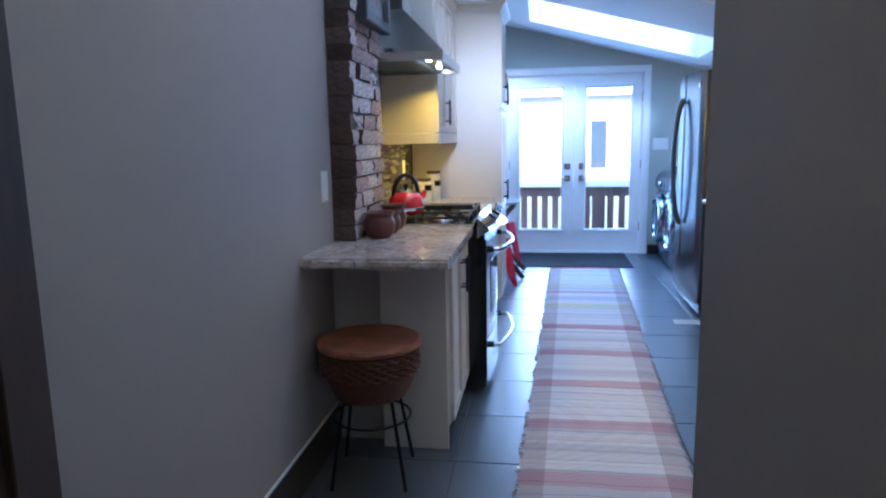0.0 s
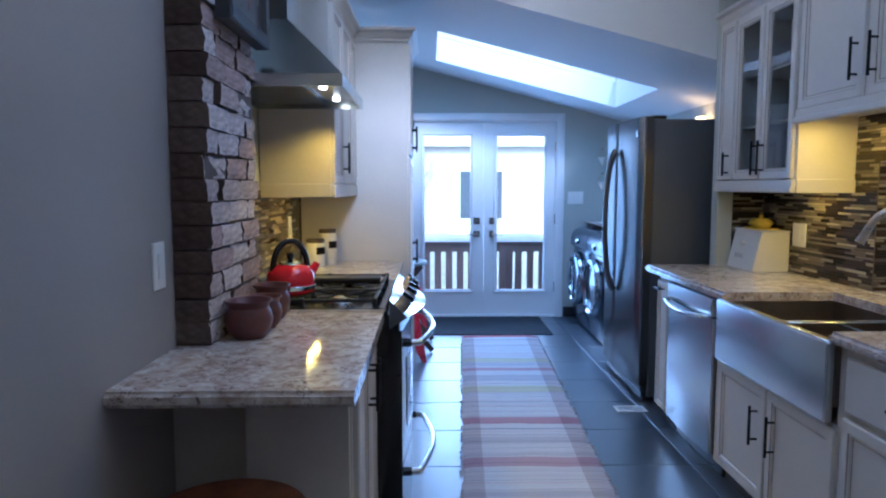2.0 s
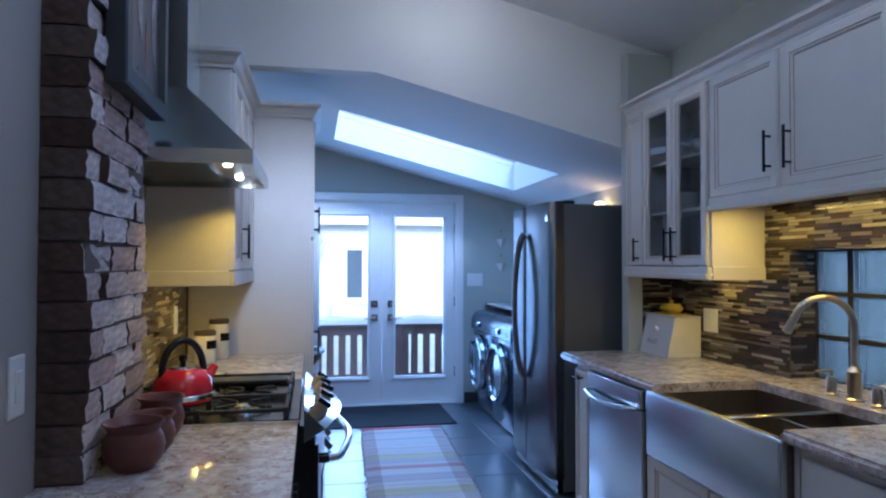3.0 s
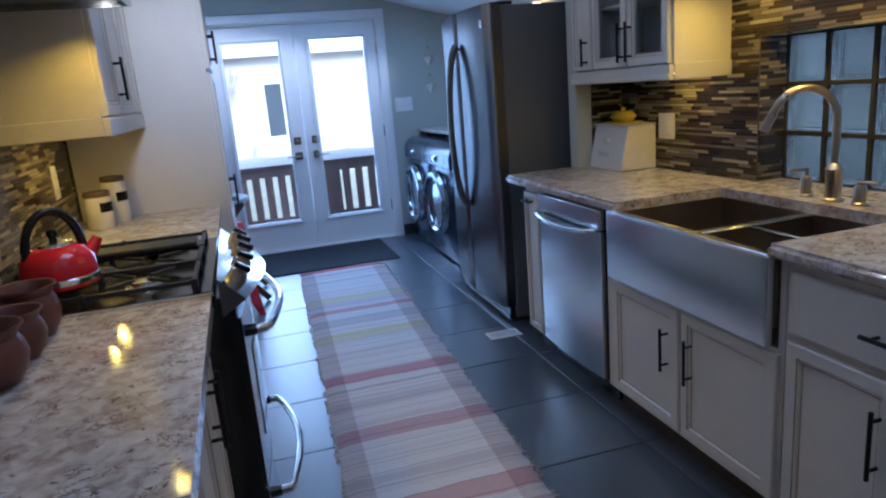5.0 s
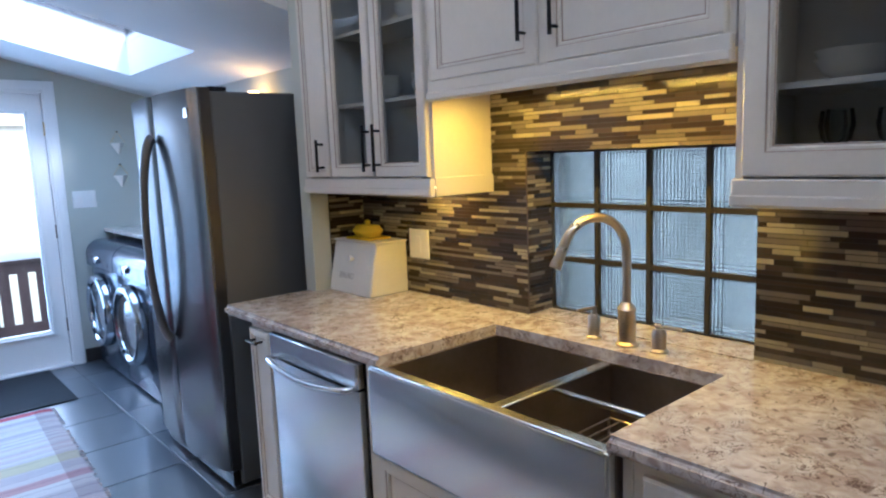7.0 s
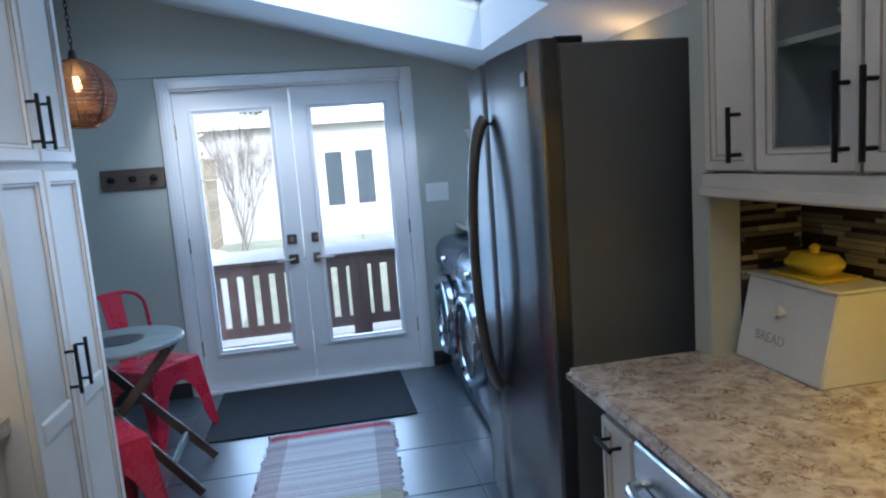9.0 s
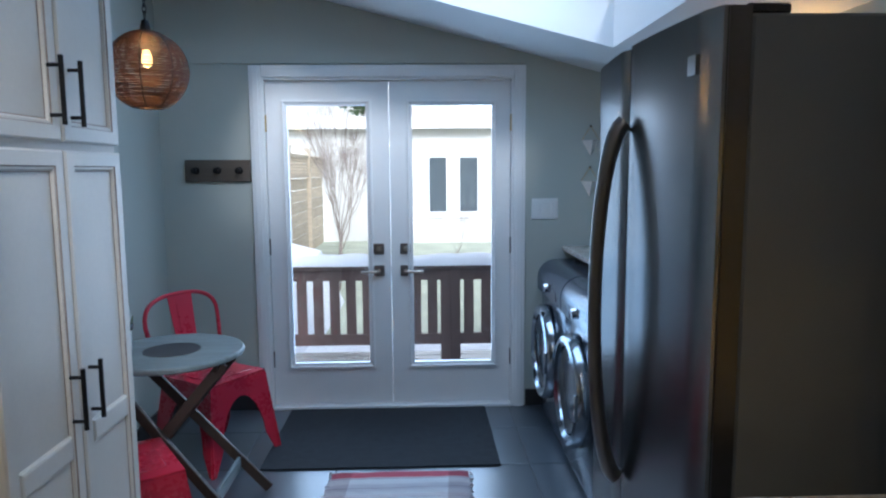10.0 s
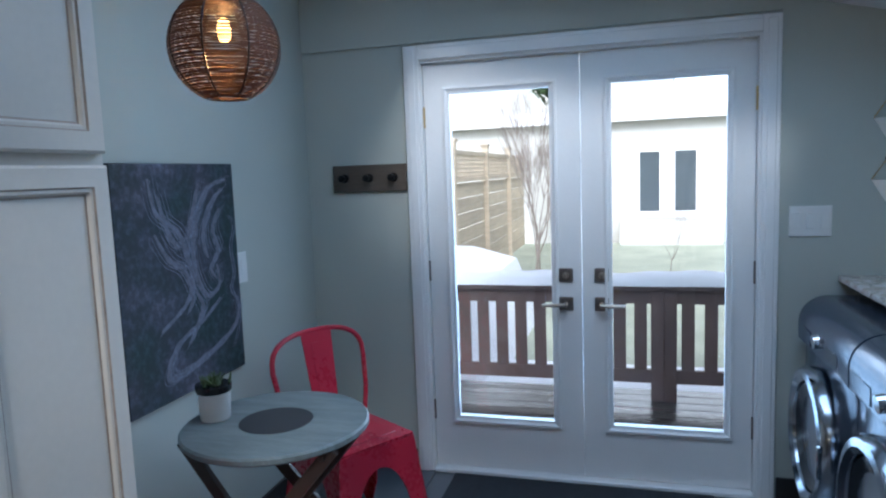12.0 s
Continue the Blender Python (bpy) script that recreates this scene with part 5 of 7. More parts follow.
# pendant of wound wire
PX0, PY0, PZ0, PR = -0.362, 6.35, 1.870, 0.147
pe = thing("pendant_lamp", (PX0, PY0, PZ0), "round bronze wire pendant lamp with a lit warm bulb", "pendant lamp")
bm = bmesh.new()
for k in range(84):
    a = radians(-66 + 144 * k / 83)
    r, z = PR * math.cos(a), PZ0 + PR * math.sin(a)
    w = 0.002 * math.sin(k * 2.3)
    tube(bm, [(PX0 + (r - 0.001) * math.cos(2 * math.pi * i / 40), PY0 + (r - 0.001) * math.sin(2 * math.pi * i / 40), z + w * math.sin(2 * math.pi * i / 40 + k)) for i in range(41)], 0.0018, 4)
tagged(part("wound_shade", bm, M_STRING, pe, "fine wound bronze wire"), kind="stuff")
for k in range(8):
    c, s = math.cos(k * math.pi / 4 + 0.2), math.sin(k * math.pi / 4 + 0.2)
    bm = bmesh.new()
    tube(bm, arc(lambda a: (PX0 + PR * math.cos(a) * c, PY0 + PR * math.cos(a) * s, PZ0 + PR * math.sin(a)), radians(-68), radians(84), 18), 0.0026, 6)
    part("rib", bm, M_BLACK, pe)
for z, r in ((PZ0 - PR * 0.92, PR * 0.38), (PZ0 + PR * 0.98, PR * 0.14)):
    bm = bmesh.new()
    tube(bm, [(PX0 + r * math.cos(2 * math.pi * i / 32), PY0 + r * math.sin(2 * math.pi * i / 32), z) for i in range(33)], 0.003, 6)
    part("ring", bm, M_BLACK, pe)
bm = bmesh.new()
lathe(bm, PX0, PY0, [(0.012, PZ0 + 0.075), (0.020, PZ0 + 0.085), (0.020, PZ0 + 0.15), (0.012, PZ0 + 0.185)], 16)
part("socket", bm, M_BLACK, pe)
bm = bmesh.new()
lathe(bm, PX0, PY0, [(0.004, PZ0 + 0.012), (0.013, PZ0 + 0.017), (0.019, PZ0 + 0.034), (0.017, PZ0 + 0.052), (0.011, PZ0 + 0.076)], 20)
part("bulb", bm, M_BULB, pe)
bm = bmesh.new()
top = roof(PX0)
nl = 22
for k in range(nl):
    z = PZ0 + 0.19 + (top - 0.03 - PZ0 - 0.19) * (k + 0.5) / nl
    h = 0.018
    ax = (1, 0) if k % 2 else (0, 1)
    tube(bm, [(PX0 + ax[0] * 0.007 * math.cos(t), PY0 + ax[1] * 0.007 * math.cos(t), z + h * math.sin(t)) for t in [2 * math.pi * i / 12 for i in range(13)]], 0.002, 5)
part("chain", bm, M_BLACK, pe)
bm = bmesh.new()
lathe(bm, PX0, PY0, [(0.05, top - 0.028), (0.055, top - 0.015), (0.055, top + 0.012)], 24)
part("canopy", bm, M_BLACK, pe)
point_lamp("pendant_bulb_lamp", (PX0, PY0, PZ0 - 0.035), 2.3, (1.0, 0.52, 0.18), 0.02)


# ---- switches and sockets ----
def plate(name, to, u0, u1, v0, v1, n, label, outlet=False):
    p = thing(name, to((u0 + u1) / 2, (v0 + v1) / 2, 0), label, "wall plate")
    bm = bmesh.new()
    loops(bm, to, u0, u1, v0, v1, [(0, 0.0), (0, 0.004), (0.004, 0.007)])
    part("cover_plate", bm, M_WHITE, p, smooth=False)
    for k in range(n):
        c = u0 + (u1 - u0) * (k + 0.5) / n
        bm = bmesh.new()
        loops(bm, to, c - 0.017, c + 0.017, (v0 + v1) / 2 - 0.034, (v0 + v1) / 2 + 0.034, [(0, 0.0065), (0.001, 0.010), (0.003, 0.011)])
        r = part("socket" if outlet else "rocker", bm, M_WHITE, p, smooth=False)
        if outlet:
            for dv in (-0.016, 0.016):
                for du in (-0.006, 0.006):
                    bm = bmesh.new()
                    loops(bm, to, c + du - 0.0015, c + du + 0.0015, (v0 + v1) / 2 + dv - 0.005, (v0 + v1) / 2 + dv + 0.005, [(0, 0.0105), (0, 0.0113)])
                    part("slot", bm, M_BLACKENAMEL, r, smooth=False)


plate("light_switch", plane_y(YD, -1), 1.341, 1.505, 1.187, 1.317, 3, "white triple light switch beside the french doors")
plate("light_switch", plane_x(XL, 1), 2.69, 2.765, 1.09, 1.22, 1, "white light switch on the hall wall")
plate("light_switch", plane_x(XN, 1), 7.155, 7.225, 1.08, 1.21, 1, "white light switch half behind the chalkboard")
plate("blank_plate", plane_x(XR - 0.008, -1), 4.335, 4.46, 1.055, 1.178, 1, "white switch plate on the mosaic beside the bread box")
plate("wall_outlet", plane_x(XR - 0.008, -1), 2.30, 2.445, 1.04, 1.165, 2, "white double socket on the mosaic", True)
plate("wall_outlet", plane_x(XN + 0.008, 1), 4.70, 4.77, 1.06, 1.20, 1, "white socket on the mosaic beside the stove", True)

# ---- things on the left counter ----
for cx, cy, r, h, lab in ((-0.648, 2.955, 0.074, 0.118, "round brown terracotta pot on the counter by the bricks"), (-0.640, 3.105, 0.062, 0.105, "small brown terracotta pot between two others"), (-0.648, 3.255, 0.066, 0.122, "terracotta pot with a paler rim beside the kettle")):
    p = thing("clay_pot", (cx, cy, CT1), lab, "pot", "clay pots by the chimney")
    z = CT1 + 0.001
    bm = bmesh.new()
    lathe(bm, cx, cy, [(r * 0.62, z), (r * 0.9, z + h * 0.22), (r * 1.0, z + h * 0.48), (r * 0.93, z + h * 0.68), (r * 0.82, z + h * 0.80), (r * 0.86, z + h * 0.88), (r * 1.0, z + h * 0.97), (r * 0.99, z + h), (r * 0.92, z + h * 0.99), (r * 0.74, z + h * 0.82), (r * 0.8, z + h * 0.5), (r * 0.5, z + h * 0.1)], 36)
    part("bowl", bm, M_TERRA, p)

ke = thing("kettle", (-0.632, 3.505, 0.954), "glossy red enamel kettle with a black arched handle", "kettle")
kx, ky, kz = -0.632, 3.505, 0.955
bm = bmesh.new()
lathe(bm, kx, ky, [(0.080, kz), (0.092, kz + 0.010), (0.095, kz + 0.045), (0.090, kz + 0.080), (0.072, kz + 0.106), (0.048, kz + 0.116)], 40)
part("body", bm, M_KETTLE, ke)
bm = bmesh.new()
lathe(bm, kx, ky, [(0.0955, kz + 0.020), (0.0965, kz + 0.034), (0.0945, kz + 0.036)], 40, cap=False)
part("band", bm, M_CHROME, ke, "steel band")
bm = bmesh.new()
lathe(bm, kx, ky, [(0.047, kz + 0.115), (0.044, kz + 0.123), (0.02, kz + 0.130), (0.012, kz + 0.134)], 28)
part("lid", bm, M_CHROME, ke)
bm = bmesh.new()
lathe(bm, kx, ky, [(0.008, kz + 0.133), (0.014, kz + 0.146), (0.012, kz + 0.156), (0.004, kz + 0.16)], 16)
part("lid_knob", bm, M_BLACKENAMEL, ke)
bm = bmesh.new()
hd_ = Vector((0.8, 0.6, 0))
tube(bm, arc(lambda a: (kx + 0.072 * math.cos(a) * hd_.x, ky + 0.072 * math.cos(a) * hd_.y, kz + 0.098 + 0.108 * math.sin(a)), radians(-8), radians(188), 22), 0.012, 10)
part("handle", bm, M_BLACKENAMEL, ke)
bm = bmesh.new()
tube(bm, [(kx + 0.085 * hd_.x, ky + 0.085 * hd_.y, kz + 0.075), (kx + 0.105 * hd_.x, ky + 0.105 * hd_.y, kz + 0.098), (kx + 0.115 * hd_.x, ky + 0.115 * hd_.y, kz + 0.112)], 0.015, 12, [0.022, 0.016, 0.014])
part("spout", bm, M_KETTLE, ke)

for cx, cy, r, h, lab in ((-0.705, 4.93, 0.054, 0.195, "tall white ceramic canister with a wooden lid"), (-0.755, 4.79, 0.057, 0.148, "short white ceramic canister with a wooden lid")):
    c = thing("canister", (cx, cy, CT1), lab, "canister", "canisters by the pantry")
    z = CT1 + 0.001
    bm = bmesh.new()
    lathe(bm, cx, cy, [(r * 0.95, z), (r, z + 0.006), (r, z + h - 0.02), (r * 0.92, z + h - 0.008)], 32)
    part("jar", bm, M_CERAMIC, c)
    bm = bmesh.new()
    lathe(bm, cx, cy, [(r * 0.9, z + h - 0.008), (r * 0.96, z + h - 0.004), (r * 0.96, z + h + 0.012), (r * 0.9, z + h + 0.016)], 32)
    part("lid", bm, M_RACKWOOD, c)
    bm = bmesh.new()
    pts = [(cx + (r + 0.001) * math.cos(a), cy + (r + 0.001) * math.sin(a)) for a in [radians(-75 + 70 * k / 8) for k in range(9)]]
    lo = [bm.verts.new((x, y, z + h * 0.5)) for x, y in pts]
    hi = [bm.verts.new((x, y, z + h * 0.5 + 0.042)) for x, y in pts]
    for k in range(8):
        bm.faces.new((lo[k], lo[k + 1], hi[k + 1], hi[k]))
    part("label", bm, M_BLACKENAMEL, c, "dark blank label")

pf = thing("picture_frame", (-0.70, 3.17, 1.86), "thick charcoal framed dark print hanging on the bricks", "picture")
to = plane_x(-0.716, 1)
bm = bmesh.new()
loops(bm, to, 2.925, 3.40, 1.865, 2.47, [(0, 0), (0, 0.045), (0.006, 0.05), (0.045, 0.05), (0.05, 0.03), (0.055, 0.028)], close=False)
part("frame", bm, M_FRAME, pf, smooth=False)
bm = bmesh.new()
loops(bm, to, 2.975, 3.35, 1.915, 2.42, [(0, 0.0), (0, 0.03)])
pr = part("print", bm, M_PHOTO, pf, smooth=False)
for u0, u1, v0, v1, m in ((2.995, 3.07, 1.94, 2.20, M_PRINTRED), (3.09, 3.16, 2.02, 2.33, M_PRINTPALE), (3.18, 3.235, 1.95, 2.12, M_PRINTRED), (3.25, 3.33, 1.98, 2.30, M_PRINTPALE)):
    bm = bmesh.new()
    ring = []
    for i in range(20):
        a = 2 * math.pi * i / 20
        k = 0.42 + 0.08 * math.sin(3 * a + u0 * 40) + 0.05 * math.sin(5 * a)
        ring.append((u0 + (u1 - u0) * (0.5 + k * math.cos(a)), v0 + (v1 - v0) * (0.5 + k * math.sin(a))))
    lo = [bm.verts.new(to(u, v, 0.0302)) for u, v in ring]
    hi = [bm.verts.new(to(u, v, 0.0312)) for u, v in ring]
    bm.faces.new(hi)
    for i in range(20):
        j = (i + 1) % 20
        bm.faces.new((lo[i], lo[j], hi[j], hi[i]))
    part("paint_patch", bm, m, pr, smooth=False)

# ---- stool under the counter end ----
so = thing("stool", (-0.60, 2.46, 0), "round tan leather stool with woven cane sides and iron legs", "stool")
sx, sy = -0.588, 2.475
bm = bmesh.new()
lathe(bm, sx, sy, [(0.196, 0.545), (0.205, 0.552), (0.206, 0.565), (0.198, 0.575), (0.16, 0.570), (0.02, 0.563)], 48)
part("seat", bm, M_LEATHER, so)
bm = bmesh.new()
lathe(bm, sx, sy, [(0.14, 0.345), (0.165, 0.39), (0.186, 0.45), (0.190, 0.545)], 48)
part("drum", bm, M_WICKER, so)
for row in range(7):
    bm = bmesh.new()
    z = 0.455 + 0.0135 * row
    n = 144
    pts = [(sx + (0.193 + 0.005 * math.sin(2 * math.pi * i / n * 24 + math.pi * (row % 2))) * math.cos(2 * math.pi * i / n), sy + (0.193 + 0.005 * math.sin(2 * math.pi * i / n * 24 + math.pi * (row % 2))) * math.sin(2 * math.pi * i / n), z + 0.003 * math.cos(2 * math.pi * i / n * 24 + math.pi * (row % 2))) for i in range(n + 1)]
    tube(bm, pts, 0.0055, 6)
    part("cane_strand", bm, M_WICKER, so)
bm = bmesh.new()
tube(bm, [(sx + 0.155 * math.cos(2 * math.pi * i / 40), sy + 0.155 * math.sin(2 * math.pi * i / 40), 0.255) for i in range(41)], 0.005, 8)
part("ring", bm, M_BLACK, so)
for a in (20, 110, 200, 290):
    c, s = math.cos(radians(a - 60)), math.sin(radians(a - 60))
    bm = bmesh.new()
    rod(bm, (sx + 0.13 * c, sy + 0.13 * s, 0.36), (sx + 0.205 * c, sy + 0.205 * s, 0.0), 0.007, seg=8)
    part("leg", bm, M_BLACK, so)

# ---- things on the right counter and in the glass cabinets ----
bb = thing("bread_box", (1.78, 4.64, CT1), "white painted bread box with a sloping front and round knob", "bread box")
B0, B1 = 4.482, 4.797
bm = bmesh.new()
prism(bm, [(1.666, CT1 + 0.001), (1.868, CT1 + 0.001), (1.868, 1.122), (1.712, 1.122)], "y", B0, B1)
bmesh.ops.bevel(bm, geom=bm.edges[:], offset=0.004, segments=2, affect="EDGES")
part("body", bm, M_BREAD, bb)
part("top", boxes((1.706, 1.870, B0 - 0.004, B1 + 0.004, 1.1225, 1.131), bevel=0.003), M_BREAD, bb)
nrm = Vector((-0.978, 0, 0.208))
p0 = Vector((1.6975, (B0 + B1) / 2, 1.052))
bm = bmesh.new()
rod(bm, p0, p0 + nrm * 0.018, 0.008, 0.014, 16)
rod(bm, p0 + nrm * 0.018, p0 + nrm * 0.026, 0.016, 0.012, 16)
part("knob", bm, M_CERAMIC, bb)
word = bpy.data.curves.new("lettering", "FONT")
word.body, word.size, word.align_x, word.extrude = "BREAD", 0.036, "CENTER", 0.0003
tmp = bpy.data.objects.new("lettering", word)
scene.collection.objects.link(tmp)
bpy.context.view_layer.update()
me = bpy.data.meshes.new_from_object(tmp.evaluated_get(bpy.context.evaluated_depsgraph_get()))
bpy.data.objects.remove(tmp)
bm = bmesh.new()
bm.from_mesh(me)
up = Vector((0.208, 0, 0.978))
bm.transform(Matrix.Translation(Vector((1.6795, 4.675, 0.968)) + nrm * 0.0016) @ Matrix(((0, up.x, nrm.x, 0), (-1, up.y, nrm.y, 0), (0, up.z, nrm.z, 0), (0, 0, 0, 1))))
part("lettering", bm, M_LETTER, bb, "faint grey printed letters", smooth=False)
bd = thing("butter_dish", (1.785, 4.655, 1.131), "glossy yellow covered butter dish on the bread box", "butter dish")
part("tray", boxes((1.725, 1.845, 4.555, 4.735, 1.1315, 1.141), bevel=0.004), M_YELLOW, bd)
part("cover", boxes((1.740, 1.830, 4.572, 4.718, 1.1415, 1.192), bevel=0.022), M_YELLOW, bd)
bm = bmesh.new()
lathe(bm, 1.785, 4.645, [(0.008, 1.188), (0.011, 1.198), (0.013, 1.208), (0.004, 1.215)], 16)
part("knob", bm, M_YELLOW, bd)


def bowl_stack(x, y, z, r, n, label):
    b = thing("bowl_stack", (x, y, z), label, "bowls", "dishes in the glass cabinets")
    for k in range(n):
        bm = bmesh.new()
        zz = z + 0.001 + 0.018 * k
        lathe(bm, x, y, [(r * 0.45, zz), (r * 0.8, zz + 0.018), (r, zz + 0.045), (r * 0.96, zz + 0.045), (r * 0.75, zz + 0.021), (r * 0.4, zz + 0.006)], 28)
        part("bowl", bm, M_CERAMIC, b)


def drinking_glass(x, y, z, r, h, stem=False):
    g = thing("drinking_glass", (x, y, z), "clear wine glass on a cabinet shelf" if stem else "clear tumbler on a cabinet shelf", "glass", "dishes in the glass cabinets")
    bm = bmesh.new()
    z += 0.001
    prof = [(r, z), (r * 0.95, z + 0.004), (0.004, z + 0.01), (0.004, z + h * 0.45), (r * 0.8, z + h * 0.58), (r, z + h * 0.78), (r * 0.85, z + h)] if stem else [(r * 0.85, z), (r, z + h), (r * 0.94, z + h), (r * 0.8, z + 0.006)]
    lathe(bm, x, y, prof, 20, cap=not stem)
    part("vessel", bm, M_CABGLASS, g)


bowl_stack(1.75, 4.15, 1.394, 0.075, 3, "stack of white bowls behind cabinet glass")
bowl_stack(1.75, 4.40, 1.394, 0.07, 2, "two white bowls behind cabinet glass")
bowl_stack(1.75, 4.13, 1.695, 0.08, 3, "stack of white bowls behind cabinet glass")
bowl_stack(1.75, 4.43, 1.695, 0.07, 4, "stack of white bowls behind cabinet glass")
bowl_stack(1.75, 4.20, 1.965, 0.085, 2, "two white bowls behind cabinet glass")
bowl_stack(1.74, 2.36, 1.605, 0.11, 3, "stack of wide white plates behind cabinet glass")
bowl_stack(1.75, 2.75, 1.605, 0.08, 2, "two white bowls behind cabinet glass")
for x, y in ((1.70, 2.76), (1.76, 2.68), (1.69, 2.62), (1.78, 2.80)):
    drinking_glass(x, y, 1.394, 0.030, 0.15, True)
for x, y in ((1.70, 2.36), (1.76, 2.30), (1.69, 2.27), (1.79, 2.40), (1.72, 2.46)):
    drinking_glass(x, y, 1.394, 0.033, 0.10)

# ---- on the floor ----
rug = thing("runner_rug", (0.45, 4.3, 0), "long striped rag runner in cream, rose and grey", "rug")
bm = bmesh.new()
nx, ny, y0, y1 = 14, 190, 1.55, 6.925
rnd = random.Random(11)
rows = []
for j in range(ny + 1):
    y = y0 + (y1 - y0) * j / ny
    cx = 0.337 + 0.046 * (y - 2.4)
    ja, jb = rnd.uniform(-0.009, 0.009), rnd.uniform(-0.009, 0.009)
    row = []
    for i in range(nx + 1):
        u = i / nx
        x = cx - 0.342 + ja * (1 - u) + jb * u + 0.684 * u
        z = 0.009 + 0.003 * noise.noise(Vector((x * 3, y * 3, 1.5))) - (0.007 if i in (0, nx) else 0)
        row.append(bm.verts.new((x, y, max(0.002, z))))
    rows.append(row)
for j in range(ny):
    for i in range(nx):
        bm.faces.new((rows[j][i], rows[j][i + 1], rows[j + 1][i + 1], rows[j + 1][i]))
part("woven_field", bm, M_RUG, rug)
bm = bmesh.new()
for j in range(330):
    y = y0 + (y1 - y0) * rnd.random()
    cx = 0.337 + 0.046 * (y - 2.4)
    s = rnd.choice((-1, 1))
    x = cx + s * 0.338
    l = rnd.uniform(0.008, 0.022)
    tube(bm, [(x, y, 0.006), (x + s * l * 0.6, y + rnd.uniform(-0.006, 0.006), 0.007), (x + s * l, y + rnd.uniform(-0.01, 0.01), 0.003)], 0.003, 4)
tagged(part("frayed_edge", bm, M_FRINGE, rug, "frayed rag ends"), kind="stuff")
solid("door_mat", boxes((-0.165, 1.05, 6.975, 7.825, 0.0005, 0.010), bevel=0.004), M_MAT, "thick charcoal fibre door mat before the french doors", "door mat")
ve = thing("floor_register", (1.147, 4.897, 0), "white slotted metal floor register", "floor vent")
bm = boxes((1.055, 1.24, 4.845, 4.860, 0.0005, 0.006), (1.055, 1.24, 4.935, 4.950, 0.0005, 0.006), (1.055, 1.068, 4.860, 4.935, 0.0005, 0.006), (1.227, 1.24, 4.860, 4.935, 0.0005, 0.006))
part("frame", bm, M_WHITE, ve, smooth=False)
for k in range(11):
    x = 1.075 + 0.0145 * k
    part("slat", boxes((x, x + 0.006, 4.860, 4.935, 0.0008, 0.005)), M_WHITE, ve, smooth=False)

# ---- breakfast corner ----
tx, ty = -0.41, 6.565
tb = thing("folding_table", (tx, ty, 0), "round weathered blue-grey bistro table with dark crossed legs", "table")
bm = bmesh.new()
lathe(bm, tx, ty, [(0.290, 0.714), (0.297, 0.720), (0.297, 0.734), (0.291, 0.740)], 56)
top_ = part("tabletop", bm, M_TABLE, tb)
bm = bmesh.new()
lathe(bm, tx, ty, [(0.117, 0.7403), (0.117, 0.7415)], 40)
part("inlay", bm, M_TABLEDARK, top_, "dark round inlay")


def plank(bm, p, q, w, t):
    p, q = Vector(p), Vector(q)
    m = Matrix.Translation((p + q) / 2) @ (q - p).to_track_quat("Z", "Y").to_matrix().to_4x4()
    b = boxes((-w / 2, w / 2, -t / 2, t / 2, -(q - p).length / 2, (q - p).length / 2), bevel=0.003)
    b.transform(m)
    me = bpy.data.meshes.new("tmp")
    b.to_mesh(me)
    b.free()
    bm.from_mesh(me)
    bpy.data.meshes.remove(me)
    return bm


for oy, s in ((-0.19, 1), (0.19, 1), (-0.16, -1), (0.16, -1)):
    bm = bmesh.new()
    plank(bm, (tx - s * 0.25, ty + oy * 0.75, 0.712), (tx + s * 0.34, ty + oy * 1.1, 0.012), 0.022, 0.042)
    part("leg", bm, M_DARKWOOD, tb)
for s in (1, -1):
    part("foot_bar", plank(bmesh.new(), (tx + s * 0.21, ty - 0.19, 0.155), (tx + s * 0.21, ty + 0.19, 0.155), 0.018, 0.045), M_TABLE if s > 0 else M_DARKWOOD, tb)
    part("cross_bar", plank(bmesh.new(), (tx - s * 0.225, ty - 0.15, 0.70), (tx - s * 0.225, ty + 0.15, 0.70), 0.02, 0.03), M_DARKWOOD, tb)

po = thing("plant_pot", (-0.62, 6.545, 0.74), "white enamel pot with a dark rim and a small succulent", "plant pot")
px, py, pz = -0.62, 6.545, 0.0375
bm = bmesh.new()
lathe(bm, px, py, [(r, z + pz) for r, z in ((0.045, 0.7035), (0.049, 0.708), (0.053, 0.81), (0.056, 0.815), (0.050, 0.815), (0.046, 0.79))], 32)
part("pot", bm, M_CERAMIC, po)
bm = bmesh.new()
lathe(bm, px, py, [(r, z + pz) for r, z in ((0.0535, 0.795), (0.057, 0.80), (0.058, 0.82), (0.050, 0.822))], 32)
part("rim", bm, M_BLACKENAMEL, po, "dark enamel rim")
bm = bmesh.new()
lathe(bm, px, py, [(r, z + pz) for r, z in ((0.046, 0.79), (0.03, 0.803), (0.005, 0.806))], 20)
part("soil", bm, M_SOIL, po)
rnd = random.Random(21)
bm = bmesh.new()
for k in range(46):
    a, t = rnd.uniform(0, 6.283), rnd.uniform(0.15, 0.8)
    d = Vector((math.cos(a) * t, math.sin(a) * t, 1)).normalized()
    p = Vector((px + rnd.gauss(0, 0.014), py + rnd.gauss(0, 0.014), 0.80 + pz))
    l = rnd.uniform(0.03, 0.075)
    tube(bm, [p, p + d * l * 0.5, p + d * l + Vector((0, 0, -0.006))], 0.004, 5, [0.0025, 0.005, 0.001])
tagged(part("foliage", bm, M_LEAF, po), kind="stuff")


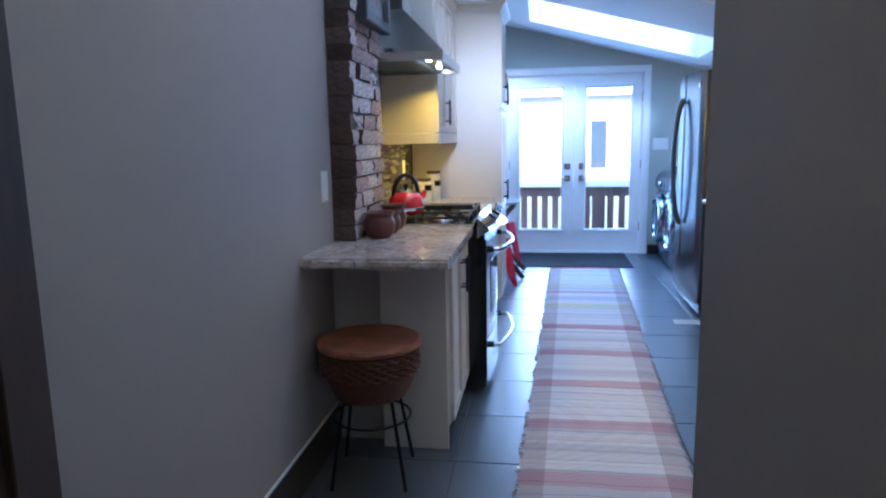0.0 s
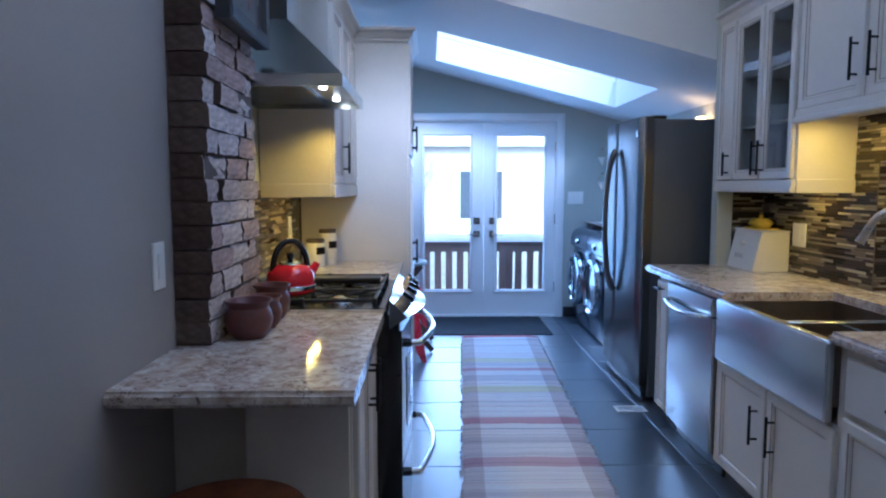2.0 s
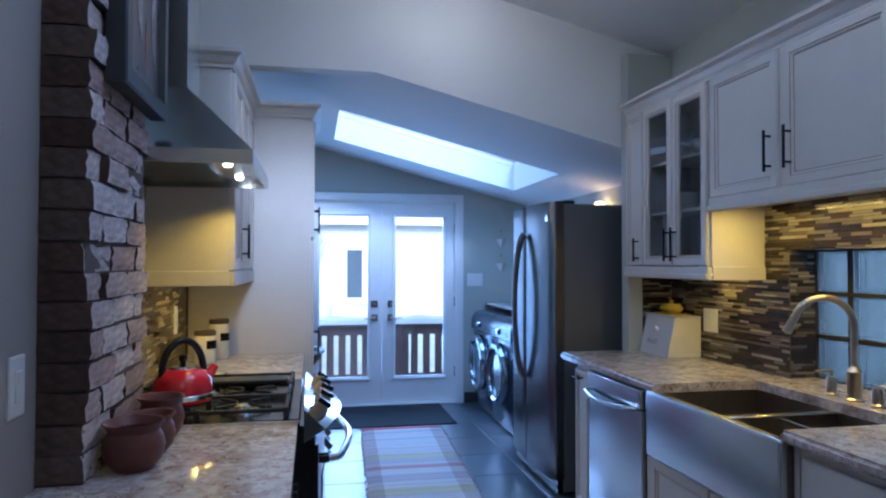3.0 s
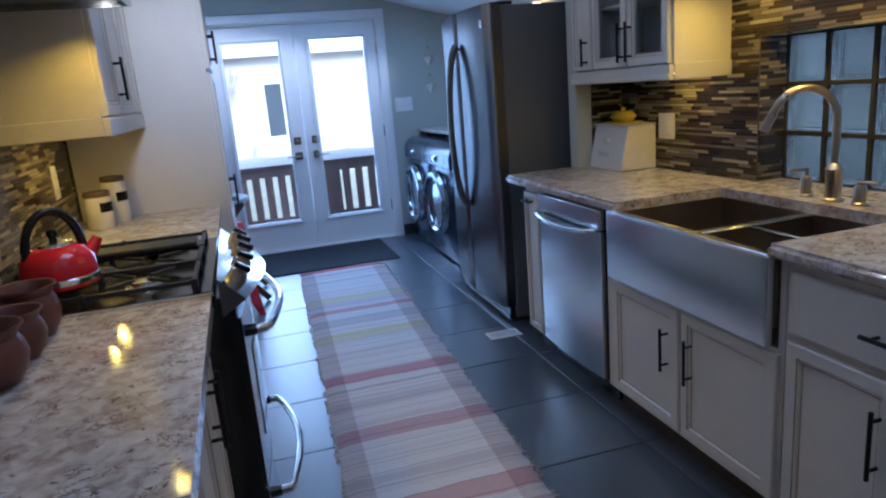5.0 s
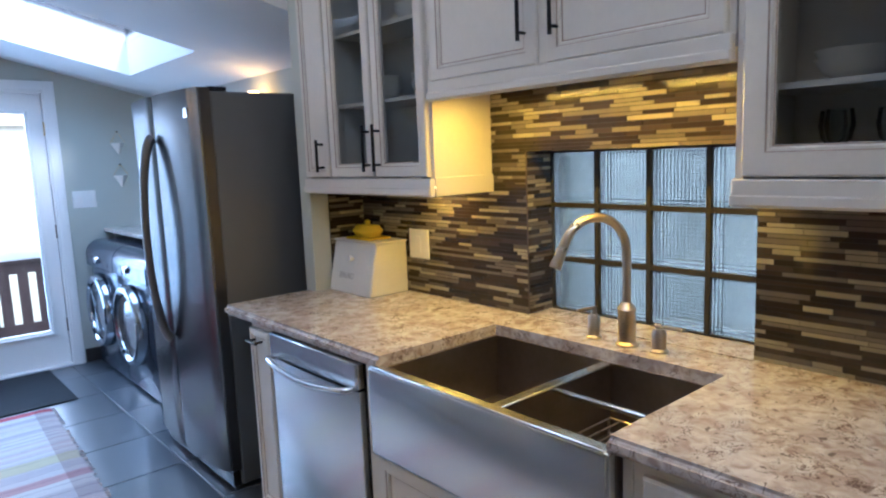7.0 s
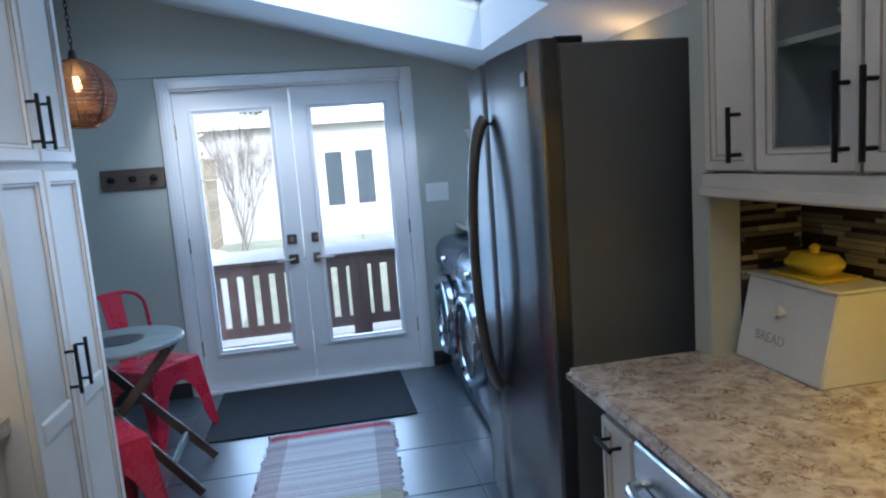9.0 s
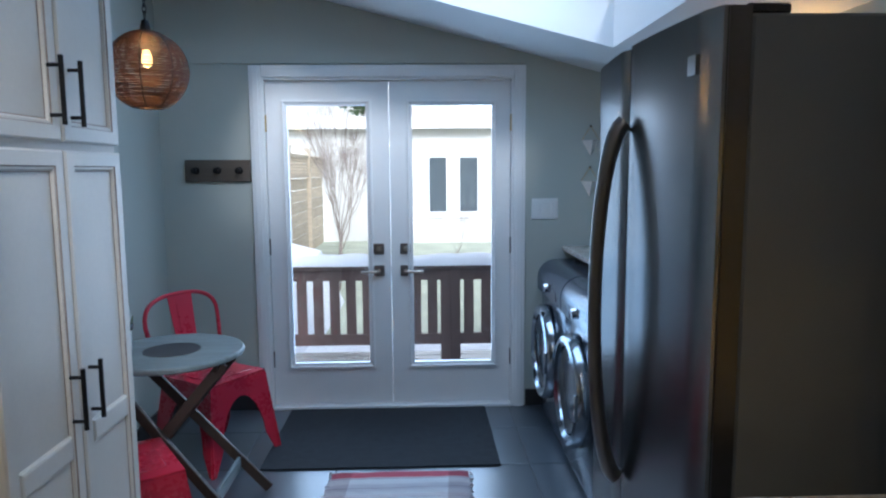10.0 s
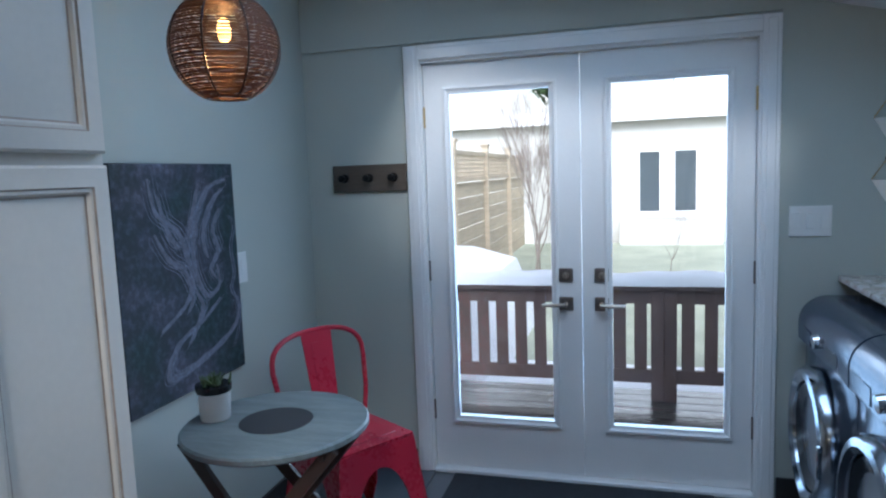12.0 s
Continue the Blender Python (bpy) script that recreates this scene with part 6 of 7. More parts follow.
def metal_chair(m, label):
    c = thing("metal_chair", (0, 0, 0), label, "chair", "red chairs round the table")
    w, zs = 0.182, 0.435
    bm = bmesh.new()
    box(bm, -w, w, -w, w, zs, zs + 0.012, bevel=0.006, seg=2)
    box(bm, -w + 0.05, w - 0.05, -w + 0.05, w - 0.05, zs + 0.0125, zs + 0.016, bevel=0.0015)
    part("seat", bm, M_RED, c)
    # four arched side sheets whose ends are the legs
    for k in range(4):
        bm = bmesh.new()
        out = [(-w, zs), (w, zs), (w + 0.055, 0.0), (w + 0.020, 0.0)]
        inner = [(0.150 - 0.150 * (1 - math.cos(a)) , 0.05 + 0.30 * math.sin(a)) for a in [math.pi / 2 * j / 8 for j in range(1, 9)]]
        pts = out + [(x * 1.0, z) for x, z in inner] + [(-x, z) for x, z in reversed(inner[:-1])] + [(-w - 0.020, 0.0), (-w - 0.055, 0.0)]
        front, backv = [], []
        for x, z in pts:
            y = -w - 0.045 * (zs - z) / zs
            front.append(bm.verts.new((x, y, z)))
            backv.append(bm.verts.new((x * 0.985, y + 0.006, z)))
        bm.faces.new(front)
        bm.faces.new(list(reversed(backv)))
        for i in range(len(pts)):
            j = (i + 1) % len(pts)
            bm.faces.new((front[i], front[j], backv[j], backv[i]))
        bm.transform(Matrix.Rotation(k * math.pi / 2, 4, "Z"))
        part("leg_frame", bm, M_RED, c, smooth=False)
    bm = bmesh.new()
    hoop = [(-w, w - 0.01, zs)] + [(-w - 0.030, w + 0.015, zs + 0.12)] + arc(lambda a: (-(w + 0.046) * math.copysign(abs(math.cos(a)) ** 0.8, math.cos(a)), w + 0.05 + 0.03 * math.sin(a), 0.70 + 0.145 * math.sin(a) ** 0.7), 0.0, math.pi, 18) + [(w + 0.030, w + 0.015, zs + 0.12), (w, w - 0.01, zs)]
    tube(bm, hoop, 0.0115, 10)
    part("back_hoop", bm, M_RED, c)
    bm = bmesh.new()
    prism(bm, [(-0.056, zs + 0.01), (0.056, zs + 0.01), (0.075, 0.845), (-0.075, 0.845)], "y", -0.0025, 0.0025)
    prism(bm, [(-0.024, zs + 0.10), (0.024, zs + 0.10), (0.032, 0.80), (-0.032, 0.80)], "y", -0.005, 0.0)
    bm.transform(Matrix.Translation((0, w - 0.005, zs)) @ Matrix.Rotation(radians(-11), 4, "X") @ Matrix.Translation((0, 0, -zs)))
    part("back_splat", bm, M_RED, c, smooth=False)
    c.matrix_basis = m
    return c


ch = metal_chair(pose(-0.437, 7.205, 0.0, 0, 0, 57), "red painted steel bistro chair in the corner by the doors")
c2_ = copy_thing(ch, pose(-0.44, 6.09, 0.0, 0, 0, 124))
tagged(c2_, "red painted steel bistro chair beside the pantry cabinet")

cb = thing("chalkboard", (XN, 6.8, 0.7), "unframed dark chalkboard with faded chalk swirls", "chalkboard")
part("board", boxes((XN + 0.001, XN + 0.022, 6.46, 7.135, 0.74, 1.58), bevel=0.002), M_CHALK, cb, smooth=False)


def chalk_band(pts, w, material, d):
    """A rubbed chalk band along a smooth curve; points are shares of the board's width and height."""
    ctl = [Vector((6.46 + 0.675 * u, 1.58 - 0.84 * v)) for u, v in pts]
    ctl = [ctl[0]] + ctl + [ctl[-1]]
    run = []
    for p0, p1, p2, p3 in zip(ctl, ctl[1:], ctl[2:], ctl[3:]):
        for k in range(8):
            t = k / 8
            run.append(0.5 * (2 * p1 + (p2 - p0) * t + (2 * p0 - 5 * p1 + 4 * p2 - p3) * t * t + (3 * p1 - p0 - 3 * p2 + p3) * t ** 3))
    bm = bmesh.new()
    prev = None
    for i in range(1, len(run) - 1):
        tan = (run[i + 1] - run[i - 1]).normalized()
        side = Vector((-tan.y, tan.x)) * w * (0.25 + 0.75 * math.sin(math.pi * i / len(run))) * (1 + 0.25 * math.sin(i * 1.7))
        cur = [bm.verts.new((XN + d, *(run[i] + side * k))) for k in (-1, 1)]
        if prev:
            bm.faces.new((prev[0], prev[1], cur[1], cur[0]))
        prev = cur
    part("chalk_stroke", bm, material, cb, smooth=False)


SWIRLS = (
    ((0.25, 0.05), (0.29, 0.20), (0.45, 0.29), (0.52, 0.40), (0.55, 0.52), (0.46, 0.62), (0.22, 0.71)),
    ((0.94, 0.07), (0.74, 0.11), (0.62, 0.24), (0.57, 0.40), (0.60, 0.52), (0.68, 0.60), (0.79, 0.56), (0.77, 0.44)),
    ((0.80, 0.62), (0.62, 0.70), (0.38, 0.78), (0.30, 0.90), (0.52, 0.89), (0.86, 0.81), (0.97, 0.71), (0.92, 0.61)),
    ((0.88, 0.11), (0.74, 0.20), (0.67, 0.33), (0.71, 0.45)),
    ((0.66, 0.08), (0.60, 0.20), (0.54, 0.32), (0.50, 0.46)),
    ((0.30, 0.12), (0.38, 0.30), (0.48, 0.37)),
    ((0.26, 0.28), (0.36, 0.40), (0.48, 0.46), (0.54, 0.58), (0.48, 0.66)),
    ((0.84, 0.20), (0.76, 0.30), (0.80, 0.40), (0.72, 0.48), (0.78, 0.54)),
    ((0.56, 0.56), (0.62, 0.64), (0.56, 0.72), (0.46, 0.80)))
for k, sw in enumerate(SWIRLS):
    chalk_band(sw, 0.013, M_CHALKHAZE, 0.0224 + 0.0002 * k)
    for i, (du, dv, w) in enumerate(((0.035, -0.010, 0.0024), (-0.028, 0.012, 0.0018), (0.060, -0.022, 0.0014), (-0.052, 0.020, 0.0014), (0.012, 0.004, 0.0026))):
        chalk_band([(u + du * (1 - 0.5 * j / len(sw)), v + dv) for j, (u, v) in enumerate(sw)], w, M_CHALKLINE, 0.0244 + 0.0001 * (5 * (k % 3) + i))
for du in (0.0, 0.022):
    chalk_band(((0.90 + du, 0.24), (0.955 + du, 0.30), (0.91 + du, 0.40), (0.93 + du, 0.52), (0.89 + du, 0.60), (0.955 + du, 0.68), (0.935 + du, 0.80), (0.86 + du, 0.90)), 0.003, M_CHALKLINE, 0.0262)

hk = thing("hook_rack", (-0.55, YD, 1.5), "short old wooden coat rack with three dark hooks", "coat rack")
part("board", boxes((-0.757, -0.366, YD - 0.022, YD - 0.0005, 1.432, 1.565), bevel=0.004), M_RACKWOOD, hk)
for x in (-0.69, -0.56, -0.43):
    bm = bmesh.new()
    lathe(bm, 0, 0, [(0.022, 0.0), (0.022, 0.005), (0.009, 0.008), (0.008, 0.035), (0.017, 0.042), (0.017, 0.05), (0.008, 0.055)], 18)
    bm.transform(Matrix.Translation((x, YD - 0.022, 1.50)) @ Matrix.Rotation(radians(90), 4, "X"))
    part("hook", bm, M_BLACK, hk)

for z in (1.635, 1.385):
    w = thing("wall_planter", (1.70, YD, z), "small white pyramid wall planter hung on a brass wire", "wall planter", "planters beside the doors")
    bm = bmesh.new()
    a = [bm.verts.new(v) for v in ((1.645, YD - 0.002, z + 0.035), (1.755, YD - 0.002, z + 0.035), (1.70, YD - 0.065, z + 0.035), (1.70, YD - 0.006, z - 0.06))]
    for f in ((0, 1, 2), (0, 2, 3), (2, 1, 3), (1, 0, 3)):
        bm.faces.new([a[i] for i in f])
    part("pyramid", bm, M_CERAMIC, w, smooth=False)
    bm = bmesh.new()
    for x in (1.645, 1.755):
        rod(bm, (x, YD - 0.006, z + 0.035), (1.70, YD - 0.006, z + 0.12), 0.0018, seg=6)
    part("wire", bm, M_BRASS, w)
    bm = bmesh.new()
    rod(bm, (1.70, YD, z + 0.12), (1.70, YD - 0.012, z + 0.12), 0.007, seg=12)
    part("peg", bm, M_RACKWOOD, w)


# ---- outdoors ----
structure("ground", boxes((-60, 60, 8.0, 120, -0.72, -0.62)), M_GRASS, "thin winter lawn", "ground")
structure("backdrop", boxes((-90, 90, 117.0, 117.2, -0.7, 45)), M_HAZE, "bright white overcast sky over the gardens", "sky")
dk = thing("deck", (0.4, 8.8, -0.2), "wet brown timber deck outside the doors", "deck", kind="structure")
for k in range(14):
    y = 8.02 + 0.145 * k
    part("board", boxes((-2.6, 3.4, y, y + 0.138, -0.27, -0.235), bevel=0.004), M_DECK, dk, smooth=False)
part("joist", boxes((-2.6, 3.4, 8.05, 8.10, -0.62, -0.271), (-2.6, 3.4, 9.9, 9.95, -0.62, -0.271)), M_DECK, dk, smooth=False)


def railing(x0, x1, y, label):
    r = thing("deck_railing", ((x0 + x1) / 2, y, -0.165), label, "railing", "deck railing panels")
    part("post", boxes((x0, x0 + 0.09, y - 0.045, y + 0.045, -0.235, 0.60), bevel=0.005), M_RAILWOOD, r, smooth=False)
    part("post", boxes((x1 - 0.09, x1, y - 0.045, y + 0.045, -0.235, 0.60), bevel=0.005), M_RAILWOOD, r, smooth=False)
    part("top_rail", boxes((x0, x1, y - 0.06, y + 0.06, 0.60, 0.64), bevel=0.004), M_RAILWOOD, r, smooth=False)
    part("upper_rail", boxes((x0 + 0.09, x1 - 0.09, y - 0.02, y + 0.02, 0.50, 0.598)), M_RAILWOOD, r, smooth=False)
    part("lower_rail", boxes((x0 + 0.09, x1 - 0.09, y - 0.02, y + 0.02, -0.10, 0.0)), M_RAILWOOD, r, smooth=False)
    n = max(2, int((x1 - x0 - 0.18) / 0.145))
    for k in range(n):
        xc = x0 + 0.09 + (x1 - x0 - 0.18) * (k + 0.5) / n
        part("slat", boxes((xc - 0.045, xc + 0.045, y - 0.012, y + 0.012, 0.0, 0.50), bevel=0.002), M_RAILWOOD, r, smooth=False)
    return r


for x0, x1 in ((-2.55, -0.75), (-0.75, 0.92), (0.92, 2.05), (2.05, 3.35)):
    railing(x0, x1, 9.8, "brown stained timber railing with wide slats and snow on top")
bm = bmesh.new()
prev = None
for k in range(61):
    x = -2.55 + 5.9 * k / 60
    h, w = 0.095 + 0.010 * math.sin(k * 0.55) + 0.006 * math.sin(k * 1.7), 0.088 + 0.006 * math.sin(k * 0.8)
    ring = [bm.verts.new((x, 9.8 + w * math.cos(a), 0.640 + h * max(0.0, math.sin(a)) ** 0.55)) for a in [math.pi * i / 10 for i in range(11)]]
    if prev:
        for i in range(10):
            bm.faces.new((prev[i], prev[i + 1], ring[i + 1], ring[i]))
        bm.faces.new((prev[10], prev[0], ring[0], ring[10]))
    else:
        bm.faces.new(ring)
    prev = ring
bm.faces.new(list(reversed(prev)))
solid("snow_cap", bm, M_SNOW, "bank of snow lying on the deck railing", "snow", kind="stuff")
bx = thing("snow_bank", (-1.9, 12.5, -0.62), "heaped snow on a low garden bed by the fence", "snow bank")
bm = bmesh.new()
prism(bm, [(-2.9, -0.62), (-0.6, -0.62), (-0.95, 0.22), (-1.6, 0.40), (-2.4, 0.42), (-2.9, 0.3)], "y", 10.6, 14.5)
part("snow", bm, M_SNOW, bx)


bm = bmesh.new()
prev = None
for j in range(13):
    y = 9.97 + 2.1 * j / 12
    ring = []
    for i in range(25):
        x = -2.1 + 5.6 * i / 24
        rise = 0.20 * (1 - (j / 12) ** 2) + 0.05 * noise.noise(Vector((x * 1.3, y * 1.3, 0.4)))
        ring.append(bm.verts.new((x, y, -0.615 + max(0.0, rise) if j < 12 else -0.63)))
    if prev:
        for i in range(24):
            bm.faces.new((prev[i], prev[i + 1], ring[i + 1], ring[i]))
    prev = ring
solid("snow_drift", bm, M_SNOW, "drift of old snow on the lawn behind the railing", "snow", kind="stuff")

def fence_panel(y0, y1, x, top):
    """Wide horizontal boards between square posts, a middle rail and a lattice strip on top."""
    f = thing("garden_fence", (x, (y0 + y1) / 2, -0.62), "pale timber board fence panel with a lattice top and square posts", "fence", "fence panels along the garden")
    post = part("post", boxes((x - 0.05, x + 0.08, y0 - 0.065, y0 + 0.065, -0.62, top + 0.14), bevel=0.006), M_FENCE, f, smooth=False)
    part("post_cap", boxes((x - 0.075, x + 0.105, y0 - 0.09, y0 + 0.09, top + 0.141, top + 0.20), bevel=0.012), M_FENCE, post, smooth=False)
    for z in (top - 0.53, top - 0.05):
        part("rail", boxes((x - 0.01, x + 0.05, y0 + 0.066, y1 - 0.066, z, z + 0.07)), M_FENCE, f, smooth=False)
    n = 7
    h = (top - 0.54 + 0.58) / n
    for k in range(n):
        part("board", boxes((x - 0.035, x - 0.012, y0 + 0.066, y1 - 0.066, -0.58 + h * k, -0.58 + h * k + h - 0.014), bevel=0.003), M_FENCE, f, smooth=False)
    bm = bmesh.new()
    for k in range(34):
        y = y0 + 0.09 + (y1 - y0 - 0.18) * k / 33
        box(bm, x - 0.006, x + 0.004, y - 0.014, y + 0.014, top - 0.46, top - 0.05)
    for k in range(6):
        z = top - 0.44 + 0.075 * k
        box(bm, x + 0.005, x + 0.013, y0 + 0.07, y1 - 0.07, z - 0.014, z + 0.014)
    part("lattice", bm, M_FENCE, f, "square wooden lattice", smooth=False)


for k in range(5):
    fence_panel(10.3 + 2.66 * k, 12.96 + 2.66 * k, -2.2, 1.87)

structure("neighbour_wall", boxes((3.3, 3.5, -2, 7.9, -0.62, 6.0)), M_STUCCO, "pale rendered wall of the neighbouring house", "wall")
# garage across the garden
ga = thing("garden_garage", (1.5, 24.0, -0.62), "pale rendered garage with two tall dark glazed doors", "garage")
part("wall", boxes((-9.0, 9.0, 24.0, 29.0, -0.62, 2.85)), M_STUCCO, ga, smooth=False)
part("roof", boxes((-9.3, 9.3, 23.7, 29.3, 2.85, 3.05)), M_ROOF, ga, smooth=False)
part("fascia", boxes((-9.3, 9.3, 23.66, 23.70, 2.72, 3.06)), M_TRIM, ga, smooth=False)
for x0, x1 in ((0.92, 1.44), (1.84, 2.38)):
    bm = bmesh.new()
    loops(bm, plane_y(24.0, -1), x0 - 0.17, x1 + 0.17, 0.08, 2.05, [(0, 0), (0, 0.05), (0.17, 0.05), (0.18, 0.0)], close=False)
    gd = part("window", bm, M_TRIM, ga, smooth=False)
    part("pane", boxes((x0, x1, 23.985, 24.01, 0.25, 1.87)), M_DARKPANE, gd, smooth=False)
part("doorstep", boxes((0.4, 3.0, 23.4, 24.0, -0.62, 0.02)), M_STUCCO, ga, smooth=False)
# house beyond it
ho = thing("distant_house", (-6, 45, -0.6), "pale two-storey house behind the garage", "house")
part("wall", boxes((-14, 3.0, 45, 54, -0.6, 7.0)), M_STUCCO, ho, smooth=False)
bm = bmesh.new()
prism(bm, [(-14.5, 7.0), (3.5, 7.0), (-5.5, 10.5)], "y", 44.6, 54.4)
part("roof", bm, M_ROOF, ho, smooth=False)


def bare_tree(x, y, h, label, seed, leaf=0, spread=0.5):
    rnd = random.Random(seed)
    t = thing("bare_tree", (x, y, -0.62), label, "tree")
    bm = bmesh.new()
    tips = []

    def grow(p, d, length, r, depth):
        q = p + d * length
        mid = (p + q) / 2 + Vector((rnd.uniform(-1, 1), rnd.uniform(-1, 1), 0)) * length * 0.08
        tube(bm, [p, mid, q], r, 6, [r, r * 0.85, r * 0.65])
        tips.append(q)
        if depth:
            for k in range(rnd.choice((2, 3, 3) if spread > 0.35 else (3, 4))):
                nd = (d + Vector((rnd.uniform(-1, 1), rnd.uniform(-1, 1), rnd.uniform(-0.1, 0.6))) * spread).normalized()
                grow(q, nd, length * rnd.uniform(0.6, 0.85), r * 0.6, depth - 1)
    grow(Vector((x, y, -0.62)), Vector((0.05, 0, 1)), h * 0.30, 0.015 * h / 2.5, 5 if not leaf else 4)
    part("trunk", bm, M_BARK, t)
    if leaf:
        bm = bmesh.new()
        for k in range(leaf):
            c = rnd.choice(tips) + Vector((rnd.gauss(0, 0.3), rnd.gauss(0, 0.3), rnd.gauss(0, 0.2)))
            s = rnd.uniform(0.1, 0.25)
            a = Vector((rnd.uniform(-1, 1), rnd.uniform(-1, 1), rnd.uniform(-1, 1))).normalized()
            b = a.orthogonal().normalized()
            vs = [bm.verts.new(c + a * s), bm.verts.new(c + b * s * 0.5), bm.verts.new(c - a * s), bm.verts.new(c - b * s * 0.5)]
            bm.faces.new(vs)
        part("crown", bm, M_LEAF, t, smooth=False)


bare_tree(-0.62, 14.0, 2.9, "bare climbing shrub in front of the timber fence", 3, spread=0.3)
bare_tree(-0.80, 15.6, 3.0, "bare climbing shrub in front of the timber fence", 5, spread=0.3)
bare_tree(-0.98, 16.9, 2.8, "bare climbing shrub in front of the timber fence", 12, spread=0.3)
bare_tree(1.35, 17.0, 1.5, "small bare garden sapling on the lawn", 7, spread=0.55)
bare_tree(-1.2, 38.0, 8.5, "tall leafy evergreen tree behind the garage", 9, leaf=1500, spread=0.6)


# ---- bricks of the chimney ----
chim = structure("wall_chimney", boxes((-0.95, -0.732, 2.846, 3.374, 0, vault(-0.95))), M_MORTAR, "old exposed brick chimney breast, unevenly laid", "chimney")
rnd = random.Random(2)
BRICKS = []
for k in range(10):
    bm = boxes((-0.5, 0.5, -0.5, 0.5, -0.5, 0.5))
    bmesh.ops.subdivide_edges(bm, edges=bm.edges, cuts=3, use_grid_fill=True)
    for v in bm.verts:
        ends = sum(abs(c) > 0.49 for c in v.co)
        pull = (0, 0, 0.014, 0.035)[ends]
        v.co = v.co * (1 - pull) + Vector((rnd.uniform(-0.035, 0.035), rnd.uniform(-0.012, 0.012), rnd.uniform(-0.022, 0.022)))
    bm.normal_update()
    # room-facing sides take the pale palette, as if lit; the rest stay shaded
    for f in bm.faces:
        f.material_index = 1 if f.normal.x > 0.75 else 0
    BRICKS.append(mesh_of("brick", bm, [M_BRICK, M_BRICK_LIT], smooth=True))
z, course = CT1 + 0.004, 0
while z < vault(-0.72) - 0.03:
    h = rnd.uniform(0.062, 0.069)
    y = 2.838
    lens = [0.205, 0.215, 0.10] if course % 2 else [0.10, 0.205, 0.215]
    if rnd.random() < 0.2:
        lens = [0.15, 0.20, 0.17]
    for i, l in enumerate(lens):
        l += rnd.uniform(-0.012, 0.008)
        y1 = min(3.388, y + l)
        if y1 - y > 0.04:
            out = rnd.uniform(-0.012, 0.009)
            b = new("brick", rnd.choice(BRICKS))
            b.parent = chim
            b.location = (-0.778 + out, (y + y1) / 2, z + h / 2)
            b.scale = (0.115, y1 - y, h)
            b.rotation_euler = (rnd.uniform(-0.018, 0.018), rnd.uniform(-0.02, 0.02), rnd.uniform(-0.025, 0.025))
        y = y1 + rnd.uniform(0.004, 0.009)
    z += h + rnd.uniform(0.003, 0.008)
    course += 1

# ---- mosaic strips ----
bm = boxes((-0.5, 0.5, -0.5, 0.5, -0.5, 0.5), bevel=0.0)
STRIP = mesh_of("mosaic_tile", bm, M_MOSAIC_PIECE)


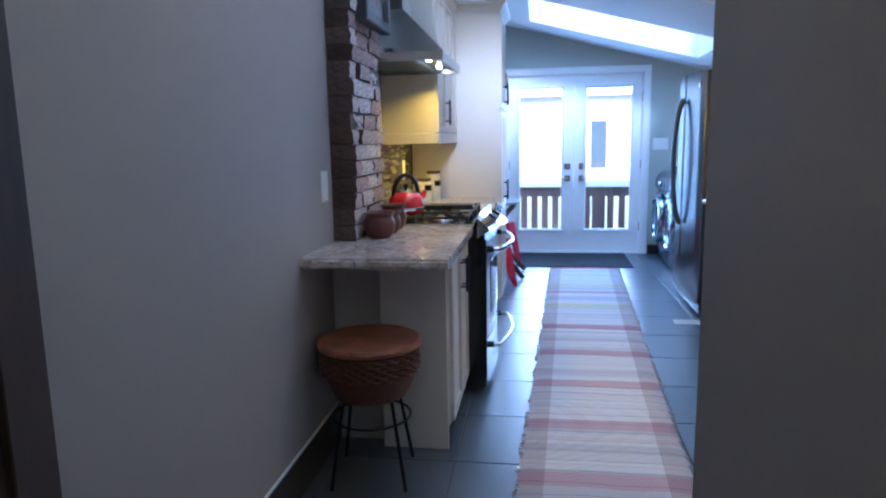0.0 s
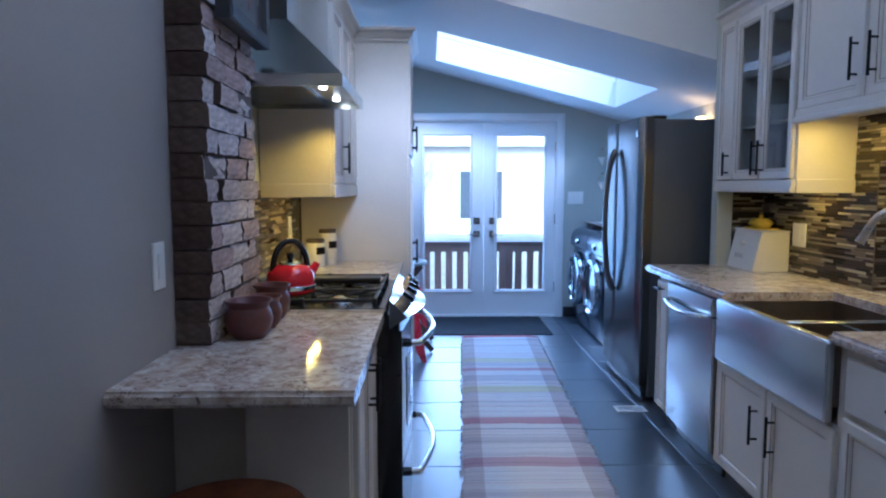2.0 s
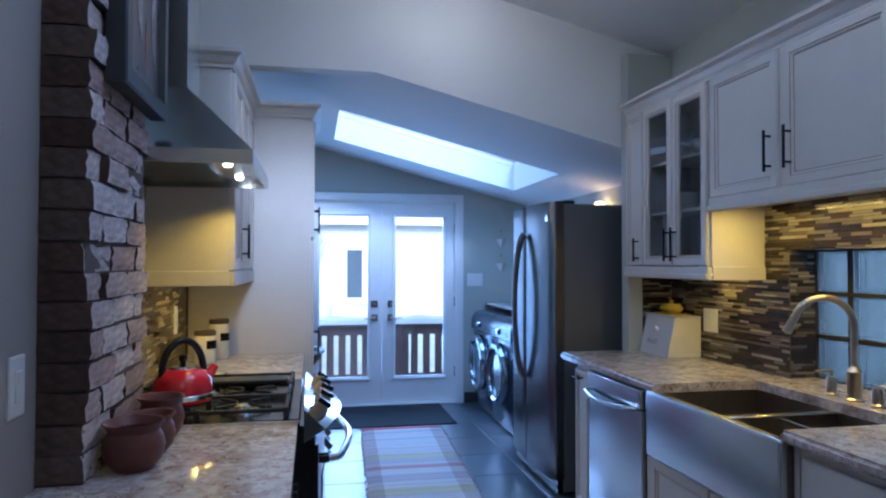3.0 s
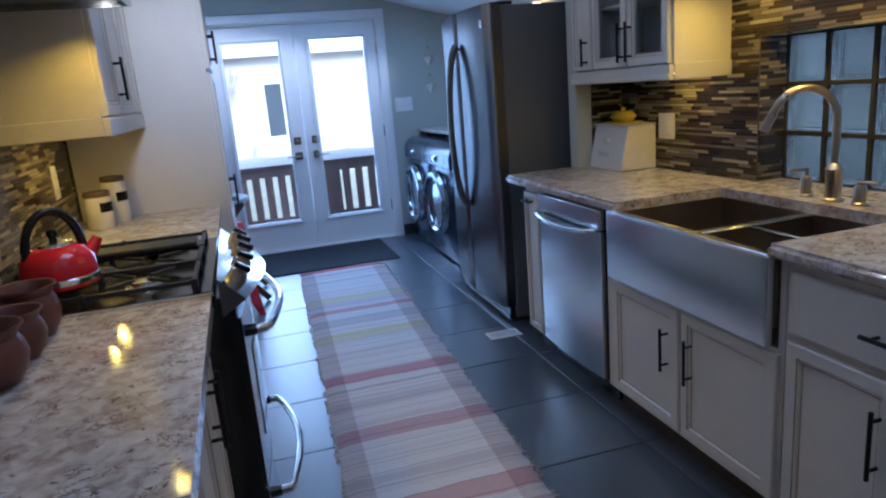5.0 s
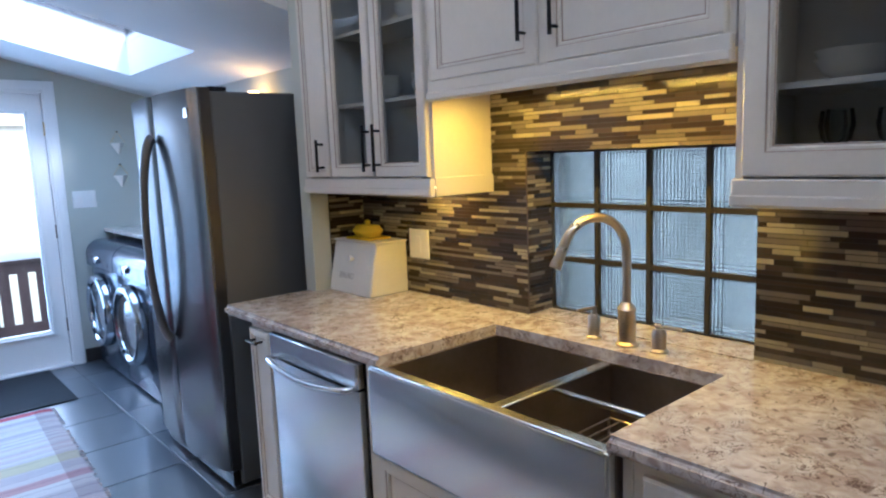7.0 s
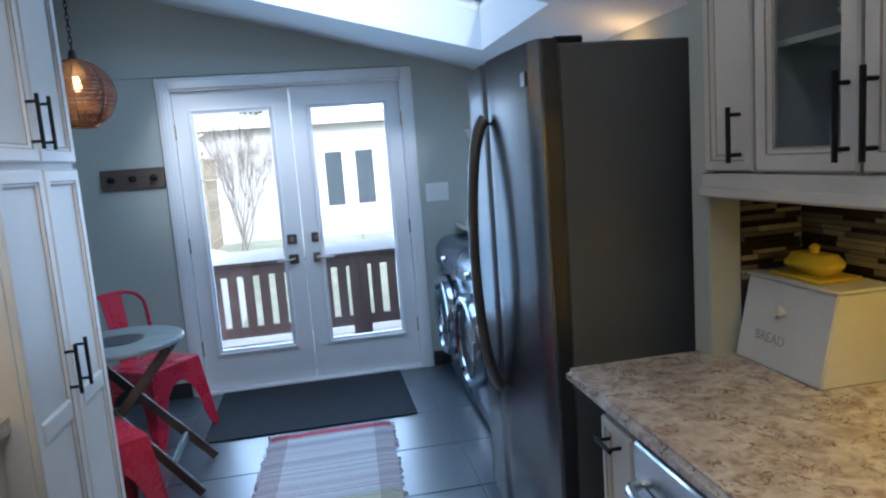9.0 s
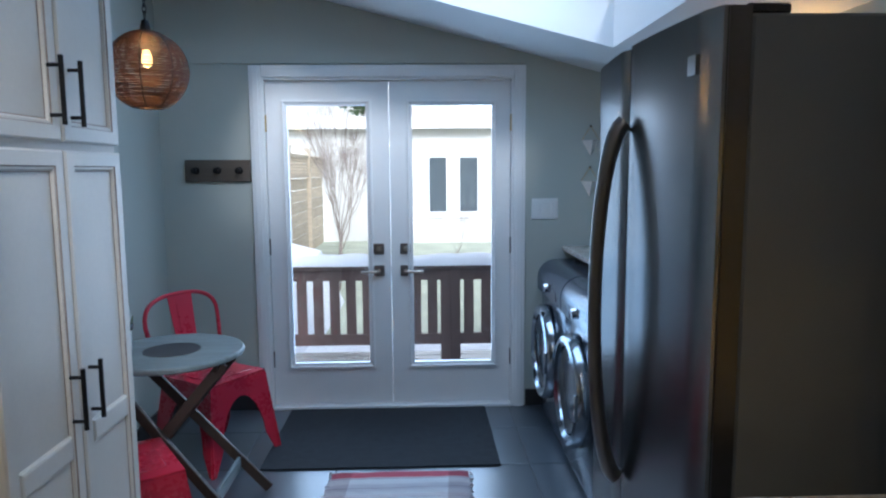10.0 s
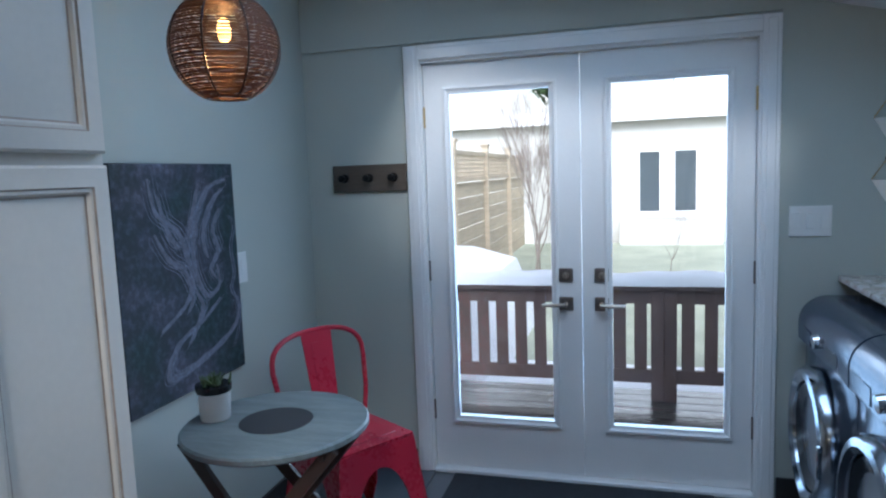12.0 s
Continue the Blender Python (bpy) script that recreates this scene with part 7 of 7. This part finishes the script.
def mosaic(parent, to, u0, u1, v0, v1, seed, pick=None):
    """Rows of long thin strips; those inside pick=(u from, u to, v to) are pieces of their own, the rest one joined part."""
    rnd = random.Random(seed)
    vs, fs, made = [], [], 0
    v = v0
    while v < v1 - 0.004:
        h = min(rnd.choice((0.012, 0.012, 0.0155)), v1 - v)
        u = u0 - rnd.uniform(0, 0.1)
        while u < u1:
            l = rnd.choice((0.07, 0.10, 0.10, 0.15, 0.15))
            a, b = max(u, u0), min(u + l, u1)
            if b - a > 0.006:
                d = rnd.uniform(0.0045, 0.0072)
                if pick and made < 300 and pick[0] < a and b < pick[1] and v + h < pick[2]:
                    ob = new("mosaic_tile", STRIP)
                    ob.parent = parent
                    lo, hi = to(a + 0.0010, v + 0.0010, -0.001), to(b - 0.0010, v + h - 0.0010, d)
                    ob.location = (lo + hi) / 2
                    ob.scale = [abs(c) for c in (hi - lo)]
                    made += 1
                else:
                    n = len(vs)
                    for uu, vv in ((a + 0.0010, v + 0.0010), (b - 0.0010, v + 0.0010), (b - 0.0010, v + h - 0.0010), (a + 0.0010, v + h - 0.0010)):
                        vs.append(to(uu, vv, -0.001))
                        vs.append(to(uu, vv, d))
                    fs.append((n + 1, n + 3, n + 5, n + 7))
                    for i in range(4):
                        j = (i + 1) % 4
                        fs.append((n + 2 * i, n + 2 * j, n + 2 * j + 1, n + 2 * i + 1))
            u += l
        v += h
    bm = bmesh.new()
    c0, c1 = to(u0, v0, 0.0002), to(u1, v1, 0.0022)
    box(bm, min(c0.x, c1.x), max(c0.x, c1.x), min(c0.y, c1.y), max(c0.y, c1.y), v0, v1)
    part("mortar_bed", bm, M_DARKGROUT, parent, smooth=False)
    me = bpy.data.meshes.new("mosaic_field")
    me.from_pydata([tuple(p) for p in vs], [], fs)
    me.materials.append(M_MOSAIC)
    ob = new("mosaic_field", me)
    ob.parent = parent
    tagged(ob, "thin glass and stone mosaic strips", kind="stuff")


wr, wst, wlf = bpy.data.objects["wall_right"], bpy.data.objects["wall_stub"], bpy.data.objects["wall_left"]
MX = plane_x(XR - 0.001, -1)
mosaic(wr, MX, 3.797, 4.803, CT1 + 0.001, 1.374, 1, (3.80, 4.46, 1.34))
mosaic(wr, MX, 2.937, 3.963, 1.480, 1.689, 2)
mosaic(wr, MX, 2.937, 3.003, 1.374, 1.480, 9)
mosaic(wr, MX, 3.797, 3.963, 1.374, 1.480, 8)
mosaic(wr, MX, 1.31, 3.003, CT1 + 0.001, 1.374, 3)
mosaic(wst, plane_y(4.804, -1), 1.69, 1.872, CT1 + 0.001, 1.374, 4)
mosaic(wr, plane_y(3.7975, -1), 1.873, 1.999, 0.91, 1.479, 5)
mosaic(wlf, plane_x(XN + 0.001, 1), 3.39, 5.066, CT1 + 0.001, 1.354, 6)
bm = boxes((1.871, 1.8735, 3.792, 3.797, 0.91, 1.48), (XN + 0.001, XN + 0.012, 5.066, 5.080, CT1 + 0.001, 1.354))
structure("trim_mosaic", bm, M_DARKWOOD, "dark edge strip of the mosaic", "trim")

# ---- floor tiles ----
bm = boxes((0, 0.484, 0, 0.4815, -0.0125, 0.0), bevel=0.0015)
TILE = mesh_of("floor_tile", bm, M_SLATE)
for i in range(-2, 5):
    for j in range(-10, 11):
        x0, y0 = -0.27 + 0.4905 * i + 0.003, 2.61 + 0.4875 * j + 0.003
        if x0 > 2.05 or x0 + 0.484 < -1.0 or y0 > 7.98 or y0 + 0.48 < -2.3:
            continue
        t = new("floor_tile", TILE)
        t.parent = floor
        t.location = (x0, y0, 0)
